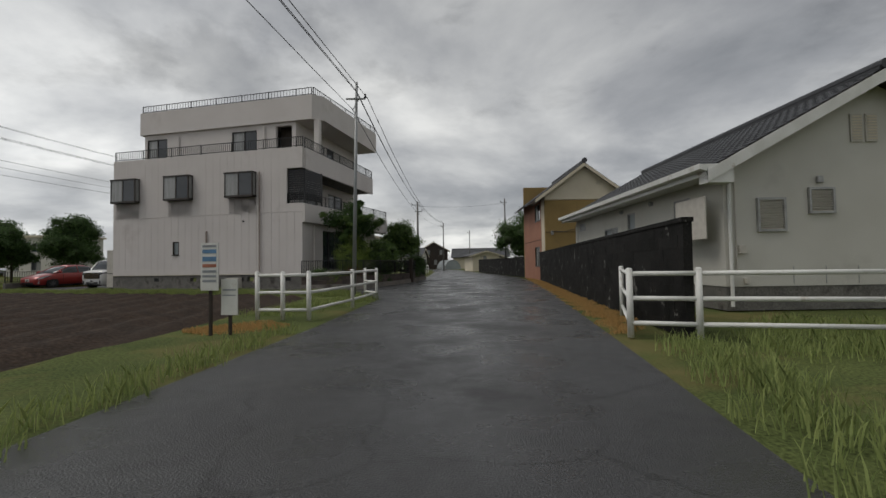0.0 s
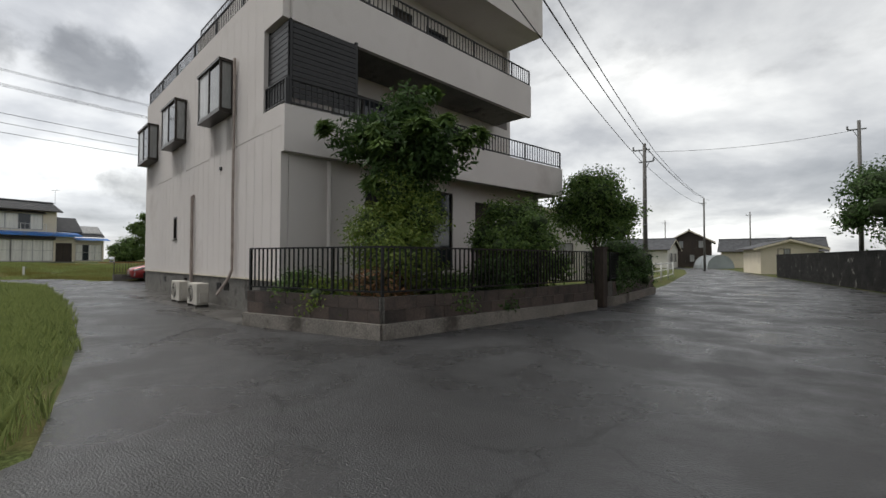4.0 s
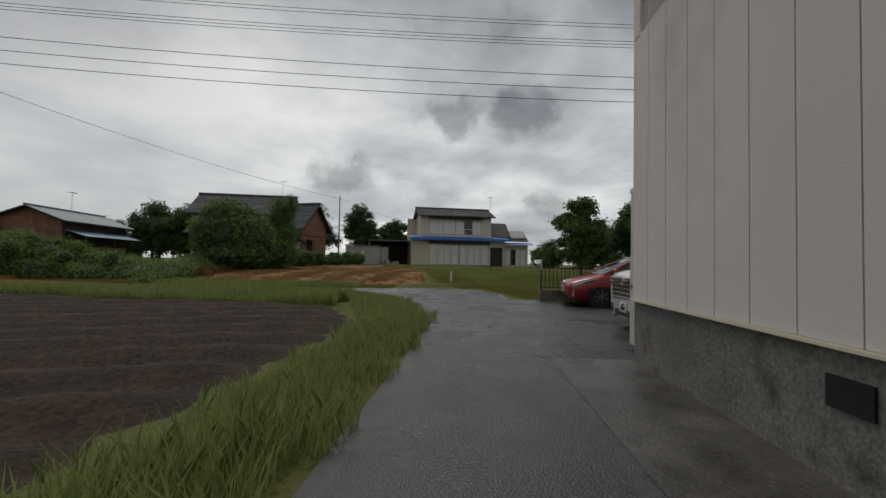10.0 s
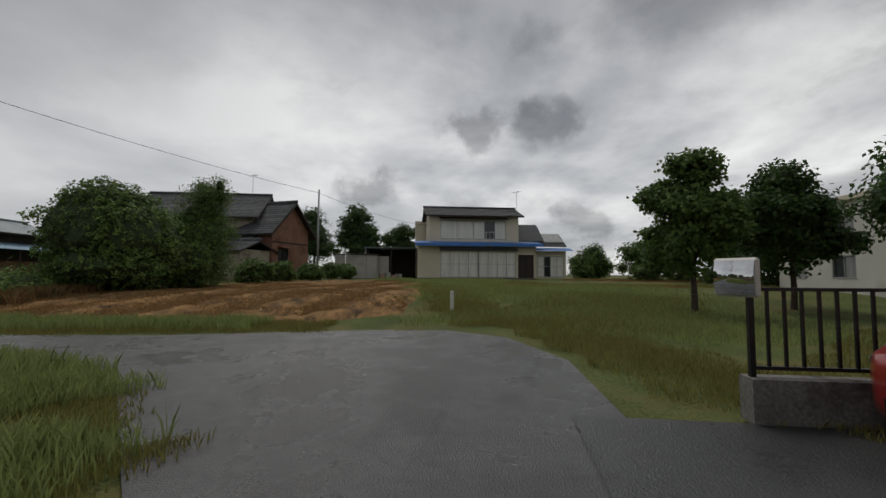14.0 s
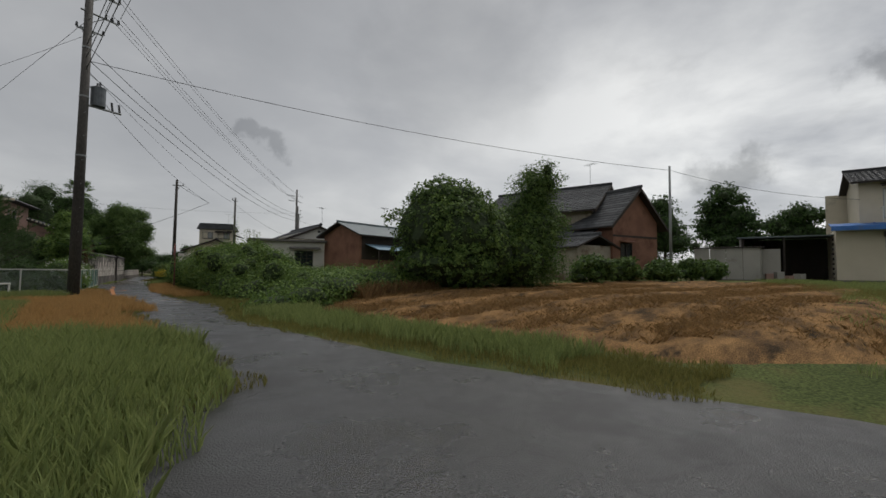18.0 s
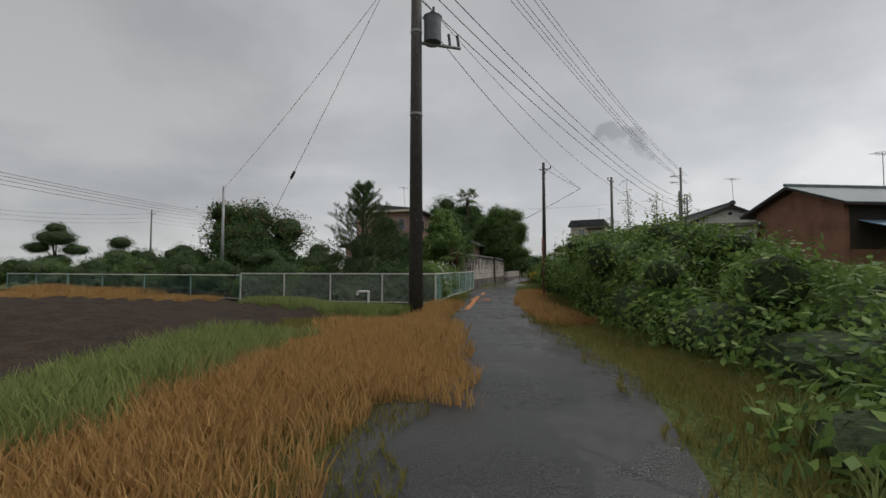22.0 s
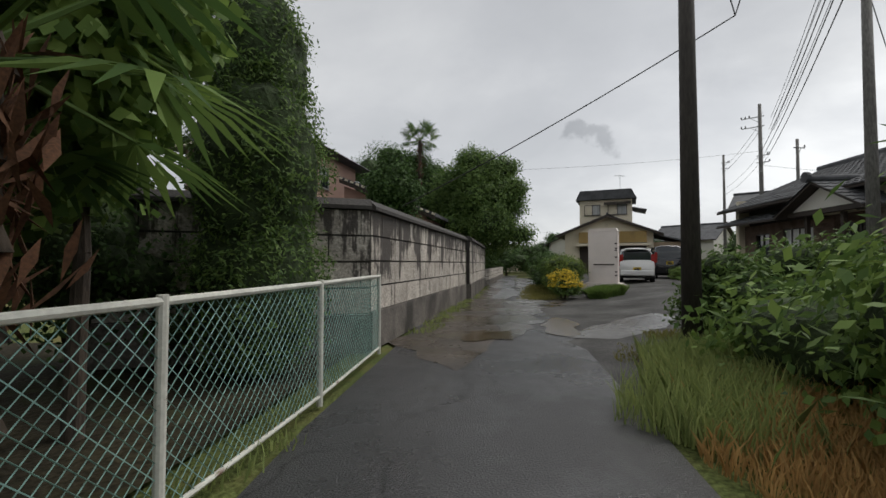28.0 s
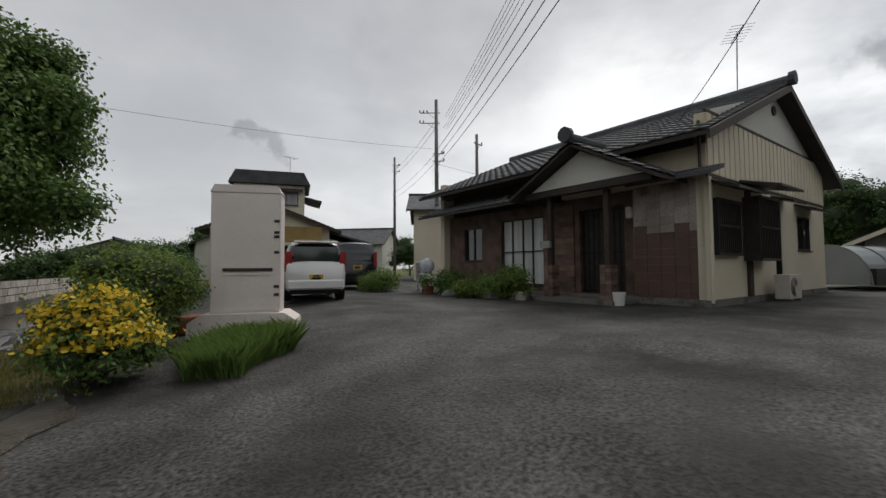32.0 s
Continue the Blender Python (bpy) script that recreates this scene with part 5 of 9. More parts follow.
shrub("garden_shrub", "leafy green shrub behind the iron fence", (x, y), round_crown(2.7, 1.25, 0.3, 6, 2), 4200, 0.13, 0.06, LEAF_MID)
for i, (gx, gy, h, mm) in enumerate(((0.9, 0.0, 1.0, LEAF_MID), (1.9, 0.1, 0.9, LEAF_BRIGHT), (2.7, 0.6, 1.1, LEAF_RUST), (3.0, 1.9, 1.0, LEAF_MID), (3.1, 3.2, 1.3, LEAF_DARK), (3.3, 8.6, 1.9, LEAF_DARK), (2.9, 10.2, 1.8, LEAF_DARK), (2.6, 11.6, 1.7, LEAF_MID))):
    x, y, _ = bl(gx, gy)
    shrub("garden_shrub", "low flowering garden shrub behind the fence" if h < 1.5 else "clipped dark green shrub behind the low wall", (x, y), round_crown(h, 0.55 if h < 1.5 else 0.9, 0.05, 5, i), 1500, 0.09, 0.045, mm)
tree("garden_tree", "bushy green tree at the end of the garden", (-2.9, 32.2), round_crown(4.4, 1.5, 1.5, 7, 3), 5200, 0.17, 0.08, LEAF_MID, 0.09)
tree("wall_tree", "broad dark tree behind the grey block wall", (7.9, 40.0), round_crown(6.2, 2.7, 0.6, 9, 4), 7000, 0.22, 0.11, LEAF_DARK, 0.14)
tree("palm_top_tree", "shaggy tree behind the ochre house", (9.6, 36.0), round_crown(6.8, 1.3, 3.5, 6, 5), 2500, 0.25, 0.08, LEAF_DARK, 0.12)
# beside the parking place
tree("fig_tree", "round leafy tree with large drooping leaves", (-36.0, 33.2), round_crown(4.75, 1.4, 0.9, 8, 6), 5200, 0.22, 0.14, LEAF_MID, 0.1, 0.36)
tree("fig_tree", "leafy tree of several upright boughs beside the fence", (-36.7, 37.1), round_crown(4.7, 1.7, 0.9, 8, 7), 5200, 0.22, 0.14, LEAF_DARK, 0.1, 0.36)
tree("broad_tree", "tall spreading dark green tree behind the parking place", (-32.6, 38.3), round_crown(6.0, 2.3, 0.8, 9, 8), 8000, 0.24, 0.13, LEAF_DARK, 0.16)
for i, (x, y, h, r) in enumerate(((-57, 45, 3.8, 2.6), (-52, 48, 3.6, 2.4), (-62, 50, 5.2, 2.6), (-47.5, 47, 6.2, 2.8), (-44, 51, 6.0, 2.6), (-23.6, 35.0, 4.3, 2.0), (-27, 46, 6.5, 3.0), (-23, 50, 6.0, 3.0), (-66, 44, 3.5, 2.2))):
    tree("field_tree", "dark green tree at the meadow's far edge" if h > 4.5 else "low spreading green tree in the meadow", (x, y), round_crown(h, r, -0.6, 7, 20 + i), 3600, 0.3, 0.17, LEAF_DARK if i % 2 else LEAF_MID, 0.13)
# western houses' trees
tree("ivy_covered_tree", "huge rounded tree smothered in dark ivy", (-42.2, 13.2), [(0, 0, 2.3, 2.2, 2.2, 1.9), (0.2, 0.6, 0.9, 2.2, 2.2, 1.0), (-1.6, 2.0, 1.2, 1.5, 1.5, 1.2), (-2.4, 2.4, 2.2, 1.1, 1.1, 1.2), (0.4, 1.1, 1.9, 1.6, 1.5, 1.6), (-0.6, -0.7, 1.8, 1.7, 1.7, 1.6), (0.1, 0.1, 3.3, 1.5, 1.5, 0.9), (-0.3, 1.9, 1.6, 1.1, 1.0, 1.3)], 16000, 0.14, 0.1, LEAF_MID, 0.2, 0.22, 0.95, shell=0.25, extra=[("ivy", LEAF_VINE, 14000, 0.11, 0.085, 0.2)])
tree("feathery_tree", "tall feathery green tree beside the ivy mound", (-44.9, 15.3), [(0, 0, 2.9, 1.15, 1.15, 1.7), (0, 0.2, 1.0, 1.5, 1.5, 1.1), (0.6, 0.4, 2.0, 1.1, 1.1, 1.3), (0.3, 0.6, 4.0, 0.8, 0.8, 0.9), (-0.5, 0.7, 2.6, 0.9, 0.9, 1.1), (0.1, 1.0, 4.2, 0.55, 0.55, 0.6), (0.35, 1.1, 4.7, 0.3, 0.3, 0.5), (0.0, 0.2, 4.6, 0.4, 0.4, 0.5)], 7500, 0.2, 0.06, LEAF_MID, 0.16, 0.5, 0.6)
for i, (x, y, h, r) in enumerate(((-69, 20.5, 7.6, 2.4), (-66.5, 1.5, 7.4, 3.2), (-63.0, 2.0, 6.4, 2.6), (-76, 25, 6.4, 2.8), (-73, 2, 8.6, 3.4), (-79, 6, 9.6, 3.6), (-72, -4, 8.2, 3.4), (-83, -1, 9.2, 3.8), (-66, -2, 7.2, 2.8), (-64, 3.5, 6.6, 2.2), (-80, 14, 8.8, 3.2), (-70, 8.5, 7.8, 2.4))):
    tree("backwoods_tree", "dark tree standing behind the old houses", (x, y), round_crown(h, r, 0.8, 8, 40 + i), 3200, 0.34, 0.2, LEAF_DARK, 0.2)
for i, (x, y, h, r) in enumerate(((-52.5, 17.0, 1.3, 1.0), (-54.6, 18.6, 1.2, 0.9), (-57.2, 19.6, 1.3, 1.0), (-50.2, 16.2, 1.4, 1.1), (-59.6, 20.4, 1.2, 0.8))):
    shrub("wild_shrub", "rank green weeds before the brick house", (x, y), round_crown(h, r, 0.0, 6, 60 + i), 1300, 0.2, 0.12, LEAF_MID)
# bank of vines beside the lane
BANK = [(a, b, c * (0.86 if a > -40.3 else 0.6), d, e, f * (0.86 if a > -40.3 else 0.62)) for a, b, c, d, e, f in [(-38.3, 7.0, 0.55, 1.7, 2.0, 0.75), (-38.6, 4.2, 1.25, 1.8, 2.2, 1.3), (-39.4, 1.2, 1.3, 1.9, 2.2, 1.35), (-40.2, -1.8, 1.2, 1.8, 2.0, 1.3), (-40.6, 4.8, 0.9, 2.4, 2.4, 1.1), (-41.6, 0.6, 1.2, 2.4, 2.6, 1.5), (-38.0, 10.0, 0.45, 1.5, 1.8, 0.8), (-39.2, 9.0, 0.45, 2.2, 2.2, 0.65), (-42.5, 7.0, 0.9, 2.4, 2.4, 1.2), (-44.5, 3.0, 0.9, 2.4, 2.6, 1.2), (-41.8, 10.2, 0.5, 2.0, 1.6, 0.9), (-40.6, -3.6, 1.0, 1.2, 1.3, 1.2), (-45.5, 7.8, 0.6, 2.2, 2.2, 0.8), (-40.2, -6.1, 1.0, 1.15, 1.3, 1.15), (-40.9, -7.9, 0.8, 1.1, 1.1, 1.0), (-41.6, -5.4, 1.2, 1.3, 1.5, 1.2), (-39.0, 2.4, 2.1, 0.8, 1.2, 0.6), (-38.8, 4.8, 1.75, 0.8, 0.9, 0.45)]]
rnd = random.Random(12)
for i in range(26):
    f = i / 25
    BANK.append((-38.3 - 1.9 * f + rnd.uniform(-0.4, 0.6), 7.4 - 10.0 * f, rnd.uniform(1.75, 2.2) * (0.8 + 0.2 * math.sin(3.1 * f)), rnd.uniform(0.25, 0.5), rnd.uniform(0.3, 0.55), rnd.uniform(0.25, 0.5)))
BANK += [(-36.8, 10.7, 0.25, 1.0, 1.3, 0.5), (-36.9, 8.9, 0.3, 1.0, 1.4, 0.6), (-37.2, 6.8, 0.4, 0.9, 1.4, 0.7), (-37.7, 4.4, 0.5, 0.8, 1.5, 0.8), (-38.5, 1.8, 0.5, 0.7, 1.4, 0.8), (-39.3, -0.8, 0.5, 0.6, 1.2, 0.8), (-35.6, 12.1, 0.1, 0.9, 0.7, 0.35), (-36.4, 12.5, 0.3, 0.8, 0.7, 0.4), (-37.7, 12.2, 0.5, 1.2, 1.1, 0.55), (-39.4, 12.2, 0.6, 1.5, 1.2, 0.65), (-41.2, 12.0, 0.7, 1.4, 1.3, 0.75), (-43.0, 12.0, 0.8, 1.4, 1.4, 0.8)]
for i in range(46):
    f = rnd.random()
    BANK.append((-36.9 - 1.9 * f * f + rnd.uniform(-2.6, 0.5), 10.2 - 11.0 * f, rnd.uniform(0.6, 1.0) + 0.85 * min(1.0, 1.6 * f), rnd.uniform(0.22, 0.5), rnd.uniform(0.25, 0.55), rnd.uniform(0.2, 0.5)))
bank = thing("vine_bank", "high bank of tangled green vines beside the lane", "hedge", (0, 0, 0))
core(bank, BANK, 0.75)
c, d = blob_points(BANK, 150000, 0.42, 0.42)
c[:, 2] = np.maximum(c[:, 2], 0.03)
ob = new("vines", quads_mesh("vines", c, d, 0.105, 0.062, LEAF_VINE)); ob.parent = bank
c, d = blob_points(BANK, 40000, 0.55, 0.2)
c[:, 2] = np.maximum(c[:, 2], 0.03)
ob = new("dark_leaves", quads_mesh("dark_leaves", c, d, 0.17, 0.03, LEAF_MID)); ob.parent = bank
c, d = blob_points(BANK, 7000, 0.5, 0.12)
keep = c[:, 2] > 1.0
c, d = c[keep] + np.array([0, 0, 0.05]), d[keep]
ob = new("shoot_growth", quads_mesh("shoot_growth", c, d, 0.3, 0.018, LEAF_BRIGHT, tips=RNG.normal(size=(len(c), 3)) + np.array([0, 0, 1.2]))); ob.parent = bank
for i, (x, y, h) in enumerate(((-38.9, 2.9, 3.7), (-39.5, 1.9, 3.4), (-40.3, -0.8, 3.1), (-38.3, 5.2, 2.9), (-40.9, 1.0, 3.3), (-38.2, 6.3, 2.7), (-39.0, 4.1, 3.0))):
    sp = thing("tall_weed", "tall weed stalk shooting up from the vines", "weed", (x, y, 1.0), group="weeds on the vine bank")
    part("stalk", tb((0, 0, 0), (0.1, 0.05, h - 1.0), 0.011, 0.005, n=5), M_BARK, sp)
    zs = RNG.uniform(0.9, h - 1.0, 90)
    cc = np.stack([0.1 * zs / (h - 1) + RNG.normal(size=90) * 0.09, RNG.normal(size=90) * 0.09, zs], 1)
    ob = new("leaves", quads_mesh("leaves", cc, RNG.normal(size=(90, 3)) + np.array([0, 0, 0.6]), 0.11, 0.022, LEAF_BRIGHT)); ob.parent = sp
# garden behind the chain-link fence
HEDGE = [(-26.4, -3.4), (-28.6, -2.5), (-31.6, -1.4), (-33.0, -1.0), (-33.5, -2.2)]
sheet("garden_bed", [(-26.4, -2.6), (-28.4, -1.7), (-31.9, -0.42), (-33.5, 0.05), (-34.3, -3.4), (-36.0, -9.0), (-36.4, -10.4), (-32, -12), (-20, -14), (-12, -16), (-12, -11.4), (-19.5, -6.6)], mat("leaf_mould", (0.04, 0.035, 0.022), 0.95, (0.025, 0.022, 0.015), 1.2, 25, 1.0, spec=0.1, fine_amt=0.5, stain=(0.05, 0.06, 0.025), stain_scale=0.8), 0.012, "dark leaf-strewn garden soil behind the fence", "garden bed", 2.0)
for (x, y), bl_ in (((-11.6, -14.2), [(0, 0, 3.1, 0.9, 0.9, 0.46), (0.7, 0.3, 2.5, 0.6, 0.6, 0.3), (-0.7, -0.4, 2.4, 0.65, 0.65, 0.32), (0, 0, 3.7, 0.5, 0.5, 0.32), (0.4, -0.6, 1.8, 0.6, 0.6, 0.3), (-0.5, 0.5, 1.6, 0.6, 0.6, 0.3)]), ((-14.8, -15.0), [(0, 0, 2.0, 0.85, 0.85, 0.4), (0.6, 0.3, 1.4, 0.8, 0.8, 0.4), (-0.6, 0, 1.5, 0.7, 0.7, 0.38), (0, 0, 2.85, 0.6, 0.6, 0.38)])):
    tree("cloud_pine", "cloud-pruned dark pine with layered pads", (x, y), [(a * 1.1, b * 1.1, c, d * 1.2, e * 1.2, f * 1.2) for a, b, c, d, e, f in bl_], 8000, 0.1, 0.03, LEAF_PINE, 0.08, 0.18, 0.9)
tree("rusty_tree", "round tree with some rusty brown leaves", (-23.9, -11.6), round_crown(5.2, 3.1, -0.3, 10, 70), 7500, 0.2, 0.11, LEAF_DARK, 0.13, extra=[("rusty_leaves", LEAF_RUST, 4200, 0.12, 0.07, 0.55)])


def pine(at, h, spread, label, n_branch=120, seed=5):
    """A young pine: trunk, rising branches and brushes of needles round every shoot."""
    x, y = at
    t = thing("pine_tree", label, "tree", (x, y, ground_z(x, y) - 0.02))
    rnd = random.Random(seed)
    part("trunk", tb((0, 0, 0), (0.05, 0.02, h * 0.93), 0.09, 0.02, n=8), M_BARK, t)
    cs, ns, ts = [], [], []
    for i in range(n_branch):
        f = (i + 0.5) / n_branch
        z = 0.35 + (h * 0.95 - 0.35) * f
        a = i * 2.4 + rnd.uniform(-0.4, 0.4)
        reach = spread * (1.0 - 0.88 * f ** 1.3) * rnd.uniform(0.7, 1.15)
        p = Vector((0.03, 0.01, z))
        d = Vector((math.cos(a), math.sin(a), 0.25 + 0.6 * f)).normalized()
        q = p + d * reach + Vector((0, 0, 0.1 * reach))
        part("branch", tb(p, q, 0.02 * (1.2 - f), 0.006, n=5), M_BARK, t)
        for k in range(8):
            s0 = p.lerp(q, 0.25 + 0.75 * (k + 1) / 8)
            sd = (d + Vector((rnd.uniform(-0.9, 0.9), rnd.uniform(-0.9, 0.9), rnd.uniform(0.2, 1.3)))).normalized()
            ln = rnd.uniform(0.16, 0.3)
            u = sd.orthogonal().normalized()
            w = sd.cross(u)
            for m in range(26):
                b = rnd.uniform(0, 6.28)
                o = (u * math.cos(b) + w * math.sin(b))
                nd = (sd * 0.9 + o).normalized()
                cs.append(s0 + sd * (ln * m / 26) + nd * 0.045)
                ns.append(o.cross(nd))
                ts.append(nd)
    core(t, [(0, 0, 1.1, 0.9, 0.9, 0.9), (0, 0, 2.0, 0.6, 0.6, 0.8)], 0.8)
    ob = new("needles", quads_mesh("needles", np.array(cs), np.array(ns), 0.11, 0.014, LEAF_PINE, tips=np.array(ts), fold=0.05))
    ob.parent = t
    return t


pine((-31.1, -2.6), 4.5, 2.1, "upright dark pine with candle-like shoots behind the fence")
for i, (x, y, h, r, mm) in enumerate(((-27.6, -4.2, 1.5, 0.9, LEAF_DARK), (-28.9, -3.2, 1.3, 0.8, LEAF_BRIGHT), (-29.8, -2.6, 1.2, 0.7, LEAF_DARK), (-24.6, -5.6, 1.7, 1.1, LEAF_DARK), (-22.6, -6.6, 1.9, 1.3, LEAF_DARK), (-31.8, -3.0, 1.6, 0.9, LEAF_PINE), (-20.2, -7.4, 1.7, 1.2, LEAF_MID), (-17.5, -8.8, 1.8, 1.4, LEAF_DARK), (-14.6, -10.6, 1.7, 1.4, LEAF_MID), (-21.4, -9.4, 2.6, 1.5, LEAF_DARK), (-19.0, -10.6, 2.3, 1.5, LEAF_DARK), (-16.4, -12.0, 2.3, 1.4, LEAF_MID), (-12.4, -12.6, 2.0, 1.5, LEAF_DARK), (-9.6, -13.6, 1.9, 1.4, LEAF_MID), (-26.6, -6.4, 2.2, 1.3, LEAF_DARK), (-33.4, -10.2, 2.6, 1.2, LEAF_DARK), (-31.0, -8.6, 2.8, 1.3, LEAF_DARK), (-28.4, -8.4, 2.6, 1.4, LEAF_DARK))):
    shrub("clipped_shrub", "rounded dark green garden shrub behind the mesh fence" if mm is not LEAF_BRIGHT else "bright green garden shrub behind the mesh fence", (x, y), round_crown(h, r, 0.05, 6, 80 + i), 1900, 0.1, 0.06, mm)
tree("topiary_tree", "clipped dome-shaped dark tree with rounded lower tiers", (-33.0, -9.2), [(0, 0, 2.5, 0.85, 0.85, 0.65), (0.9, 0.4, 1.85, 0.65, 0.65, 0.5), (0.1, 0, 1.6, 1.0, 1.0, 0.6), (-0.7, 0.3, 1.5, 0.6, 0.6, 0.5), (0.8, 0.6, 1.2, 0.9, 0.9, 0.6)], 16000, 0.07, 0.035, LEAF_PINE, 0.08, 0.2, 0.9)
pine((-31.9, -5.4), 3.4, 1.6, "spreading dark pine with long needled shoots behind the roses", 110, 9)
tree("fig_tree", "large-leaved green tree behind the mesh fence", (-34.7, -8.0), [(0, 0, 3.2, 0.8, 0.8, 0.8), (-0.2, 0.5, 2.6, 0.7, 0.7, 0.8), (0.4, 0.1, 2.2, 0.9, 0.9, 0.8), (0, 0, 3.9, 0.5, 0.5, 0.4)], 3400, 0.2, 0.13, LEAF_VINE, 0.07, 0.35, 0.5)
tree("column_conifer", "tall dense columnar conifer at the wall's corner", (-35.45, -9.65), [(0, 0, 1.0, 0.68, 0.7, 1.1), (0, 0, 2.3, 0.7, 0.72, 1.2), (0, 0, 3.4, 0.52, 0.52, 0.95), (0.1, 0, 4.1, 0.25, 0.25, 0.45)], 15000, 0.1, 0.03, LEAF_MID, 0.1, 0.2, 1.0)
bm = bmesh.new()
for i in range(6):
    a = i * math.pi / 3
    p = [(0, 0, 0.0), (0.034 * math.cos(a - 0.5), 0.034 * math.sin(a - 0.5), 0.01), (0.042 * math.cos(a), 0.042 * math.sin(a), 0.022), (0.034 * math.cos(a + 0.5), 0.034 * math.sin(a + 0.5), 0.01)]
    bm.faces.new([bm.verts.new(v) for v in p])
bmesh.ops.remove_doubles(bm, verts=bm.verts, dist=0.001)
BLOOM = mesh_of(bm, "bloom", LEAF_WHITE)
for i in range(4):
    x, y = -34.0 - 0.36 * i, -1.4 - 1.35 * i
    rb = shrub("rose_bush", "rose bush with white blooms behind the mesh fence", (x + 0.6, y), round_crown(1.45, 0.8, 0.1, 6, 95 + i), 4200, 0.065, 0.04, LEAF_VINE, solid=0.6)
    for j in range(36):
        a, f = RNG.uniform(0, 6.28), RNG.uniform(0.3, 1.0)
        q = 0.84 * math.sqrt(1.02 - 0.75 * f * f)
        piece("bloom", BLOOM, rb, pose(q * math.cos(a), q * math.sin(a), 0.3 + 1.18 * f, RNG.uniform(-70, 70), RNG.uniform(-70, 70), 0))
for i, (x, y, h, r) in enumerate(((-39.6, -31.0, 8.2, 2.0), (-42.5, -27.2, 7.3, 2.9), (-37.6, -35.0, 9.8, 3.4), (-41.2, -38.0, 9.4, 3.2), (-37.5, -21.2, 5.5, 1.1))):
    tree("garden_tree", "broad rounded green tree rising over the lane wall", (x, y), round_crown(h, r, 0.6, 11, 110 + i), 24000 if i == 1 else 9000, 0.19, 0.11, LEAF_MID if i == 1 else LEAF_DARK, 0.17)
for i, (x, y, h, r) in enumerate(((-49.5, -44, 2.6, 2.4), (-46.6, -42.5, 2.2, 1.8), (-52.8, -46, 3.2, 2.2), (-62, -50, 4.5, 2.4), (-70, -52, 4.8, 2.6), (-78, -46, 4.6, 2.6), (-67, -6, 5.2, 2.6), (-72, -10, 5.6, 2.8), (-60, -57, 5, 2.5))):
    tree("lane_end_tree", "dark bushy tree at the far end of the lane", (x, y), round_crown(h, r, 0.2, 7, 130 + i), 2600, 0.24, 0.13, LEAF_DARK, 0.12)


def palm(at, h, fronds, size, label):
    x, y = at
    t = thing("fan_palm", label, "palm tree", (x, y, ground_z(x, y)))
    bm = bmesh.new()
    for i in range(12):
        tube(bm, (0, 0, h * i / 12), (0.01, 0, h * (i + 1) / 12), 0.11 + 0.03 * (i % 2), 0.09, n=9)
    part("trunk", bm, M_BARK, t)
    c = np.stack([RNG.normal(size=260) * 0.11, RNG.normal(size=260) * 0.11, RNG.uniform(h * 0.45, h, 260)], 1)
    ob = new("fibre", quads_mesh("fibre", c, RNG.normal(size=(260, 3)), 0.3, 0.05, mat("palm_fibre", (0.13, 0.06, 0.03), 0.95), tips=np.tile([0.2, 0.1, -1.0], (260, 1)))); ob.parent = t
    rnd = random.Random(3)
    for i in range(fronds):
        a = 2 * math.pi * i / fronds + rnd.uniform(-0.2, 0.2)
        up = rnd.uniform(-0.5, 1.1)
        d = Vector((math.cos(a) * math.cos(up), math.sin(a) * math.cos(up), math.sin(up)))
        tip = Vector((0, 0, h)) + d * size * 0.75
        fr = part("frond", tb((0, 0, h - 0.1), tip, 0.016, 0.01, n=5), LEAF_MID, t)
        side = d.cross(Vector((0, 0, 1))).normalized()
        upv = side.cross(d).normalized()
        cs, ns, ts = [], [], []
        for k in range(17):
            b = (k - 8) / 8 * 1.9
            e = (d * math.cos(b) + side * math.sin(b)).normalized() + Vector((0, 0, -0.18 * abs(b)))
            cs.append(tip + e * size * 0.32)
            ns.append(upv + side * 0.3 * math.sin(b))
            ts.append(e)
        ob = new("blade_fan", quads_mesh("blade_fan", np.array(cs), np.array(ns), size * 0.62, 0.06, LEAF_MID if i % 3 else LEAF_DARK, tips=np.array(ts))); ob.parent = fr
    return t


for i in range(15):
    f = i / 14 * (len(HEDGE) - 1)
    k = min(int(f), len(HEDGE) - 2)
    x, y = (HEDGE[k][j] + (HEDGE[k + 1][j] - HEDGE[k][j]) * (f - k) for j in (0, 1))
    shrub("hedge_shrub", "low dark shrub close behind the mesh fence", (x, y), round_crown(0.85 + 0.25 * (i % 3), 0.7, 0.0, 5, 210 + i), 1500, 0.08, 0.05, LEAF_DARK if i % 3 else LEAF_MID)
palm((-35.15, -6.6), 2.1, 15, 0.95, "shaggy brown-trunked fan palm behind the mesh fence")
palm((-39.6, -30.0), 8.6, 28, 1.0, "tall fan palm above the garden trees")

# yard plants
shrub("yellow_flower_bush", "low bush covered in yellow flowers", (-43.05, -18.2), round_crown(0.95, 0.5, 0.05, 6, 140), 1800, 0.08, 0.04, LEAF_MID, extra=[("bloom", LEAF_YELLOW, 5200, 0.06, 0.045, 0.4)])
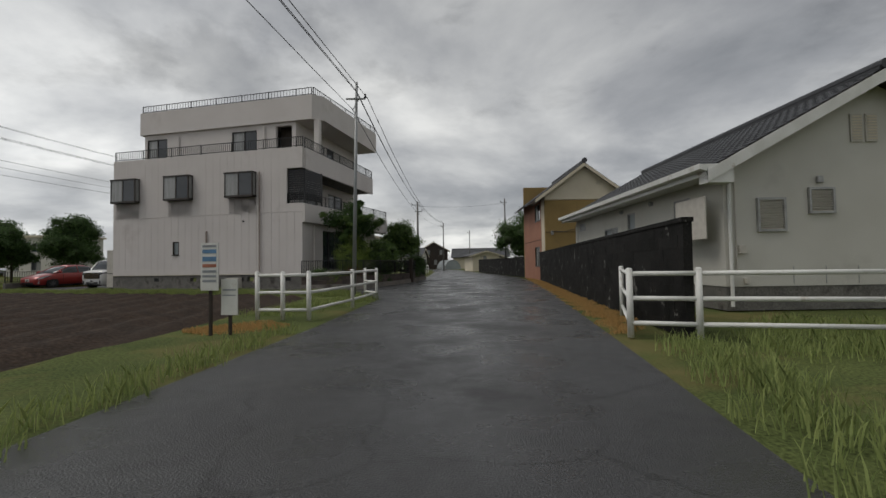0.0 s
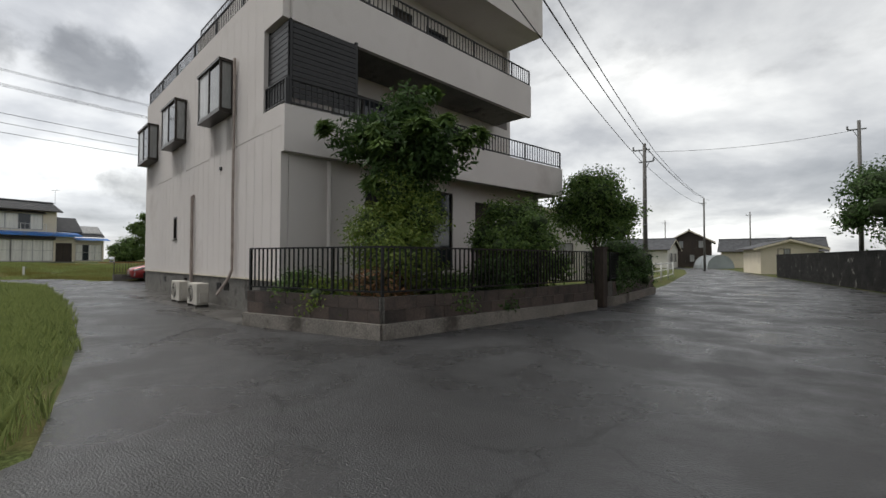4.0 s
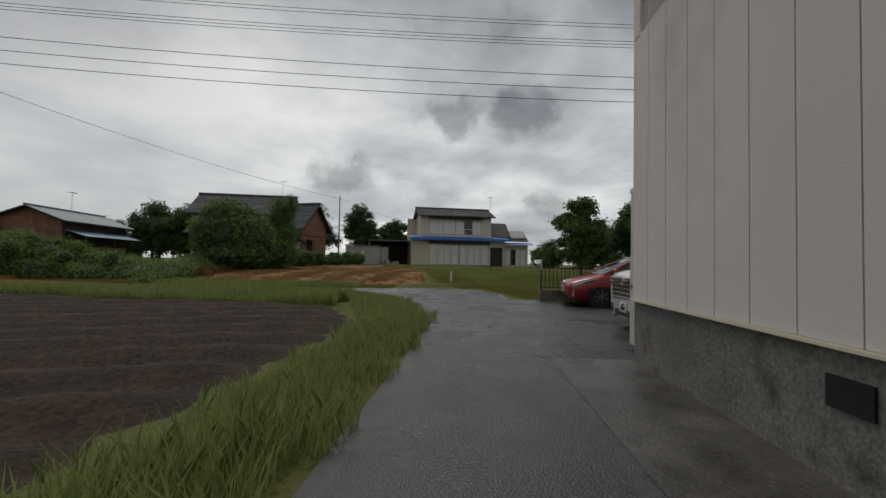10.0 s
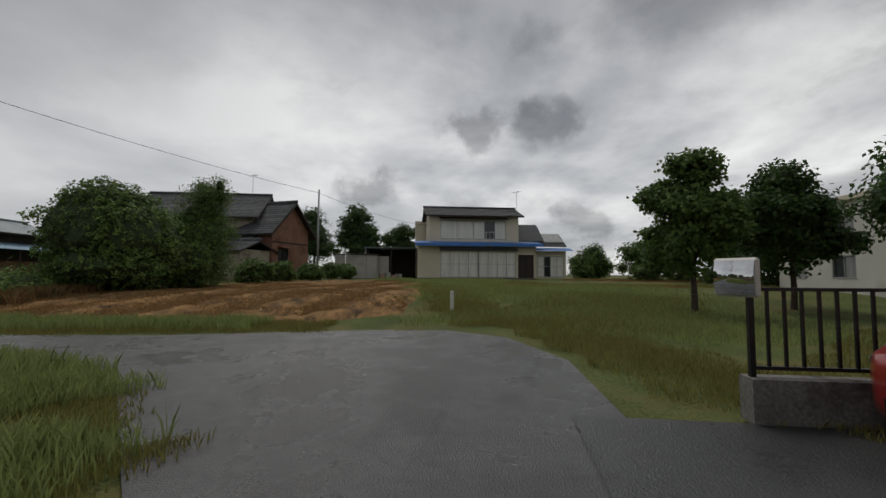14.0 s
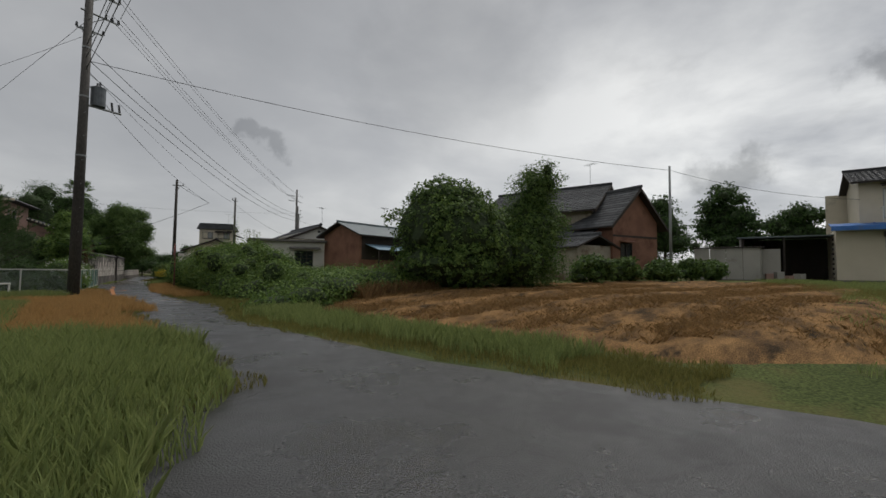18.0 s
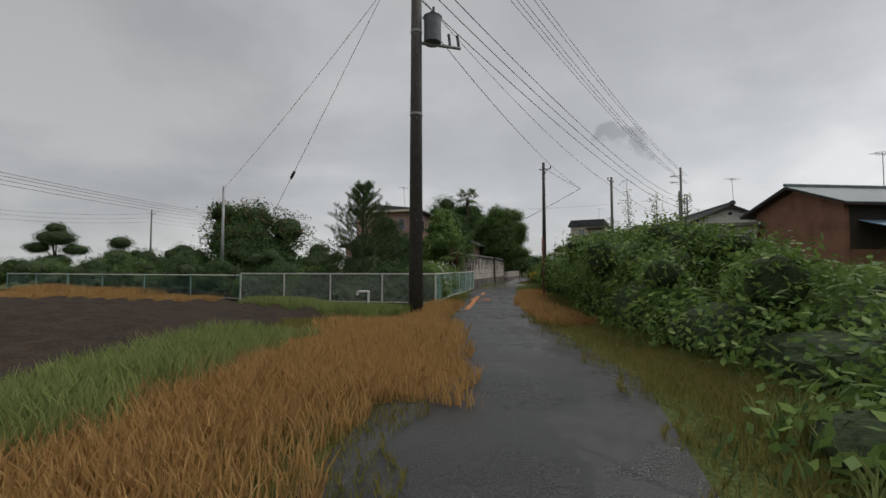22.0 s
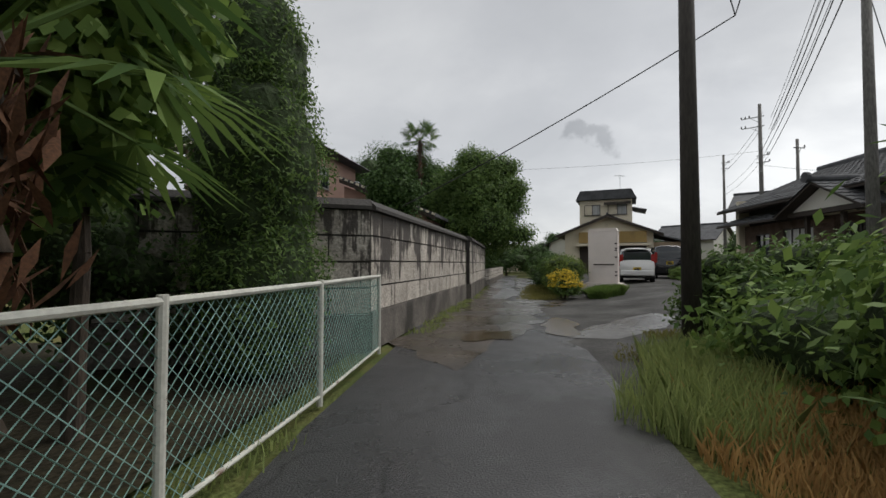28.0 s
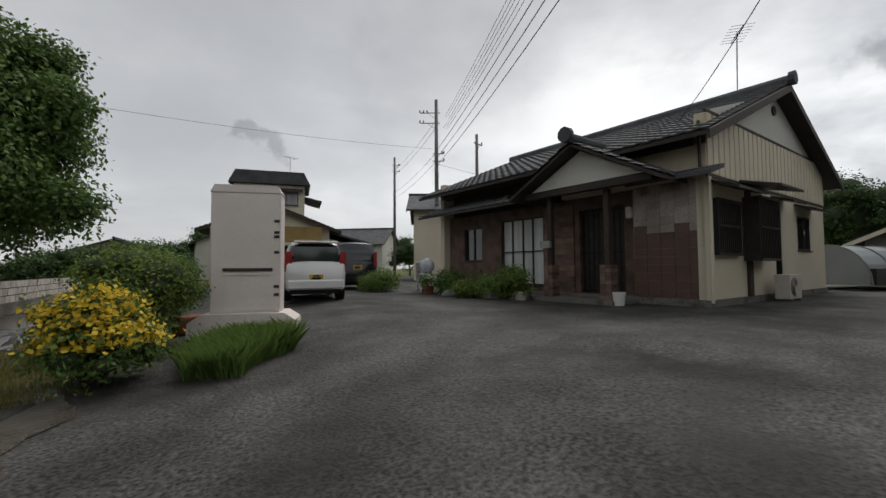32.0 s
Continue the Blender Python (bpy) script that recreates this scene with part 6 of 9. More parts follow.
for i, (x, y, h, r, mm) in enumerate(((-43.9, -20.0, 1.5, 0.85, LEAF_BRIGHT), (-44.4, -21.4, 1.5, 0.9, LEAF_MID), (-44.9, -23.4, 1.7, 1.0, LEAF_DARK), (-46.0, -26.0, 1.6, 1.1, LEAF_MID), (-47.6, -29.5, 1.8, 1.2, LEAF_DARK))):
    shrub("yard_shrub", "leafy green shrub along the edge of the yard", (x, y), round_crown(h, r, 0.0, 6, 150 + i), 3400, 0.075, 0.045, mm)
for i, (x, y, h, r) in enumerate(((-41.6, -9.8, 1.25, 0.75), (-42.8, -9.3, 1.3, 0.9), (-44.2, -8.6, 1.2, 1.0), (-43.3, -7.6, 1.4, 1.1), (-42.4, -6.6, 1.5, 1.1))):
    shrub("wayside_shrub", "rounded dark shrub among tall weeds by the pole", (x, y), round_crown(h, r, 0.0, 6, 160 + i), 1900, 0.13, 0.05, LEAF_MID)

# grass along the lanes
grass("lane_grass", "green grass along the edge of the ploughed field", [(-27.5, 22.1, -22.5, 22.5, 0.7), (-22.5, 22.5, -12, 19.95, 0.55), (-12, 19.95, -7.5, 18.55, 0.5), (-7.5, 18.55, -3.4, 16.9, 0.5), (-30.4, 18.4, -28.2, 21.6, 0.8)], 22000, 0.26, GRASS_GREEN)
grass("field_grass", "tall green grass at the ploughed field's end", [(-29.8, 19, -30.6, 16, 1.0), (-32.4, 3.6, -27.6, -1.0, 0.6), (-27.6, 21.2, -28.7, 14.5, 1.9), (-28.6, 14.5, -30.2, 6.5, 0.9)], 60000, 0.36, GRASS_GREEN)
grass("dry_verge", "orange dried grass beside the lane", [(-32.3, 10.5, -32.9, 5.0, 0.8), (-32.9, 5.0, -34.0, 0.6, 0.45), (-31.6, 2.4, -28.6, -0.7, 0.35), (-35.9, 6.0, -36.8, 0.6, 0.45), (-36.8, 0.6, -38.6, -5.4, 0.5), (-38.9, -6.0, -40.2, -8.4, 0.6), (-19, -5.0, -25.5, -2.0, 0.8), (-10, -8.0, -19, -4.4, 1.0), (-30.5, 15.0, -31.9, 5.0, 1.0)], 62000, 0.26, GRASS_DRY)
grass("wall_verge", "brown straw strip at the foot of the dark wall", [(3.55, 9.0, 4.7, 17.0, 0.4), (4.7, 17.0, 6.6, 31.0, 0.38), (-4.6, 8.2, -3.2, 9.0, 0.7), (3.0, 7.2, 3.6, 9.2, 0.3)], 14000, 0.06, GRASS_DRY)
grass("ditch_grass", "green grass in the ditch behind the guard rails", [(-4.2, 10.4, -2.6, 15.0, 0.7), (4.2, 6.0, 12, 4.0, 0.9), (5.5, 7.4, 12, 6.0, 0.9), (2.4, 2.0, 3.6, 6.4, 0.5), (3.6, 2.0, 10, 2.5, 1.5), (-3.2, 0, -2.9, 8.0, 0.3)], 9000, 0.25, GRASS_GREEN)
grass("meadow_grass", "short green grass before the old houses", [(-38, 27.5, -60, 30, 3.2), (-31, 30.5, -50, 36, 3.4), (-34.8, 24.5, -36.5, 31, 1.0), (-50, 26, -62, 24, 1.6)], 36000, 0.17, GRASS_GREEN)
grass("pale_meadow_grass", "patches of yellowed grass in the meadow", [(-36, 26.2, -46, 27.5, 1.2), (-46, 32, -54, 33, 1.2), (-34.2, 17, -34.4, 23, 0.5), (-28.0, 27.25, -34.0, 27.3, 0.25), (-36.4, 25.6, -42, 27.6, 0.5), (-60, 40, -56, 52, 2.2), (-48, 36, -46, 48, 2.0), (-40, 29, -52, 30, 1.0)], 24000, 0.14, GRASS_PALE)
grass("straw", "loose brown straw lying on the cut field", [(-35.8, 18, -49, 18.5, 4.0), (-36.5, 22.5, -46, 22.5, 2.2), (-36, 15, -43, 12, 1.2), (-46, 22.5, -53, 24.5, 1.6), (-58, 38, -53, 50, 1.4), (-50, 31, -46, 40, 0.8)], 75000, 0.13, leaf_mat("loose_straw", (0.42, 0.27, 0.12), (0.20, 0.125, 0.055), 0.8), 0.007, 1.7)
grass("green_edge", "green weeds between the lane and the cut field", [(-34.3, 21.5, -34.6, 14.2, 0.7), (-34.6, 14.2, -36.0, 11.6, 0.8), (-36.5, 12.5, -41, 10.6, 0.7)], 13000, 0.28, GRASS_GREEN)
grass("verge_grass", "short mixed grass along the lane verges", [(-34.1, 23, -34.2, 14, 0.9), (-34.2, 14, -37.6, 6.0, 0.8), (-36.2, 6.0, -38.8, -4.5, 0.8), (-38.8, -5.0, -40.8, -10.2, 0.7), (-30.0, 19.5, -31.7, 10, 1.0), (-31.7, 10, -32.9, 3.4, 0.9), (-32.9, 3.4, -35.0, -4.4, 0.6), (-34, 26.8, -46, 26.2, 1.0), (-46, 26.2, -56, 24, 1.6), (-26, 28.5, -31, 36, 2.0), (-33, 28.5, -40, 33, 2.6), (-42.2, -18.0, -46.0, -27.0, 0.7), (-41.0, -10.6, -46, -9.6, 0.5), (-35.4, 12.5, -36.6, 4.0, 1.0), (-28.6, 13.5, -30.6, 4.0, 0.9), (-29.9, 19.4, -27.8, 22.4, 0.45), (-27.4, 22.8, -22.4, 22.65, 0.3), (-27.5, 28.4, -34.5, 27.8, 1.0)], 185000, 0.11, GRASS_PALE, 0.005)
grass("dead_vines", "dry brown reeds at the foot of the vine bank", [(-37.6, 13.2, -40.2, 13.3, 0.5), (-40.2, 13.3, -43.6, 13.3, 0.7)], 2600, 0.5, leaf_mat("dead_reed", (0.36, 0.23, 0.11), (0.16, 0.10, 0.05), 0.8), 0.008, 0.9)
grass("dry_patch", "tall tawny grass at the far end of the field", [(-14.5, -8.6, -22.0, -4.6, 1.0)], 8000, 0.5, GRASS_DRY)
grass("pillar_grass", "fine bright green grass tuft before the gate pillar", [(-43.75, -17.25, -44.75, -18.25, 0.42)], 9000, 0.36, LEAF_VINE, 0.007, 0.9)
grass("wall_foot_weeds", "green weeds at the foot of the lane wall", [(-37.5, -12.0, -40.0, -19.0, 0.22), (-40.0, -19.0, -42.6, -26.5, 0.25), (-35.15, -4.2, -36.15, -8.4, 0.12)], 1500, 0.12, GRASS_GREEN)
grass("yard_weeds", "tall green weeds between the lane and the yard", [(-41.6, -10.2, -44.5, -8.6, 0.8), (-43.6, -9.6, -49, -8.8, 0.9), (-38.8, -7.2, -41.0, -9.6, 0.6)], 13000, 0.42, GRASS_GREEN)

# ---- poles and cables ----
M_INS = mat("glazed_insulator", (0.08, 0.08, 0.085), 0.25, fine_amt=0.05, bump=0)
M_TRANS = mat("grey_tank", (0.13, 0.145, 0.16), 0.45, fine_amt=0.1)


def utility_pole(at, h, r, label, material=None, arms=(), bolts=True, trans=None, lean=(0, 0)):
    """A tapered pole; arms are (height, heading, reach, insulators), the transformer (height, heading)."""
    x, y = at
    p = thing("utility_pole", label, "utility pole", (x, y, ground_z(x, y)))
    part("shaft", tb((0, 0, 0), (lean[0], lean[1], h), r, r * 0.62, n=18), material or M_POLE, p, smooth=True)
    if bolts:
        for i in range(int((h - 2.2) / 0.45)):
            z = 2.0 + i * 0.45
            s = 1 if i % 2 else -1
            part("step_bolt", tb((0, s * r * 0.6, z), (0, s * (r + 0.12), z), 0.009, n=5), M_STEELP, p)
        for z in (h * 0.42, h * 0.6, h * 0.75):
            part("band", tb((0, 0, z), (0, 0, z + 0.06), r * (1 - 0.38 * z / h) + 0.012, n=18), M_STEELP, p)
    for z, head, reach, count in arms:
        c, s = -math.sin(radians(head)), math.cos(radians(head))
        arm = part("cross_arm", tb((-c * 0.25, -s * 0.25, z), (c * reach, s * reach, z), 0.035, n=6), M_STEELP, p)
        part("brace", tb((0, 0, z - 0.45), (c * reach * 0.5, s * reach * 0.5, z - 0.03), 0.016, n=5), M_STEELP, arm)
        for i in range(count):
            d = reach * (1 - 0.22 * i)
            bm = bmesh.new()
            for k in range(3):
                tube(bm, (c * d, s * d, z + 0.04 + k * 0.055), (c * d, s * d, z + 0.075 + k * 0.055), 0.06 - 0.01 * k, 0.035, n=9)
            part("insulator", bm, M_INS, arm)
    if trans:
        z, head = trans
        c, s = -math.sin(radians(head)), math.cos(radians(head))
        t = part("transformer", tb((c * 0.45, s * 0.45, z), (c * 0.45, s * 0.45, z + 0.72), 0.24, n=18), M_TRANS, p)
        part("lid", tb((c * 0.45, s * 0.45, z + 0.72), (c * 0.45, s * 0.45, z + 0.8), 0.26, 0.1, n=18), M_TRANS, t)
        for a in (-0.1, 0.1):
            part("bushing", tb((c * 0.45 + s * a, s * 0.45 - c * a, z + 0.74), (c * 0.45 + s * a, s * 0.45 - c * a, z + 0.95), 0.035, n=8), M_INS, t)
        part("bracket", tb((-c * 0.1, -s * 0.1, z - 0.04), (c * 1.25, s * 1.25, z - 0.04), 0.045, n=6), M_STEELP, p)
        for d in (0.95, 1.2):
            part("cutout", tb((c * d, s * d, z), (c * d + 0.04, s * d, z + 0.32), 0.04, n=8), M_INS, p)
    return p


WEST = 100
utility_pole((-32.9, 2.95), 12.6, 0.19, "tall dark concrete utility pole with transformer and cross arms", mat("dark_concrete_pole", (0.095, 0.086, 0.078), 0.8, (0.06, 0.055, 0.05), 1.5, 40, 0.25, stretch=(1, 1, 0.25)), [(11.75, WEST, 1.0, 2), (10.9, WEST, 1.0, 3), (10.2, WEST, 0.5, 1), (10.15, WEST + 180, 0.35, 1)], trans=(7.35, WEST))
utility_pole((-40.8, -9.7), 7.3, 0.125, "dark weathered service pole beside the lane", M_POLED, [(6.9, 60, 0.4, 1)], bolts=False)
utility_pole((-45.6, -11.0), 6.5, 0.11, "slim grey service pole among weeds", M_POLE, [(6.25, -60, 0.35, 1)], bolts=False)
utility_pole((-64.1, -30.8), 12.2, 0.17, "tall grey utility pole by the yard with bracket arms", M_POLE, [(11.3, 218, 1.1, 3), (10.6, 218, 1.1, 2), (8.5, 38, 0.5, 2), (8.0, 38, 0.5, 1)])
utility_pole((-72, -42.5), 11.8, 0.16, "distant utility pole behind the yard", M_POLE, [(11.0, 60, 0.5, 2), (10.4, 60, 0.5, 1)], bolts=False)
utility_pole((-56, 18.75), 6.6, 0.09, "thin grey wooden pole by the brick house", M_STEELP, [], bolts=False)
utility_pole((-3.3, 16.6), 8.3, 0.08, "slim galvanised street pole at the corner", M_STEELP, [(7.6, -90, 0.5, 1)], bolts=False, lean=(0.15, 0.1))
utility_pole((6.5, 43.0), 7.6, 0.1, "slim utility pole behind the grey wall", M_POLE, [(7.2, 90, 0.4, 1)], bolts=False)
utility_pole((-2.05, 39.5), 6.9, 0.12, "grey utility pole at the road's edge", M_POLE, [(6.6, 90, 0.5, 1), (6.0, -90, 0.4, 1)])
utility_pole((-27.3, 52), 12.4, 0.18, "tall utility pole beyond the parking place", M_POLE, [(11.75, WEST, 1.0, 2), (10.9, WEST, 1.0, 3)])
utility_pole((-24.4, -6.3), 5.0, 0.08, "short grey post in the garden", M_STEELP, [], bolts=False)
for x, y, h in ((0.5, 72, 8), (6.5, 96, 8.5), (-6, 112, 9), (14, -38, 8.5), (-2, -42, 8.5), (-10, -46, 8), (-61, 34.5 - 60, 8)):
    utility_pole((x, y), h, 0.12, "distant grey utility pole against the sky", M_POLE, [(h - 0.5, 90, 0.5, 1)], bolts=False)


def cable(p, q, sag, r=0.011, label="black overhead cable between poles"):
    p, q = Vector(p), Vector(q)
    bm = bmesh.new()
    n = 16
    side = (q - p).cross(Vector((0, 0, 1))).normalized()
    up = side.cross((q - p).normalized())
    rings = []
    for i in range(n + 1):
        c = p.lerp(q, i / n) - Vector((0, 0, sag * 4 * (i / n) * (1 - i / n)))
        rings.append([bm.verts.new(c + side * (r * a) + up * (r * b)) for a, b in ((1, 0), (0, 1), (-1, 0), (0, -1))])
    for a, b in zip(rings, rings[1:]):
        for i in range(4):
            bm.faces.new((a[i], a[(i + 1) % 4], b[(i + 1) % 4], b[i]))
    bm.faces.new(rings[0])
    bm.faces.new(rings[-1][::-1])
    return solo("overhead_cable", bm, M_WIRE, label, "cable", group="overhead cables")


P1, P4, P0 = (-32.9, 2.95), (-64.1, -30.8), (-27.3, 52)
for dx, z in ((-1.0, 11.95), (-0.75, 11.95), (-1.0, 11.1), (-0.75, 11.1), (-0.5, 11.1)):
    cable((P1[0] + dx, P1[1], z), (P0[0] + dx, P0[1], z), 0.7)
    cable((P1[0] + dx, P1[1], z), (P4[0] + dx * 0.8, P4[1] + 0.3, z - 0.4), 0.9)
for z in (9.6, 9.1, 8.6):
    cable((P1[0], P1[1], z), (P0[0], P0[1], z - 0.2), 0.8, 0.013)
    cable((P1[0], P1[1], z), (P4[0], P4[1], z - 0.5), 1.1, 0.016)
J = (-44.2, -12.4, 6.4)
cable((P1[0], P1[1], 8.2), J, 0.5, 0.012)
cable((-40.8, -9.7, 7.05), J, 0.05, 0.012, "short black cable tail from the service pole")
cable(J, (-37.6, -17.2, 2.85), 0.12, 0.014, "black service cable towards the walled house")
cable((-45.6, -11.0, 6.35), (P1[0], P1[1], 8.7), 0.5, 0.009)
cable((-45.6, -11.0, 6.35), (-52.8, -14.6, 4.4), 0.3, 0.009, "service cable from the slim pole to the house")
cable((P1[0], P1[1], 9.0), (-56, 18.75, 7.1), 0.5, 0.012, "single service cable across the cut field")
cable((-56, 18.75, 7.1), (-63.2, 27.4, 5.6), 0.35, 0.01, "service cable to the old house")
cable((P1[0], P1[1], 10.6), (-25.6, -4.3, 0.1), 0.05, 0.009, "steel guy wire of the tall pole")
cable((P1[0], P1[1], 10.0), (-24.4, -6.3, 4.9), 0.2, 0.008)
part("guy_insulator", tb((-28.78, -1.15, 4.62), (-28.63, -1.29, 4.41), 0.05, n=8), M_INS, cable((-28.85, -1.07, 4.72), (-28.56, -1.36, 4.30), 0.0, 0.012, "insulator link in the steel guy wire"))
for dx, z in ((0, 8.0), (0.12, 7.8), (0.5, 7.6), (-0.1, 7.2)):
    cable((-10 + dx, -46, z + 0.3), (-3.2 + dx, 16.6, z), 0.7, 0.014)
    cable((-3.2 + dx, 16.6, z), (-2.05 + dx, 39.5, z - 1.2), 0.35, 0.014)
    cable((-2.05 + dx, 39.5, z - 1.2), (0.5 + dx, 72, z + 0.2), 0.4, 0.012)
cable((-2.05, 39.5, 6.5), (6.5, 43.0, 7.2), 0.25, 0.008)
for z in (11.2, 10.7, 9.0, 8.4):
    cable((P4[0], P4[1], z), (-72, -42.5, z - 0.3), 0.25, 0.013)
cable((P4[0], P4[1], 8.2), (-70, -22, 6.0), 0.3, 0.009)
cable((P4[0], P4[1], 9.2), (-41.2, -38.0, 8.4), 0.35, 0.008, "thin telephone cable towards the garden trees")
for z in (8.0, 7.5, 7.0):
    cable((14, -38, z), (-2, -42, z), 0.4, 0.01)
    cable((-2, -42, z), (-10, -46, z - 0.4), 0.3, 0.01)

# ---- chain-link fence round the garden ----
M_MESH = mat("galvanised_mesh", (0.36, 0.42, 0.40), 0.5, metal=0.4, fine_amt=0.1, bump=0)
M_MESHG = mat("pale_green_mesh", (0.22, 0.38, 0.34), 0.5, metal=0.2, fine_amt=0.1, bump=0)
M_RUSTP = mat("chipped_white_pipe", (0.62, 0.62, 0.56), 0.5, (0.5, 0.5, 0.45), 3, 40, 0.15, fine_amt=0.1, stain=(0.16, 0.07, 0.04), stain_scale=4, stain_at=(0.62, 0.72))


def mesh_panel(parent, p, q, h, material, pitch=0.075):
    p, q = Vector((*p, 0)), Vector((*q, 0))
    d = q - p
    a = math.degrees(math.atan2(d.y, d.x))
    fr = part("rail", tb((0, 0, h), (d.length, 0, h), 0.021, n=8), M_RUSTP, parent)
    fr.matrix_basis = pose(p.x, p.y, 0, 0, 0, a)
    lo = part("rail", tb((0, 0, 0.08), (d.length, 0, 0.08), 0.016, n=8), M_RUSTP, parent)
    lo.matrix_basis = pose(p.x, p.y, 0, 0, 0, a)
    bm = bmesh.new()
    zh, z0, r = h - 0.1, 0.09, 0.0028
    k = -zh
    while k < d.length:
        for s in (1, -1):
            x0, x1 = (k, k + zh) if s == 1 else (k + zh, k)
            t0, t1 = 0.0, 1.0
            dx = x1 - x0
            for lim, sign in ((0, 1), (d.length, -1)):
                t = (lim - x0) / dx
                if (dx > 0) == (sign > 0):
                    t0 = max(t0, t)
                else:
                    t1 = min(t1, t)
            if t1 - t0 > 0.02:
                tube(bm, (x0 + dx * t0, 0.004 * s, z0 + zh * t0), (x0 + dx * t1, 0.004 * s, z0 + zh * t1), r, n=3, cap=False)
        k += pitch
    mo = part("wire_mesh", bm, material, parent)
    mo.matrix_basis = pose(p.x, p.y, 0, 0, 0, a)


FENCE = [(-26.64, -2.29), (-28.4, -1.5), (-30.12, -0.77), (-31.9, -0.25), (-33.65, 0.25), (-34.15, -1.65), (-34.6, -3.4), (-35.2, -5.15), (-35.75, -6.8), (-36.25, -8.45), (-36.78, -10.45)]
cf = thing("chain_link_fence", "chain-link fence with chipped white pipe frame", "fence", (0, 0, 0))
for i, (p, q) in enumerate(zip(FENCE, FENCE[1:])):
    mesh_panel(cf, p, q, 1.02, M_MESH if i < 4 else M_MESHG)
for x, y in FENCE:
    part("post", tb((x, y, 0), (x, y, 1.05), 0.026, n=10), M_RUSTP, cf)
cf2 = thing("green_mesh_fence", "low green mesh fence along the far garden edge", "fence", (0, 0, 0))
F2 = [(-26.5, -2.6), (-24.2, -3.8), (-21.8, -5.0), (-19.4, -6.2), (-17, -7.6), (-14.4, -9.2), (-11.6, -11)]
for p, q in zip(F2, F2[1:]):
    mesh_panel(cf2, p, q, 0.95, M_MESHG, 0.12)
for x, y in F2:
    part("post", tb((x, y, 0), (x, y, 1.0), 0.024, n=8), M_MESHG, cf2)
tap = thing("white_pipe_tap", "bent white water pipe in front of the mesh fence", "water tap", (-31.5, 0.5, 0))
pipe(tap, [(0, 0, 0), (0, 0, 0.42), (-0.02, 0.03, 0.48), (0.3, 0.05, 0.48), (0.34, 0.05, 0.44), (0.34, 0.05, 0.36)], 0.035, M_PAINT, "pipe")
leaning = thing("leaning_stake", "bamboo stake leaning on the fence post", "stake", (-26.4, -2.0, 0))
part("stake", tb((0.15, 0.1, 0), (-0.15, -0.15, 1.25), 0.022, n=7), M_WOODD, leaning)

# ---- round hydrant sign ----
M_RED = mat("sign_red", (0.42, 0.035, 0.028), 0.4, (0.36, 0.03, 0.025), 2, 40, 0.03, fine_amt=0.08)
sg = thing("hydrant_sign", "round red sign with white lettering on a rusty red post", "road sign", (-38.37, -2.83, 0), 75)
part("post", tb((0, 0, 0), (0, 0, 2.45), 0.036, n=10), mat("rusty_red_paint", (0.16, 0.05, 0.035), 0.6, stain=(0.07, 0.03, 0.02), stain_scale=5), sg)
disc = part("disc", tb((0, -0.04, 2.16), (0, -0.052, 2.16), 0.345, n=40), M_RED, sg)
part("rim", tb((0, -0.036, 2.16), (0, -0.04, 2.16), 0.357, n=40), M_PAINT, sg)


def lettering(text, parent, size, m, material, name="lettering"):
    cu = bpy.data.curves.new(name, "FONT")
    cu.body, cu.size, cu.align_x, cu.align_y, cu.extrude = text, size, "CENTER", "CENTER", 0.001
    cu.materials.append(material)
    ob = new(name, cu)
    ob.parent = parent
    ob.matrix_basis = m
    return ob


lettering("\u6d88\u706b\u6813", disc, 0.225, pose(0, -0.056, 2.13, 90, 0, 0), M_PAINT)
lettering("FIRE HYDRANT", disc, 0.07, pose(0, -0.056, 2.33, 90, 0, 0), M_PAINT)

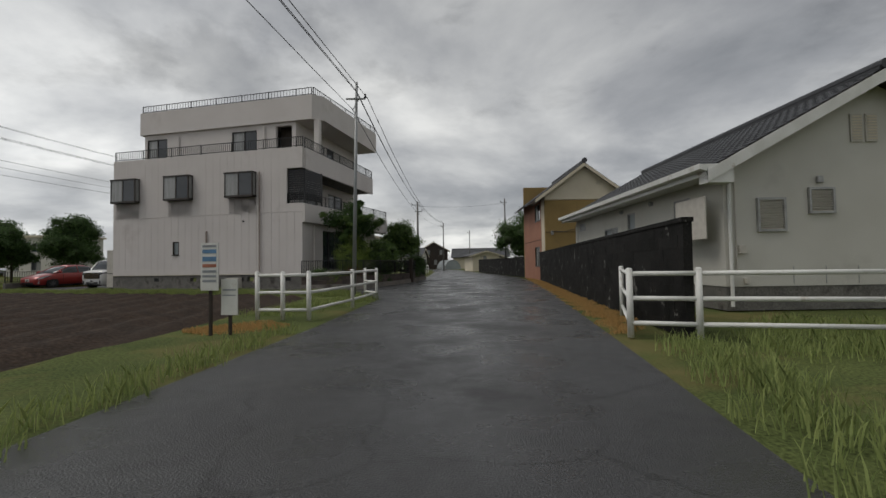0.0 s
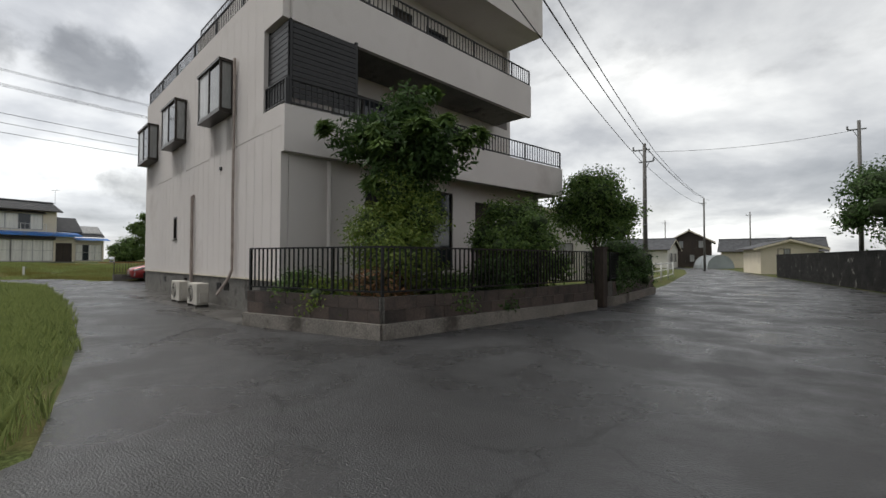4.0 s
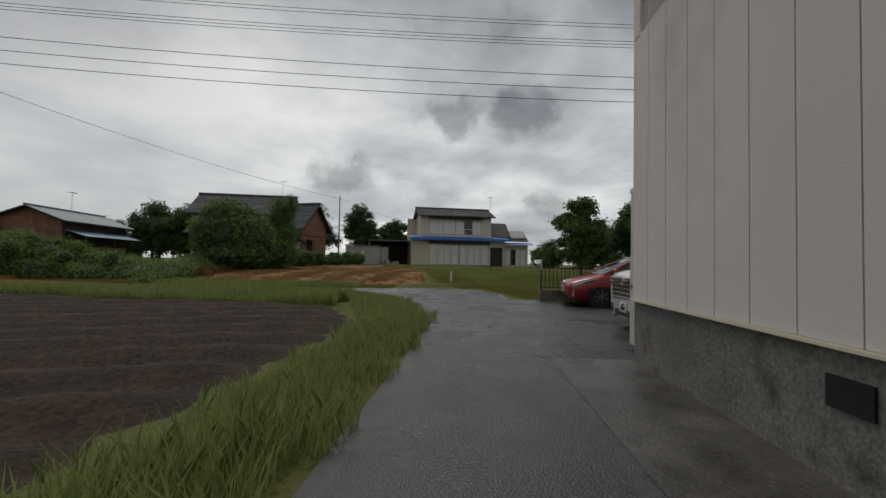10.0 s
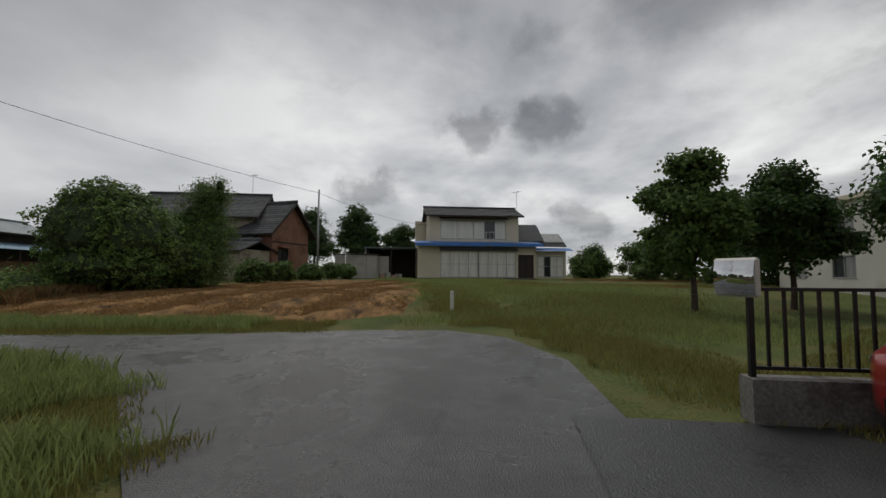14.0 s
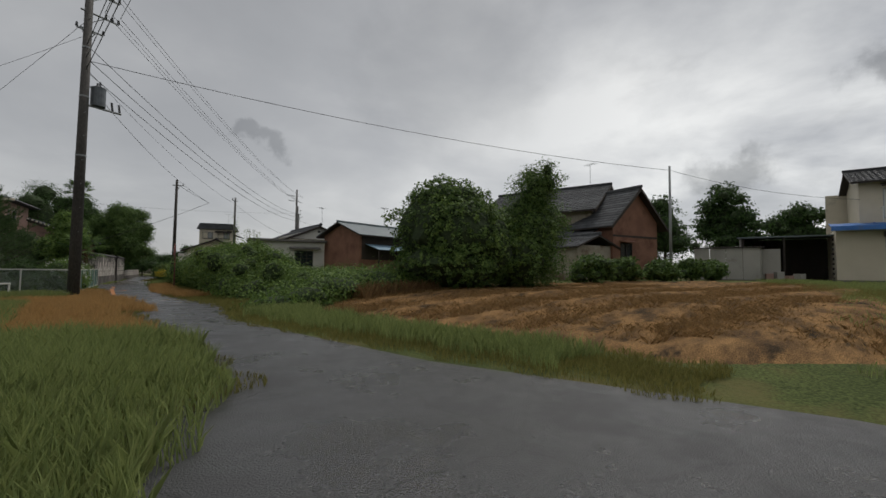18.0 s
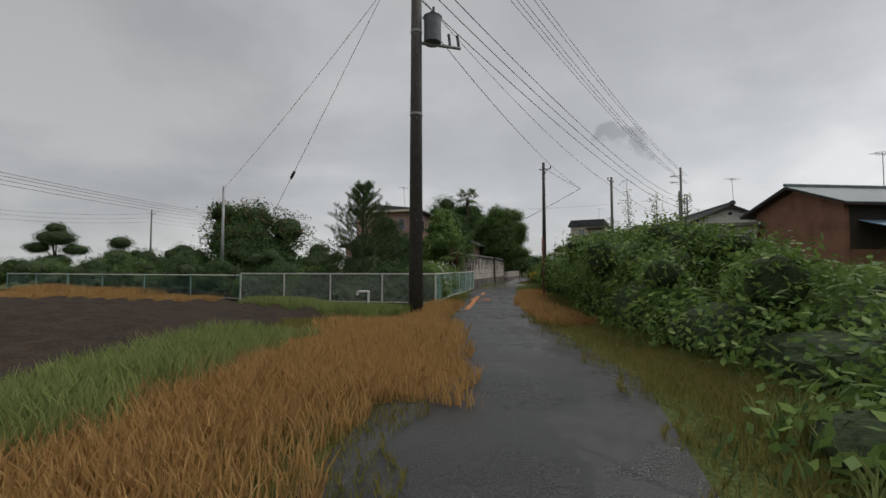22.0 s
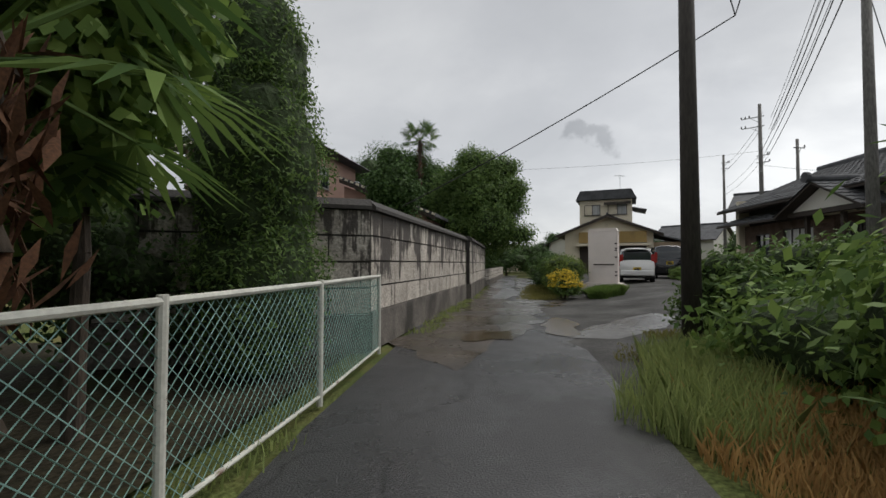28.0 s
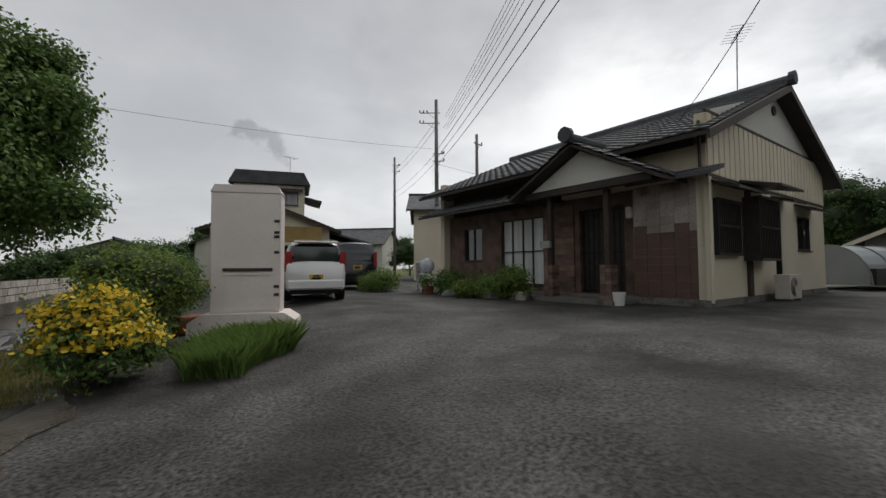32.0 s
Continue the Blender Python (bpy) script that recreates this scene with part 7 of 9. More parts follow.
# ---- stained concrete wall along the lane ----
def weathered_wall_mat(name, low, high):
    """Pale rough-faced blocks; black algae runs down from the coping and breaks up towards the foot."""
    m = mat(name, (0.47, 0.43, 0.38), 0.85, (0.34, 0.305, 0.265), 3.0, 30, 0.55, fine_amt=0.38, vary=0.12, world=True)
    n, l = m.node_tree.nodes, m.node_tree.links
    b = n["Principled BSDF"]
    face = b.inputs["Base Color"].links[0].from_socket
    g = n.new("ShaderNodeNewGeometry")
    sep = n.new("ShaderNodeSeparateXYZ"); l.new(g.outputs["Position"], sep.inputs[0])
    total = n.new("ShaderNodeMapRange")
    for k, v in (("From Min", low), ("From Max", high), ("To Min", -0.05), ("To Max", 0.095)):
        total.inputs[k].default_value = v
    l.new(sep.outputs["Z"], total.inputs[0])
    at = total.outputs[0]
    for flat, scale, share in ((0.45, 2.4, 0.62), (0.05, 6.5, 0.38)):
        mp = n.new("ShaderNodeMapping"); mp.inputs["Scale"].default_value = (1, 1, flat)
        l.new(g.outputs["Position"], mp.inputs[0])
        t = n.new("ShaderNodeTexNoise"); t.inputs["Scale"].default_value = scale; t.inputs["Detail"].default_value = 9; t.inputs["Roughness"].default_value = 0.66
        l.new(mp.outputs[0], t.inputs["Vector"])
        add = n.new("ShaderNodeMath"); add.operation = "MULTIPLY_ADD"; add.inputs[1].default_value = share
        l.new(t.outputs[0], add.inputs[0]); l.new(at, add.inputs[2])
        at = add.outputs[0]
    edge = n.new("ShaderNodeMapRange"); edge.interpolation_type = "SMOOTHSTEP"
    for k, v in (("From Min", 0.525), ("From Max", 0.575), ("To Min", 0.0), ("To Max", 0.93)):
        edge.inputs[k].default_value = v
    l.new(at, edge.inputs[0])
    mx = n.new("ShaderNodeMix"); mx.data_type = "RGBA"; mx.inputs[7].default_value = (0.045, 0.038, 0.034, 1)
    l.new(edge.outputs[0], mx.inputs[0]); l.new(face, mx.inputs[6])
    l.new(mx.outputs[2], b.inputs["Base Color"])
    return m


M_STAINW = weathered_wall_mat("black_streaked_concrete", 0.5, 1.92)
M_COPE = mat("black_coping", (0.045, 0.04, 0.037), 0.8, (0.03, 0.027, 0.025), 2, 30, 0.5, stain=(0.12, 0.1, 0.09), stain_at=(0.62, 0.75))
M_PLINTH = mat("wet_plinth", (0.20, 0.18, 0.16), 0.55, (0.08, 0.07, 0.062), 1.5, 30, 0.4, stain=(0.045, 0.04, 0.036), stain_scale=0.9, stain_at=(0.5, 0.64))


def lane_wall(label, p, q, courses, ch, bl_, foot, thick, cope, seed, name="lane_wall"):
    w = thing(name, label, "wall", (0, 0, 0))
    d = Vector((*q, 0)) - Vector((*p, 0))
    a = math.degrees(math.atan2(d.y, d.x))
    ob = part("plinth", bx(0, d.length, -thick / 2 - 0.03, thick / 2 + 0.03, 0, foot), M_PLINTH, w)
    ob.matrix_basis = pose(p[0], p[1], 0, 0, 0, a)
    block_run(w, p, q, courses, ch, bl_, thick, M_STAINW, foot=0.0, seed=seed, z_base=foot, gap=0.026, mortar=M_COPE, recess=0.028)
    if cope:
        top = foot + courses * ch
        ob = part("coping", pm([(-thick / 2 - 0.07, top), (thick / 2 + 0.07, top), (thick / 2 + 0.07, top + 0.05), (0.04, top + cope), (-0.04, top + cope), (-thick / 2 - 0.07, top + 0.05)], 0, d.length, "x"), M_COPE, w)
        ob.matrix_basis = pose(p[0], p[1], 0, 0, 0, a)
    return w


lane_wall("tall pale concrete wall streaked black under a dark coping", (-36.6, -10.72), (-39.62, -18.2), 4, 0.35, 0.85, 0.52, 0.16, 0.15, 11)
lane_wall("concrete wall returning beside the conifer, stained black", (-33.6, -10.15), (-36.66, -10.67), 4, 0.35, 0.85, 0.51, 0.16, 0.15, 12)
lane_wall("set-forward length of the streaked concrete wall", (-39.78, -18.2), (-42.3, -25.6), 4, 0.35, 0.85, 0.52, 0.16, 0.15, 13)
lane_wall("low grey block wall at the lane's far end", (-42.4, -25.8), (-48.0, -40.5), 3, 0.2, 0.4, 0.3, 0.13, 0, 14, "low_lane_wall")

# orange mark painted on the lane
M_MARK = mat("orange_road_paint", (0.55, 0.20, 0.04), 0.5, (0.42, 0.15, 0.035), 3, 60, 0.2, fine_amt=0.15, stain=(0.08, 0.07, 0.06), stain_scale=6, stain_at=(0.6, 0.72))
for pts in ([(-34.35, 1.9), (-34.5, 1.85), (-35.95, -4.0), (-35.8, -4.1)], [(-36.15, -4.9), (-36.3, -4.9), (-36.75, -6.9), (-36.6, -6.95)]):
    sheet("road_marking", pts, M_MARK, 0.006, "worn orange paint line on the wet lane", "road marking")
bm = bmesh.new()
ring = [[bm.verts.new((k * a * math.cos(math.pi * i / 16), k * b * math.sin(math.pi * i / 16), 0.0)) for i in range(32)] for k, a, b in ((1, 0.37, 0.62), (1, 0.26, 0.5))]
for i in range(32):
    bm.faces.new((ring[0][i], ring[0][(i + 1) % 32], ring[1][(i + 1) % 32], ring[1][i]))
solo("road_marking", bm, M_MARK, "worn orange paint ring crossing the line", "road marking", "structure", m=pose(-35.6, -2.1, 0.011, 0, 0, -14))
M_WATER = mat("puddle", (0.05, 0.042, 0.034), 0.22, (0.022, 0.02, 0.018), 1, 10, 0.0, spec=0.6, fine_amt=0.05)
def puddle(cx, cy, rx, ry, turn, seed):
    rnd = random.Random(seed)
    c, s = math.cos(radians(turn)), math.sin(radians(turn))
    pts = []
    ph = [rnd.uniform(0, 6.28) for _ in range(3)]
    for i in range(40):
        a = 2 * math.pi * i / 40
        k = 1 + 0.18 * math.sin(2 * a + ph[0]) + 0.14 * math.sin(3 * a + ph[1]) + 0.09 * math.sin(7 * a + ph[2]) + rnd.uniform(-0.06, 0.06)
        u, v = rx * math.cos(a) * k, ry * math.sin(a) * k
        pts.append((cx + u * c - v * s, cy + u * s + v * c))
    sheet("puddle", pts, M_WATER, 0.009, "shallow rain puddle lying on the lane", "puddle")


for i, (x, y, a, b, t) in enumerate(((-42.0, -21.0, 0.5, 2.4, -20), (-43.4, -25.8, 0.55, 1.6, -20), (-44.6, -30.5, 0.6, 2.2, -22))):
    puddle(x, y, a, b, t, i)
M_MUD = mat("wet_mud", (0.075, 0.06, 0.046), 0.5, (0.042, 0.035, 0.029), 1.1, 26, 0.35, fine_amt=0.35, world=True, wet=0.04)
sheet("mud_strip", ragged([(-37.0, -10.9), (-37.6, -9.4), (-38.3, -10.4), (-38.9, -12.4), (-39.9, -14.9), (-41.2, -18.4), (-42.7, -22.9), (-44.3, -27.6), (-43.4, -28.0), (-41.9, -24.8), (-40.2, -19.4), (-39.2, -17.6), (-38.0, -14.2)], 0.3), M_MUD, 0.004, "brown mud and rainwater along the foot of the wall", "mud", 1.0)
sheet("mud_strip", ragged([(-41.2, -15.6), (-42.3, -16.2), (-43.5, -19.5), (-45.5, -24.0), (-46.4, -26.5), (-45.5, -26.3), (-43.05, -18.9)], 0.3, seed=3), M_MUD, 0.004, "dark wet mud between the lane and the yard shrubs", "mud", 1.0)
sheet("lane_concrete", ragged([(-38.75, -11.2), (-39.2, -13.2), (-40.1, -15.9), (-41.9, -19.2), (-44.3, -26.3), (-48.0, -37.5), (-49.6, -37.0), (-45.4, -26.0), (-43.0, -18.8), (-41.15, -15.7), (-40.2, -13.6), (-39.3, -11.6)], 0.34, seed=8), mat("wet_pale_concrete", (0.118, 0.115, 0.108), 0.42, (0.075, 0.072, 0.068), 0.8, 50, 0.25, fine_amt=0.2, world=True, stain=(0.05, 0.046, 0.04), stain_scale=0.8, stain_at=(0.54, 0.68), wet=0.06), 0.007, "pale wet concrete ribbon of the lane", "road", 1.0)
M_RUST_WATER = mat("brown_rainwater", (0.055, 0.036, 0.016), 0.25, (0.035, 0.024, 0.012), 1.5, 12, 0.0, spec=0.4, fine_amt=0.1)
for pts, k in (([(-40.0, -12.71), (-40.73, -13.65), (-40.71, -12.43), (-39.85, -11.18), (-39.66, -11.54)], 4), ([(-38.41, -12.0), (-39.1, -11.94), (-38.86, -11.04), (-38.06, -11.08)], 6)):
    sheet("puddle", ragged(pts, 0.22, 0.15, seed=k), M_RUST_WATER, 0.012, "brown rain puddle where the lane meets the yard", "puddle")
sheet("yard_apron", ragged([(-39.83, -11.08), (-40.78, -12.27), (-41.93, -12.88), (-42.7, -13.1), (-42.6, -12.3), (-41.66, -11.32), (-40.44, -10.87)], 0.14, 0.25, seed=9), mat("wet_pale_concrete", (0.09, 0.088, 0.083)), 0.0105, "pale wet concrete apron at the yard's mouth", "pavement", 1.0)
sheet("asphalt_patch", [(-20.4, 22.75), (-20.4, 24.5), (-13, 22.5), (-7.6, 21.2), (-6.4, 19.6), (-7.7, 19.4), (-12.2, 20.75), (-17, 21.9)], M_ASPH2, 0.004, "darker repaired strip of asphalt", "road patch", 2.0)
sheet("asphalt_patch", [(-31.9, 12.5), (-33.2, 12.8), (-34.5, 9.6), (-33.1, 9.3)], M_ASPH2, 0.004, "darker repaired strip of asphalt", "road patch", 2.0)

# ---- old house with blue eaves, sheds and brick houses ----
M_BLUE = mat("blue_sheet_roof", (0.05, 0.19, 0.55), 0.45, (0.04, 0.15, 0.44), 1.5, 30, 0.15, fine_amt=0.12, stain=(0.10, 0.13, 0.2), stain_scale=0.8, stain_at=(0.58, 0.72))
M_BLUEP = mat("faded_blue_sheet", (0.22, 0.34, 0.44), 0.5, (0.16, 0.27, 0.37), 1.5, 30, 0.15, fine_amt=0.12, stain=(0.13, 0.12, 0.11), stain_scale=0.9, stain_at=(0.6, 0.75))
M_TINROOF = mat("bluegrey_tin_roof", (0.16, 0.20, 0.21), 0.4, (0.12, 0.15, 0.16), 0.8, 30, 0.1, fine_amt=0.1, stain=(0.10, 0.09, 0.08), stain_scale=0.7, stain_at=(0.58, 0.74))
M_SHEDW = mat("pale_shed_panel", (0.40, 0.38, 0.34), 0.6, (0.34, 0.325, 0.29), 1.0, 40, 0.1, fine_amt=0.08, vary=0.06, stain=(0.2, 0.16, 0.12), stain_scale=0.8, stain_at=(0.62, 0.78))
M_PLASTER = mat("flaking_plaster", (0.40, 0.36, 0.29), 0.9, (0.30, 0.26, 0.20), 1.2, 30, 0.4, fine_amt=0.15, stain=(0.16, 0.10, 0.07), stain_scale=0.9, stain_at=(0.52, 0.64))
M_PINK = mat("pink_render", (0.42, 0.27, 0.22), 0.85, (0.36, 0.23, 0.19), 0.9, 50, 0.2, fine_amt=0.1, stain=(0.22, 0.16, 0.13), stain_scale=0.8, stain_at=(0.58, 0.74))


def make_blue_house():
    h = thing("old_house", "two-storey cream house with dark roof and blue sheet eaves", "house", (-63.0, 27.4, 0.74))
    part("front_wall", holed(bmesh.new(), -1.1, 9.9, 0.15, 3.15, [(0.95, 8.0, 0.2, 2.65), (8.2, 9.7, 0.15, 2.3)], -0.2, 0, along="y"), M_CREAM, h)
    part("side_wall", bx(-6, -0.2, -1.1, -0.9, 0.15, 3.15), M_CREAM, h)
    part("side_wall", bx(-6, -0.2, 9.7, 9.9, 0.15, 3.15), M_CREAM, h)
    part("back_wall", bx(-6.2, -6, -1.1, 9.9, 0.15, 6.0), M_CREAM, h)
    part("sill_base", bx(-6.1, 0.02, -1.12, 9.92, 0, 0.145), M_CONC, h)
    part("upper_wall", holed(bmesh.new(), 0, 8.4, 3.3, 6.05, [(1.0, 7.2, 3.75, 5.45)], -0.7, -0.5, along="y"), M_CREAM, h)
    part("upper_side_wall", bx(-5.8, -0.7, 0, 0.2, 3.3, 6.05), M_CREAM, h)
    part("upper_side_wall", bx(-5.8, -0.7, 8.2, 8.4, 3.3, 6.05), M_CREAM, h)
    for i in range(6):
        y = -1.35 + i * 1.95
        part("eave_sheet", pm([(-0.7, 3.5), (0.85, 3.18), (0.85, 3.22), (-0.7, 3.54)], y, y + 1.93), M_BLUE, h)
        part("eave_rib", pm([(-0.7, 3.54), (0.86, 3.22), (0.86, 3.26), (-0.7, 3.58)], y - 0.03, y + 0.03), M_BLUE, h)
    part("eave_fascia", bx(0.84, 0.88, -1.36, 10.35, 3.0, 3.26), M_BLUE, h)
    part("shutter_box", bx(0.0, 0.3, 0.9, 8.1, 2.62, 2.92), M_BRONZE, h)
    window(h, pose(-0.05, 0.95, 0.2, 0, 0, 90), 3.5, 2.42, 4, frame=M_ALU, fill=[WHITEC], bars=1)
    window(h, pose(-0.05, 4.5, 0.2, 0, 0, 90), 3.5, 2.42, 4, frame=M_ALU, fill=[WHITEC], bars=1)
    window(h, pose(-0.08, 8.2, 0.15, 0, 0, 90), 1.5, 2.15, 2, frame=M_BRONZE, fill=[M_WOODD], name="door")
    window(h, pose(-0.55, 1.0, 3.75, 0, 0, 90), 3.1, 1.7, 2, frame=M_ALU, fill=[WHITEC])
    window(h, pose(-0.55, 4.1, 3.75, 0, 0, 90), 3.1, 1.7, 3, frame=M_ALU, fill=[WHITEC, GLASS, WHITEC])
    part("window_hood", pm([(-0.6, 5.75), (0.1, 5.5), (0.1, 5.56), (-0.6, 5.81)], 0.9, 7.3), M_BRONZE, h)
    rail(h, (0.15, 0.9), (0.15, 7.3), 3.45, 4.35, 0.35, M_PAINT, post=2.1)
    for y in (0.9, 7.3):
        part("rail_return", bx(-0.5, 0.15, y - 0.02, y + 0.02, 4.3, 4.34), M_PAINT, h)
    gable_roof(h, -5.9, -0.5, 0, 8.4, 6.05, 7.0, 0.55, 0.4, M_ROOFD, ridge_r=0.1)
    for y in (0, 8.2):
        part("gable_end", pm([(-5.8, 6.05), (-0.6, 6.05), (-3.2, 6.9)], y, y + 0.2), M_CREAM, h)
    # side wing
    part("wing_wall", holed(bmesh.new(), 9.95, 13.0, 0.15, 2.7, [(10.2, 12.8, 0.25, 2.2)], -0.7, -0.5, along="y"), M_CREAM, h)
    part("wing_side", bx(-5, -0.7, 12.8, 13.0, 0.15, 2.7), M_CREAM, h)
    window(h, pose(-0.55, 10.2, 0.25, 0, 0, 90), 2.6, 1.95, 4, frame=M_ALU, fill=[WHITEC, GLASS, WHITEC], bars=1)
    part("wing_eave", pm([(-0.7, 2.95), (0.3, 2.68), (0.3, 2.72), (-0.7, 2.99)], 9.9, 13.4), M_BLUE, h)
    part("wing_roof", pm([(-4.5, 4.3), (-2.6, 4.4), (-0.55, 3.1), (-0.55, 3.2), (-2.6, 4.5), (-4.5, 4.4)], 10.0, 13.1), M_ROOFD, h)
    part("mid_roof", pm([(-4.5, 5.2), (-2.9, 5.35), (-0.6, 3.55), (-0.6, 3.65), (-2.9, 5.45), (-4.5, 5.3)], 8.45, 10.9), M_ROOFD, h)
    part("solar_heater", pm([(-2.2, 4.35), (-0.95, 3.5), (-0.95, 3.62), (-2.2, 4.5)], 10.9, 12.9), M_ALU, h)
    part("wing_gable", bx(-4.4, -0.75, 10.0, 10.2, 2.7, 3.1), M_CREAM, h)


make_blue_house()
antenna((-64.8, 36.0, 7.4), 1.9, 30)


def make_shed():
    s = thing("garden_shed", "pale steel storage shed with panelled front", "shed", (-62.8, 19.0, 0.72))
    for i in range(4):
        part("panel", bx(-0.04, 0.0, i * 0.92 + 0.01, (i + 1) * 0.92 - 0.01, 0.1, 2.15), M_SHEDW, s)
    part("side_wall", bx(-2.6, -0.04, 0, 0.05, 0.1, 2.15), M_SHEDW, s)
    part("door_panel", bx(-0.9, -0.86, 3.75, 4.7, 0.1, 2.1), M_SHEDW, s)
    part("end_wall", bx(-2.6, -0.04, 3.68, 3.73, 0.1, 2.15), M_SHEDW, s)
    part("base", bx(-2.6, 0.0, 0, 3.73, 0, 0.1), M_CONC, s)
    part("roof", pm([(-2.75, 2.3), (0.12, 2.16), (0.12, 2.24), (-2.75, 2.4)], -0.1, 3.85), M_BRONZE, s)
    b = thing("open_barn", "open dark barn of rusty sheets beside the shed", "barn", (-64.6, 21.6, 0.74))
    part("roof", pm([(-4, 3.0), (0.6, 2.85), (0.6, 2.93), (-4, 3.08)], -0.2, 6.2), M_TINROOF, b)
    part("side_wall", bx(-4, 0.3, -0.1, 0.0, 0, 2.95), M_SHEDW, b)
    part("back_wall", bx(-4.1, -4, -0.1, 6.1, 0, 2.95), M_WOODD, b)
    part("lattice_wall", bx(-4, 0.3, 6.0, 6.1, 0, 2.9), M_WOODD, b)
    for y in (0.1, 2.3, 5.9):
        part("post", bx(0.2, 0.32, y - 0.06, y + 0.06, 0, 2.88), M_WOODD, b)
    for i in range(9):
        part("slat", bx(0.32, 0.35, 4.6, 6.1, 0.15 + i * 0.3, 0.3 + i * 0.3), M_WOODD, b)
    for i in range(5):
        o = thing("stacked_sack", "faded sacks and crates piled in the barn", "crate", (-63.7 + 0.1 * i, 22.6 + 0.5 * i, 0.76), 12 * i)
        part("crate", bx(-0.25, 0.25, -0.2, 0.2, 0, 0.35 + 0.12 * (i % 3), bev=0.02), M_PINK if i % 2 else M_SHEDW, o)


make_shed()
wp = thing("white_marker_post", "short white marker post in the meadow", "marker post", (-36.6, 26.1, ground_z(-36.6, 26.1)))
part("post", bx(-0.05, 0.05, -0.05, 0.05, 0, 0.58, bev=0.008), M_PAINT, wp)
part("spout", tb((0.04, 0, 0.5), (0.04, 0.16, 0.52), 0.015, n=8), M_STEELP, wp)


def make_brick_houses():
    h = thing("farm_house", "two-storey old farmhouse with grey tiled gable roof", "house", (-61.4, 9.2, 0.6), 0)
    part("wall", bx(-2.9, 2.9, -4.4, 4.2, 0, 5.3), M_PLASTER, h)
    for y in (-4.4, 4.0):
        part("gable", pm([(-2.9, 5.3), (2.9, 5.3), (0, 7.0)], y, y + 0.2), M_PLASTER, h)
    gable_roof(h, -2.9, 2.9, -4.4, 4.2, 5.3, 7.1, 0.7, 0.5, M_ROOF)
    barge(h, -2.9, 2.9, 4.72, 5.3, 7.1, 0.7, M_WOODD)
    part("lower_eave", pm([(2.9, 3.6), (4.3, 2.9), (4.3, 3.0), (2.9, 3.75)], -4.6, 4.4), M_ROOF, h)
    window(h, pose(2.96, -1.5, 3.9, 0, 0, 90), 2.6, 1.1, 3, fill=[GLASS, CURTAIN])
    window(h, pose(2.96, -3.8, 0.6, 0, 0, 90), 3.4, 2.0, 4, fill=[GLASS])
    rail(h, (3.6, -2.4), (3.6, 2.4), 3.7, 4.5, 0.2, M_BRONZE)
    w = thing("brick_wing", "orange brick gabled wing with tiled roof", "house", (-60.2, 13.9, 0.62), -24)
    x0, x1, ev, rg = -2.2, 2.2, 4.1, 6.2
    part("gable_wall", holed(bmesh.new(), x0, x1, 0, 2.95, [(0.4, 1.5, 1.5, 2.5)], 2.2, 2.4), M_BRICKR, w)
    part("gable_top", pm([(x0, 2.98), (x1, 2.98), (x1, ev), (0, rg - 0.1), (x0, ev)], 2.2, 2.4), M_BRICKR, w)
    part("side_wall", bx(x1 - 0.2, x1, -3.2, 2.2, 0, ev), M_BRICKR, w)
    part("side_wall", bx(x0, x0 + 0.2, -3.2, 2.2, 0, ev), M_BRICKR, w)
    part("band", bx(x0, x1, 2.4, 2.43, 2.9, 3.02), M_WOODD, w)
    gable_roof(w, x0, x1, -3.2, 2.4, ev, rg, 0.6, 0.45, M_ROOF)
    barge(w, x0, x1, 2.87, ev, rg, 0.6, M_WOODD)
    part("lower_roof", pm([(x1, 3.4), (x1 + 1.7, 2.7), (x1 + 1.7, 2.8), (x1, 3.52)], -3.0, 1.2), M_ROOF, w)
    window(w, pose(1.5, 2.42, 1.5, 0, 0, 180), 1.1, 1.0, 2, fill=[GLASS])
    part("window_hood", pm([(2.4, 2.62), (2.95, 2.5), (2.95, 2.55), (2.4, 2.67)], 0.3, 1.6, "x"), M_BRICKR, w)
    s = thing("plaster_store", "flaking plaster storehouse with small tiled roof", "shed", (-56.6, 13.4, 0.58), -24)
    part("wall", bx(-1.6, 1.6, -1.2, 1.2, 0, 2.3), M_PLASTER, s)
    gable_roof(s, -1.6, 1.6, -1.2, 1.2, 2.3, 2.95, 0.35, 0.3, M_ROOF)
    antenna((-60.6, 12.6, 7.6), 1.7, 60)
    # brick barn with tin roof
    b = thing("brick_barn", "brick barn with blue-grey tin roof and blue awning", "barn", (-50.0, -3.0, 0.05), 90)
    part("wall", bx(-2.1, 2.1, 0.2, 8.6, 0, 3.9), M_WOODD, b)
    part("gable_wall", pm([(-2.1, 0), (2.1, 0), (2.1, 3.9), (0, 4.6), (-2.1, 3.9)], 0, 0.2), M_BRICKR, b)
    part("lower_wall", bx(2.1, 2.14, 0.2, 8.6, 0, 1.9), M_BRICKR, b)
    gable_roof(b, -2.1, 2.1, 0, 8.6, 3.9, 4.75, 0.5, 0.45, M_TINROOF, tiles=False, ridge_r=0.07)
    for i in range(5):
        part("awning_sheet", pm([(2.1, 3.05), (3.5, 2.6), (3.5, 2.63), (2.1, 3.09)], 0.6 + i * 1.55, 2.12 + i * 1.55), M_BLUEP, b)
    for y in (0.7, 4.4, 8.2):
        part("awning_post", bx(3.35, 3.43, y, y + 0.08, 0, 2.61), M_WOODD, b)
    antenna((-54.5, -3.0, 4.7), 1.8, 10)


make_brick_houses()

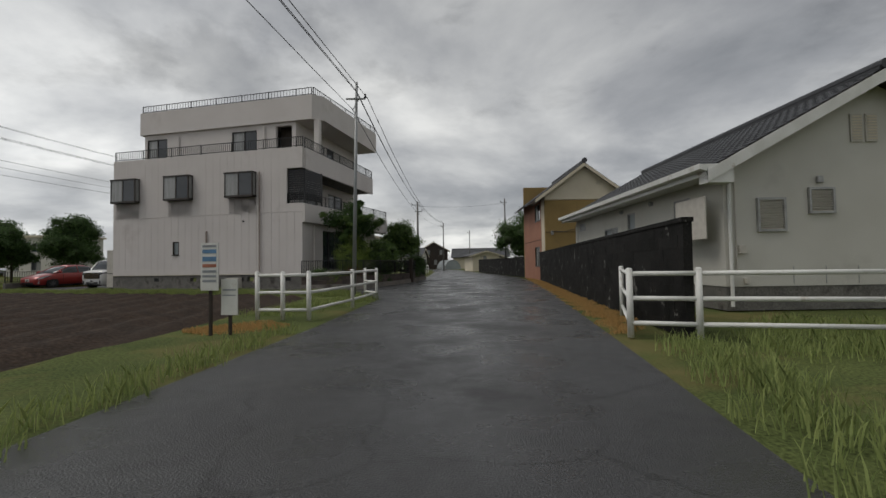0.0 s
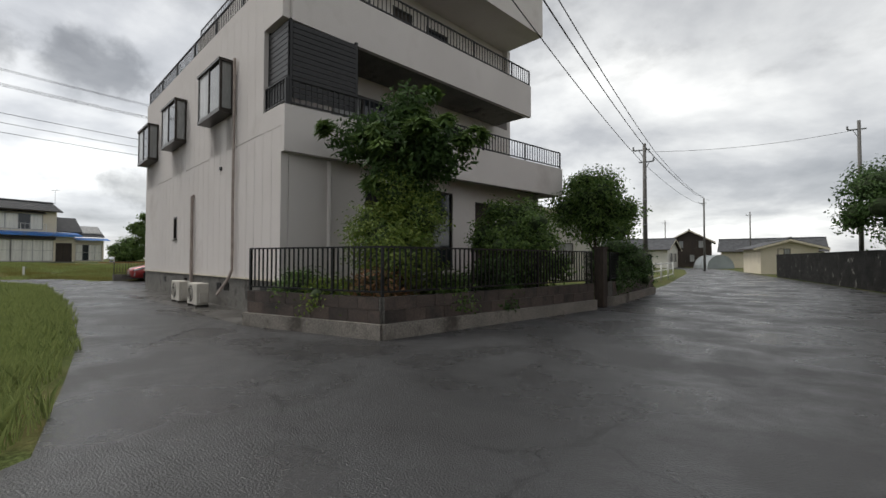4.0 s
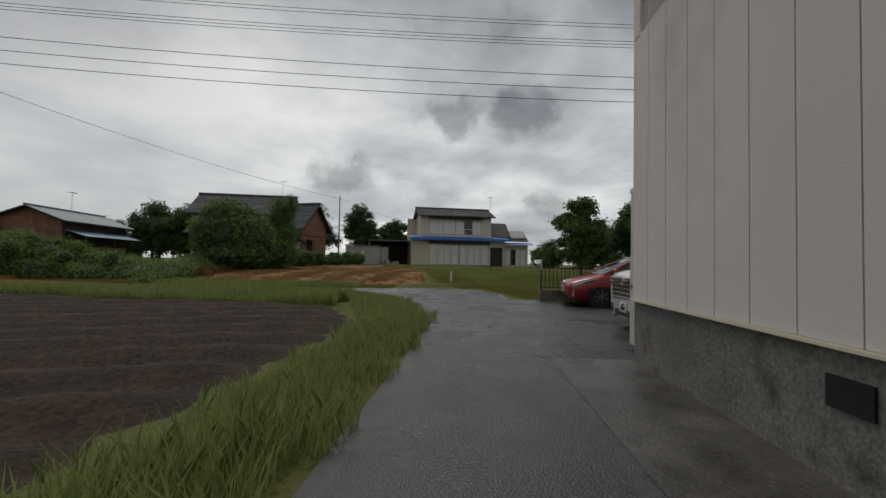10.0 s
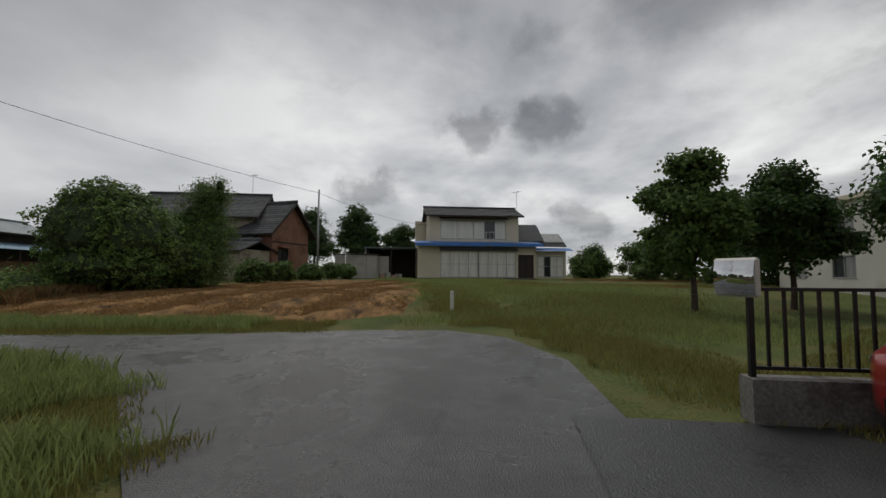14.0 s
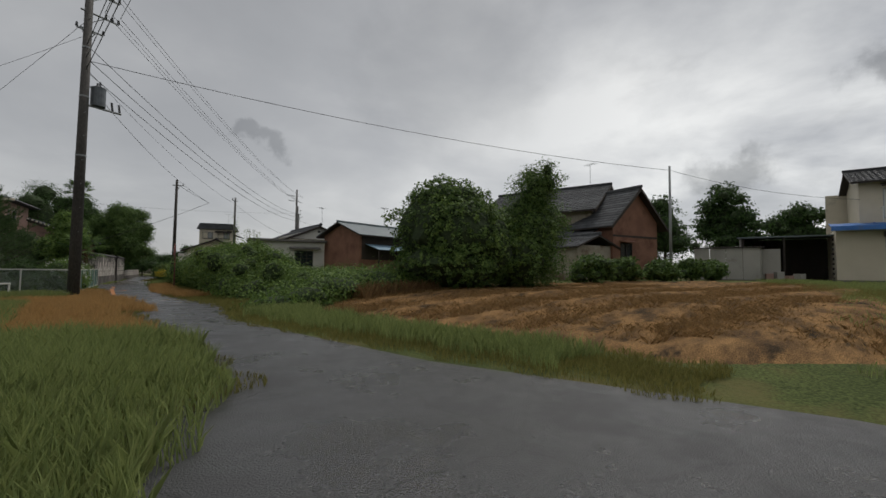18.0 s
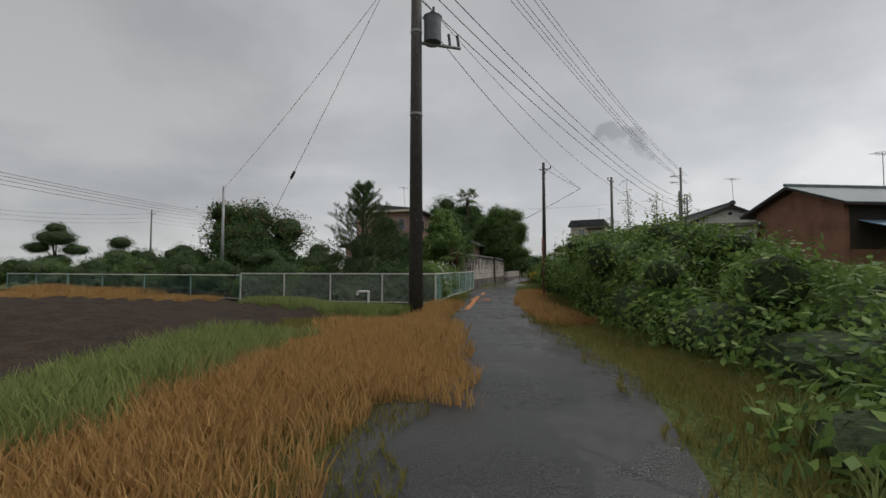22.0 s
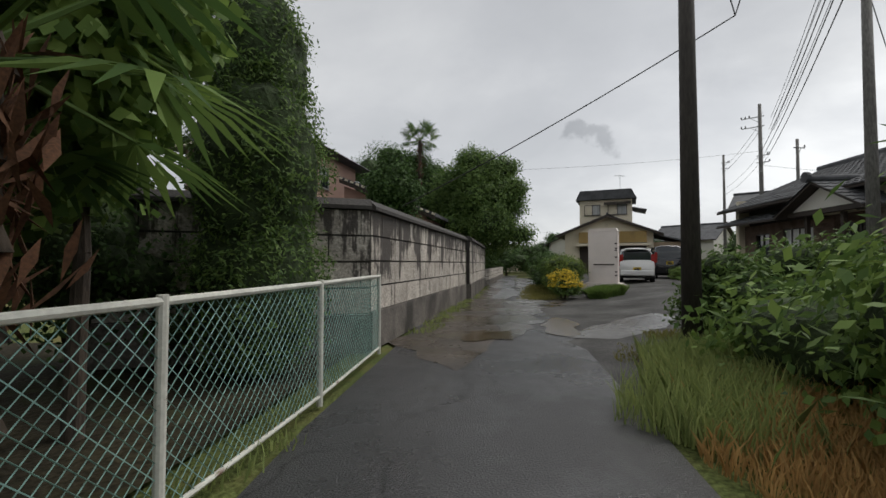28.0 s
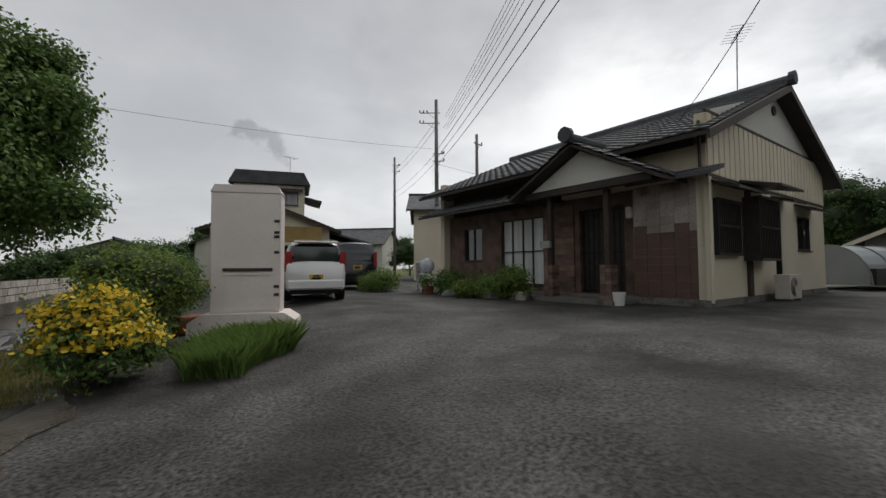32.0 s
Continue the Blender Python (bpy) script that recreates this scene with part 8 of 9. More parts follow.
# white building beyond the trees
wb = thing("white_block", "pale cream flat-roofed building beyond the trees", "building", (-42.0, 44.5, 0.3), -12)
WBH = [(-2.6, -1.4, 2.7, 3.6), (0.2, 1.5, 2.7, 3.6), (-2.6, -1.4, 0.8, 1.8), (0.2, 1.5, 0.8, 1.8)]
part("wall", holed(bmesh.new(), -3.4, 3.0, 0, 4.2, WBH, -0.2, 0), M_WHITEW, wb)
part("wall", bx(-3.4, 3.0, 0.0, 5, 0, 4.2), M_WHITEW, wb)
part("roof_edge", bx(-3.6, 3.2, -0.4, 5.2, 4.2, 4.4), M_CREAM, wb)
for xa, xb, za, zb in WBH:
    window(wb, pose(xa, -0.16, za), xb - xa, zb - za, 2, frame=M_ALU, fill=[GLASS, CURTAIN])

# far houses along the first road
def far_house(name, label, at, rz, w, d, eave, ridge, wall, roof=None, wins=((0.2, 1.0), (0.6, 1.0)), tiles=False):
    h = thing(name, label, "house", at, rz)
    x0, x1 = -w / 2, w / 2
    for y0 in (-d / 2, d / 2 - 0.2):
        part("gable_wall", pm([(x0, 0), (x1, 0), (x1, eave), (0, ridge - 0.1), (x0, eave)], y0, y0 + 0.2), wall, h)
    for x in (x0, x1 - 0.2):
        part("side_wall", bx(x, x + 0.2, -d / 2 + 0.2, d / 2 - 0.2, 0, eave), wall, h)
    gable_roof(h, x0, x1, -d / 2, d / 2, eave, ridge, 0.6, 0.45, roof or M_ROOF, tiles=tiles, ridge_r=0.09)
    barge(h, x0, x1, -d / 2 - 0.47, eave, ridge, 0.6, M_CREAM, w=0.18)
    for f, z in wins:
        window(h, pose(x0 + w * f, -d / 2 - 0.04, z), w * 0.22, 1.2, 2, fill=[GLASS, CURTAIN])
    return h


far_house("far_timber_house", "dark two-storey house at the road's end", (-1.6, 103, 0), 0, 6.4, 8, 4.4, 6.2, M_WOODD, wins=((0.15, 3.2), (0.6, 3.2), (0.4, 0.9)))
far_house("far_low_house", "low grey roofed house beyond the bend", (-9.5, 92, 0), 80, 6, 12, 3.0, 4.4, M_WHITEW)
far_house("far_low_house", "low pale house with grey roof in the distance", (9, 98, 0), 85, 6, 12, 2.8, 4.4, M_CREAM)
far_house("far_store", "low store with flat pitched roof beyond the wall", (6.2, 66, 0), 8, 4, 6, 2.4, 3.0, M_CREAM, wins=((0.3, 1.0),))
far_house("far_store", "pale building behind the garden trees", (-9.5, 46, 0), 10, 8, 8, 3.6, 4.6, M_WHITEW)
tent = thing("greenhouse_tunnel", "pale arched greenhouse tunnel beside the road", "greenhouse", (1.6, 90.0, 0), 20)
part("cover", pm([(1.7 * math.cos(a), 1.9 * math.sin(a)) for a in [math.pi * i / 12 for i in range(13)]], -2.5, 2.5), FROST, tent)
for y in (-2.5, 0, 2.5):
    part("hoop", pm([(1.75 * math.cos(a), 1.95 * math.sin(a)) for a in [math.pi * i / 12 for i in range(13)]] + [(1.68 * math.cos(a), 1.88 * math.sin(a)) for a in [math.pi * i / 12 for i in range(12, -1, -1)]], y - 0.03, y + 0.03), M_ALU, tent)

# ---- tiled house, pillar and neighbours round the yard ----
M_PEEL = mat("peeling_tile_wall", (0.36, 0.32, 0.29), 0.75, (0.26, 0.22, 0.19), 2, 30, 0.4, fine_amt=0.2, vary=0.15, world=True, stain=(0.16, 0.10, 0.075), stain_scale=0.7, stain_at=(0.48, 0.54))
M_TILEB = mat("brown_glazed_tile", (0.12, 0.068, 0.05), 0.55, (0.085, 0.05, 0.038), 2, 30, 0.3, fine_amt=0.2, vary=0.12, world=True)
M_NET = mat("white_net_curtain_pane", (0.62, 0.63, 0.63), 0.3, (0.5, 0.51, 0.51), 1.0, 14, 0.05, stretch=(6, 6, 0.4), fine_amt=0.15, spec=0.5)
M_BRICKS = mat("small_brown_brick", (0.20, 0.13, 0.10), 0.8, (0.11, 0.07, 0.053), 3, 40, 0.3, fine_amt=0.2, vary=0.3)
M_RIBBED = mat("ribbed_cream_sheet", (0.62, 0.545, 0.41), 0.65, (0.55, 0.48, 0.36), 0.8, 30, 0.1, fine_amt=0.05, stain=(0.33, 0.29, 0.22), stain_scale=0.6, stain_at=(0.6, 0.8))


def make_tile_house():
    h = thing("tiled_house", "old single-storey house with grey tiled roofs and porch", "house", (-51.27, -13.86, 0.36), -15.6)
    W, D, ev, rg = 7.8, 8.6, 3.5, 5.15
    # north gable wall
    part("north_wall", holed(bmesh.new(), -W, 0, 0.15, 2.5, [(-1.35, -0.2, 1.0, 2.1), (-4.05, -3.6, 0.5, 2.1), (-6.4, -5.3, 1.2, 2.1)], -0.2, 0), M_CREAM, h)
    part("mid_trim", bx(-W, 0.01, 0.0, 0.03, 2.5, 2.56), M_WOODD, h)
    n = 30
    for i in range(n):
        x = -W + W * i / n
        part("siding_strip", bx(x + 0.01, x + W / n - 0.03, 0.0, 0.025, 2.57, 3.75), M_RIBBED, h)
    part("upper_north_wall", bx(-W, 0, -0.2, 0, 2.5, 3.75), M_RIBBED, h)
    part("gable_plaster", pm([(-W, 3.78), (0, 3.78), (-W / 2, rg - 0.15)], -0.2, -0.02), M_WHITEW, h)
    part("gable_trim", bx(-W, 0.02, -0.02, 0.04, 3.75, 3.8), M_WOODD, h)
    part("gable_vent", tb((-W / 2, -0.02, 4.6), (-W / 2, 0.02, 4.6), 0.12, n=14), M_DARK, h)
    part("base", bx(-W, 0.02, -D, 0.03, 0, 0.15), M_CONC, h)
    part("corner_post", bx(-0.09, 0.04, -0.05, 0.05, 0.15, 2.5), M_CREAM, h)
    part("south_wall", bx(-W, 0, -D, -D + 0.2, 0.15, 3.7), M_CREAM, h)
    part("west_wall", bx(-W, -W + 0.2, -D + 0.2, -0.2, 0.15, 3.7), M_CREAM, h)
    # grille windows and projecting closet on the north side
    for x0, x1, z0, z1, out in ((-1.35, -0.2, 1.0, 2.1, 0.12), (-2.75, -1.65, 0.9, 2.25, 0.35)):
        g = part("grille_window", bx(x0, x1, 0.005, out - 0.04, z0, z1), GLASS if out < 0.2 else M_BRONZE, h)
        for z in (z0, (z0 + z1) / 2, z1 - 0.05):
            part("grille_bar", bx(x0 - 0.02, x1 + 0.02, out - 0.03, out, z, z + 0.05), M_BRONZE, g)
        k = int((x1 - x0) / 0.09)
        for i in range(k + 1):
            x = x0 + (x1 - x0) * i / k
            part("grille_bar", bx(x - 0.01, x + 0.01, out - 0.025, out - 0.005, z0, z1), M_BRONZE, g)
        part("window_hood", pm([(0.0, z1 + 0.3), (out + 0.4, z1 + 0.12), (out + 0.4, z1 + 0.17), (0.0, z1 + 0.36)], x0 - 0.15, x1 + 0.15, "x"), M_BRONZE, h)
    part("closet_panel", bx(-2.0, -1.8, 0.0, 0.06, 0.15, 2.5), M_WOODD, h)
    window(h, pose(-3.6, -0.02, 0.5, 0, 0, 180), 0.45, 1.6, 1, fill=[GLASS])
    part("window_hood", pm([(0.0, 2.4), (0.45, 2.25), (0.45, 2.3), (0.0, 2.46)], -4.3, -3.4, "x"), M_BRONZE, h)
    window(h, pose(-5.3, -0.02, 1.2, 0, 0, 180), 1.1, 0.9, 2, fill=[GLASS])
    part("window_hood", pm([(0.0, 2.35), (0.45, 2.2), (0.45, 2.25), (0.0, 2.41)], -6.6, -5.1, "x"), M_BRONZE, h)
    # east front: peeling tile wall, porch, windows
    rows, cols = 14, 5
    part("east_wall", bx(-0.2, -0.02, -1.5, -0.06, 0.15, 2.5), M_PEEL, h)
    for r in range(rows):
        for c in range(cols):
            y = -1.48 + c * 0.285
            part("tile", bx(-0.02, 0.0, y, y + 0.28, 0.17 + r * 0.165, 0.33 + r * 0.165), M_TILEB if r < (9, 8, 8, 9, 8)[c] else M_PEEL, h)
    part("east_wall", holed(bmesh.new(), -D + 0.2, -1.5, 0.15, 2.5, [(-3.05, -1.85, 0.16, 2.2), (-5.85, -4.2, 0.3, 2.2), (-7.6, -6.7, 1.0, 2.1)], -0.45, -0.25, along="y"), M_BRICKS, h)
    part("upper_east_wall", bx(-0.65, -0.45, -D + 0.2, -3.4, 2.5, 3.7), M_WOODD, h)
    part("upper_east_wall", bx(-0.2, -0.02, -3.4, -0.2, 2.5, 3.4), M_RIBBED, h)
    part("upper_trim", bx(-0.02, 0.01, -3.4, 0.0, 3.34, 3.4), M_WOODD, h)
    d = part("door", bx(-0.42, -0.36, -3.05, -1.85, 0.16, 2.2), M_BRONZE, h)
    for i in range(9):
        y = -3.02 + i * 0.14
        part("door_bar", bx(-0.36, -0.34, y, y + 0.03, 0.25, 2.1), M_DARK, d)
    for z in (0.2, 1.1, 2.1):
        part("door_rail", bx(-0.36, -0.335, -3.05, -1.85, z, z + 0.06), M_DARK, d)
    window(h, pose(-0.3, -5.85, 0.3, 0, 0, 90), 1.65, 1.9, 4, frame=M_BRONZE, fill=[M_NET], bars=1)
    window(h, pose(-0.3, -7.6, 1.0, 0, 0, 90), 0.9, 1.1, 2, fill=[GLASS])
    part("porch_floor", bx(-0.25, 1.0, -3.5, -1.4, 0, 0.1), M_CONC, h)
    for y in (-1.72, -3.25):
        part("porch_post", bx(0.55, 0.67, y - 0.06, y + 0.06, 0.85, 2.45), M_WOODD, h)
        for r in range(9):
            for c in range(2):
                part("brick", bx(0.48, 0.74, y - 0.13 + c * 0.133, y - 0.003 + c * 0.133, 0.1 + r * 0.083, 0.176 + r * 0.083), M_BRICKS, h)
    for r in range(16):
        part("brick_course", bx(-0.25, -0.2, -4.15, -3.2, 0.15 + r * 0.14, 0.28 + r * 0.14), M_BRICKS, h)
    part("letter_box", bx(0.74, 0.84, -3.4, -3.12, 1.25, 1.42, bev=0.01), M_ALU, h)
    part("porch_lamp", bx(-0.02, 0.1, -1.62, -1.5, 1.85, 2.1, bev=0.02), M_PLAST, h)
    # roofs
    gable_roof(h, -W, 0, -D, 0, ev, rg, 0.7, 0.32, M_ROOF, ridge_r=0.13)
    barge(h, -W, 0, 0.34, ev, rg, 0.7, M_WOODD, w=0.18)
    part("ridge_end", tb((-W / 2, 0.34, rg + 0.13), (-W / 2, 0.46, rg + 0.13), 0.17, n=10), M_ROOF, h)
    part("eave_board", bx(-0.2, 0.0, -D, 0, ev - 0.35, ev - 0.1), M_WOODD, h)
    for i in range(4):
        a, b = i * 0.3, (i + 1) * 0.3 + 0.04
        bm = bmesh.new()
        ys = [-D - 0.3 + j * 0.135 for j in range(int((D - 3.9) / 0.135))]
        rowv = [[bm.verts.new((-0.5 + dd * 1.0, y, 3.0 - dd * 0.38 + lift + (0.028 if j % 2 else 0))) for j, y in enumerate(ys)] for dd, lift in ((a, 0.0), (b, 0.045), (b, 0.01))]
        for u, v in zip(rowv, rowv[1:]):
            for j in range(len(ys) - 1):
                bm.faces.new((u[j], v[j], v[j + 1], u[j + 1]))
        part("tile_course", bm, M_ROOF, h)
    part("lower_roof_deck", pm([(-0.5, 2.96), (0.75, 2.46), (0.75, 2.52), (-0.5, 3.0)], -D - 0.3, -4.0), M_WOODD, h)
    part("bath_roof", pm([(-0.02, 2.62), (0.55, 2.44), (0.55, 2.51), (-0.02, 2.7)], -1.35, 0.3), M_ROOF, h)
    por = part("porch_gable", pm([(-3.6, 2.62), (-0.8, 2.62), (-2.2, 3.35)], 0.75, 0.85, "x"), M_WHITEW, h)
    part("porch_beam", bx(0.7, 0.9, -3.8, -0.6, 2.45, 2.6), M_WOODD, por)
    for s in (-1, 1):
        yo, yi = -2.2 + s * 1.85, -2.2
        part("porch_deck", pm([(yo, 2.42), (yi, 3.4), (yi, 3.46), (yo, 2.5)], -0.6, 1.2, "x"), M_WOODD, por)
        for i in range(7):
            f0, f1 = i / 7, (i + 1) / 7 + 0.02
            ya, yb = yi + (yo - yi) * f0, yi + (yo - yi) * f1
            za, zb = 3.47 - 0.97 * f0, 3.47 - 0.97 * f1
            bm = bmesh.new()
            xs = [-0.65 + j * 0.135 for j in range(15)]
            rowv = [[bm.verts.new((x, y, z + lift + (0.028 if j % 2 else 0))) for j, x in enumerate(xs)] for y, z, lift in ((ya, za, 0.01), (yb, zb, 0.05), (yb, zb, 0.015))]
            for u, v in zip(rowv, rowv[1:]):
                for j in range(len(xs) - 1):
                    bm.faces.new((u[j], v[j], v[j + 1], u[j + 1]))
            bmesh.ops.recalc_face_normals(bm, faces=bm.faces)
            part("tile_course", bm, M_ROOF, por)
    part("porch_ridge", tb((-0.7, -2.2, 3.58), (1.3, -2.2, 3.58), 0.11, n=10), M_ROOF, por)
    part("porch_ridge_end", tb((1.28, -2.2, 3.62), (1.4, -2.2, 3.62), 0.17, n=10), M_ROOF, por)
    pipe(h, [(0.05, 0.06, 2.4), (0.05, 0.06, 0.1)], 0.03, M_CREAM)
    pipe(h, [(0.04, -0.1, 3.6), (0.04, -0.1, 2.7)], 0.03, M_BRONZE)


make_tile_house()


def th(x, y, z=0.0):
    v = pose(-51.27, -13.86, 0.36, 0, 0, -15.6) @ Vector((x, y, z))
    return v.x, v.y, v.z


antenna(th(-4.6, -1.0, 5.38), 1.8, 20, 0.15)
aircon(th(-3.1, 0.35, 0.0), 164.4, "ivory outdoor air-conditioning unit beside the tiled house")
M_TERRA = mat("terracotta", (0.28, 0.10, 0.06), 0.8, fine_amt=0.15)
for i, (x, y, r) in enumerate(((1.2, -3.7, 0.15), (1.1, -4.3, 0.18), (1.25, -4.9, 0.16), (1.0, -5.6, 0.2), (1.3, -6.4, 0.15), (1.5, -7.2, 0.18))):
    a, b, c = th(x, y)
    po = thing("potted_plant", "potted green plant standing before the house", "potted plant", (a, b, c), group="pots before the tiled house")
    part("pot", tb((0, 0, 0), (0, 0, r * 1.5), r * 0.75, r, n=14), M_TERRA if i % 2 else M_PLAST, po)
    cc = RNG.normal(size=(160, 3)) * np.array([r, r, r * 0.8]) + np.array([0, 0, r * 2.2])
    o = new("leaves", quads_mesh("leaves", cc, RNG.normal(size=(160, 3)) + np.array([0, 0, 1.0]), 0.16, 0.05, LEAF_MID if i % 2 else LEAF_BRIGHT)); o.parent = po
for i, (x, y, blobs, mm) in enumerate((
        (1.25, -4.15, [(0, 0, 0.35, 0.35, 0.4, 0.3), (0.2, 0.3, 0.6, 0.3, 0.35, 0.22), (0.1, -0.4, 0.3, 0.35, 0.35, 0.25)], LEAF_VINE),
        (1.5, -4.9, [(0, 0, 0.22, 0.35, 0.5, 0.22), (0.15, -0.35, 0.25, 0.3, 0.3, 0.2)], LEAF_BRIGHT),
        (1.3, -6.5, [(0, 0, 0.4, 0.4, 0.4, 0.35), (0.1, 0.35, 0.25, 0.3, 0.3, 0.25)], LEAF_MID),
        (1.8, -9.4, [(0, 0, 0.4, 0.5, 0.5, 0.4), (0.2, -0.5, 0.3, 0.4, 0.4, 0.3)], LEAF_VINE))):
    a, b, c = th(x, y)
    shrub("front_shrub", "loose green shrub sprawling before the tiled house", (a, b), blobs, 1500, 0.1, 0.035, mm, 0.6, 0.2)
M_RACK = mat("white_rack_paint", (0.62, 0.62, 0.6), 0.5, (0.5, 0.5, 0.48), 3, 40, 0.1, fine_amt=0.1)
rk = thing("plant_rack", "small white plant rack with a plastic bag on it", "rack", th(1.0, -8.0), -15.6)
for ux in (-0.16, 0.16):
    for uy in (-0.28, 0.28):
        part("leg", bx(ux - 0.015, ux + 0.015, uy - 0.015, uy + 0.015, 0.0, 0.62), M_RACK, rk)
for z in (0.12, 0.36, 0.6):
    part("shelf", bx(-0.2, 0.2, -0.32, 0.32, z, z + 0.03, bev=0.005), M_RACK, rk)
bm = bmesh.new()
for v in bmesh.ops.create_icosphere(bm, subdivisions=3, radius=0.26)["verts"]:
    v.co = Vector((v.co.x * 0.8, v.co.y, v.co.z * 0.95 * (1 + 0.25 * noise.noise(v.co * 9))))
solo("plastic_bag", bm, mat("clear_bag_plastic", (0.5, 0.53, 0.56), 0.25, (0.38, 0.41, 0.45), 4, 30, 0.4, fine_amt=0.2, spec=0.6), "crumpled pale plastic bag on the plant rack", "bag", m=pose(*th(1.0, -8.0, 0.86)))
for i, (x, y, s) in enumerate(((1.0, -3.9, 0.28), (1.4, -4.5, 0.33), (1.3, -5.3, 0.3), (1.55, -6.0, 0.25))):
    a, b, c = th(x, y)
    bm = bmesh.new()
    for v in bmesh.ops.create_icosphere(bm, subdivisions=2, radius=s)["verts"]:
        v.co *= 1 + 0.35 * noise.noise(v.co * 3 + Vector((i, 0, 0)))
        v.co.z = max(v.co.z * 0.7, -0.05)
    solo("garden_rock", bm, M_CONC, "mossy garden rock among the potted plants", "rock", m=pose(a, b, c + 0.04), group="rocks before the tiled house")
bk = thing("white_bucket", "white plastic bucket beside the porch", "bucket", th(0.85, -1.35))
part("bucket", tb((0, 0, 0), (0, 0, 0.28), 0.1, 0.13, n=16), M_PAINT, bk)
part("handle", tb((-0.13, 0, 0.27), (0.13, 0, 0.3), 0.006, n=5), M_STEELP, bk)
pb = thing("poster_board", "weathered poster board against the fence", "notice board", th(0.9, -8.6), 60)
part("board", bx(-0.3, 0.3, -0.02, 0.02, 0.25, 1.05), M_PAINT, pb)
part("poster", bx(-0.26, 0.2, -0.03, -0.021, 0.3, 0.98), mat("faded_poster", (0.25, 0.28, 0.34), 0.6, (0.34, 0.2, 0.16), 4, 20, 0.0), pb)
for x in (-0.28, 0.24):
    part("leg", bx(x, x + 0.04, 0.0, 0.04, 0, 1.05), M_WOODD, pb)

# flat-roofed grey annex seen over the vines
an = thing("flat_roof_annex", "low grey rendered annex with flat roof and lattice window", "shed", (-45.0, -7.2, 0.5), 153.9)
part("plinth", bx(0.02, 5.28, 0.02, 3.13, -0.5, 0.0), M_CONC, an)
part("front_wall", holed(bmesh.new(), 0, 5.3, 0, 2.75, [(0.4, 1.15, 0.1, 2.1), (3.1, 4.5, 0.9, 2.1)], 0, 0.15), M_WHITEW, an)
part("side_wall", bx(0, 0.15, 0.15, 3.0, 0, 2.75), M_WHITEW, an)
part("side_wall", bx(5.15, 5.3, 0.15, 3.0, 0, 2.75), M_WHITEW, an)
part("back_wall", bx(0, 5.3, 3.0, 3.15, 0, 2.75), M_WHITEW, an)
part("roof_slab", bx(-0.2, 5.5, -0.3, 3.3, 2.76, 2.94, bev=0.015), M_CONC, an)
part("window_hood", pm([(-0.45, 2.2), (0.0, 2.32), (0.0, 2.4), (-0.45, 2.27)], 2.7, 5.0, "x"), M_CONC, an)
window(an, pose(3.1, 0.03, 0.9), 1.4, 1.2, 3, fill=[GLASS], bars=3)
window(an, pose(0.4, 0.04, 0.1), 0.75, 2.0, 1, frame=M_ALU, fill=[M_SHEDW], name="door")

tun = thing("plastic_tunnel", "low tunnel of white plastic film beside the tiled house", "greenhouse", (-62.2, -10.6, 0.55), 60)
part("film", pm([(1.1 * math.cos(a), 1.25 * math.sin(a)) for a in [math.pi * i / 12 for i in range(13)]], -2.0, 2.0), FROST, tun)
for y in (-2.0, -0.7, 0.7, 2.0):
    part("hoop", pm([(1.14 * math.cos(a), 1.29 * math.sin(a)) for a in [math.pi * i / 12 for i in range(13)]] + [(1.1 * math.cos(a), 1.25 * math.sin(a)) for a in [math.pi * i / 12 for i in range(12, -1, -1)]], y - 0.02, y + 0.02), M_STEELP, tun)
part("dark_skirt", bx(1.05, 1.2, -2.0, 2.0, 0, 0.5), M_DARK, tun)
# pale standing pillar at the yard's mouth
M_PILL = mat("pinkish_white_panel", (0.75, 0.68, 0.64), 0.6, (0.67, 0.605, 0.565), 1.0, 50, 0.15, fine_amt=0.06, stain=(0.34, 0.25, 0.2), stain_scale=1.4, stain_at=(0.6, 0.74))
pl = thing("gate_pillar", "tall pinkish white gate pillar with a rust stained base", "gate pillar", (-45.4, -19.7, 0.1), -38)
part("base", pm([(-0.8, 0), (0.8, 0), (0.78, 0.24), (0.6, 0.36), (-0.6, 0.36), (-0.78, 0.24)], -0.42, 0.42), M_PILL, pl)
part("slab", bx(-0.52, 0.52, -0.26, 0.26, 0.34, 2.28, bev=0.015), M_PILL, pl)
part("face_panel", bx(-0.49, 0.32, 0.262, 0.275, 0.4, 2.2), M_PILL, pl)
part("crack_strip", bx(-0.4, 0.33, 0.276, 0.30, 1.02, 1.07), M_WOODD, pl)
part("ledge", bx(-0.4, 0.33, 0.276, 0.29, 0.96, 1.0), M_PILL, pl)
part("cap", pm([(-0.53, 2.28), (0.53, 2.28), (0.47, 2.4), (-0.47, 2.4)], -0.27, 0.27), M_PILL, pl)
for z in (0.62, 0.75, 1.3, 1.55, 1.62, 1.8):
    part("hinge_mark", bx(-0.5, -0.42, 0.263, 0.282, z, z + 0.045), M_WOODD, pl)
pot = thing("terracotta_planter", "small terracotta planter beside the pillar", "planter", (-45.0, -20.75, ground_z(-45, -20.75)))
part("planter", bx(-0.3, 0.3, -0.15, 0.15, 0.0, 0.3, bev=0.02), M_TERRA, pot)

# houses behind the yard
M_PEACH = mat("peach_render", (0.44, 0.34, 0.24), 0.85, (0.37, 0.285, 0.2), 0.8, 50, 0.2, fine_amt=0.1, stain=(0.27, 0.21, 0.15), stain_scale=0.8, stain_at=(0.58, 0.74))
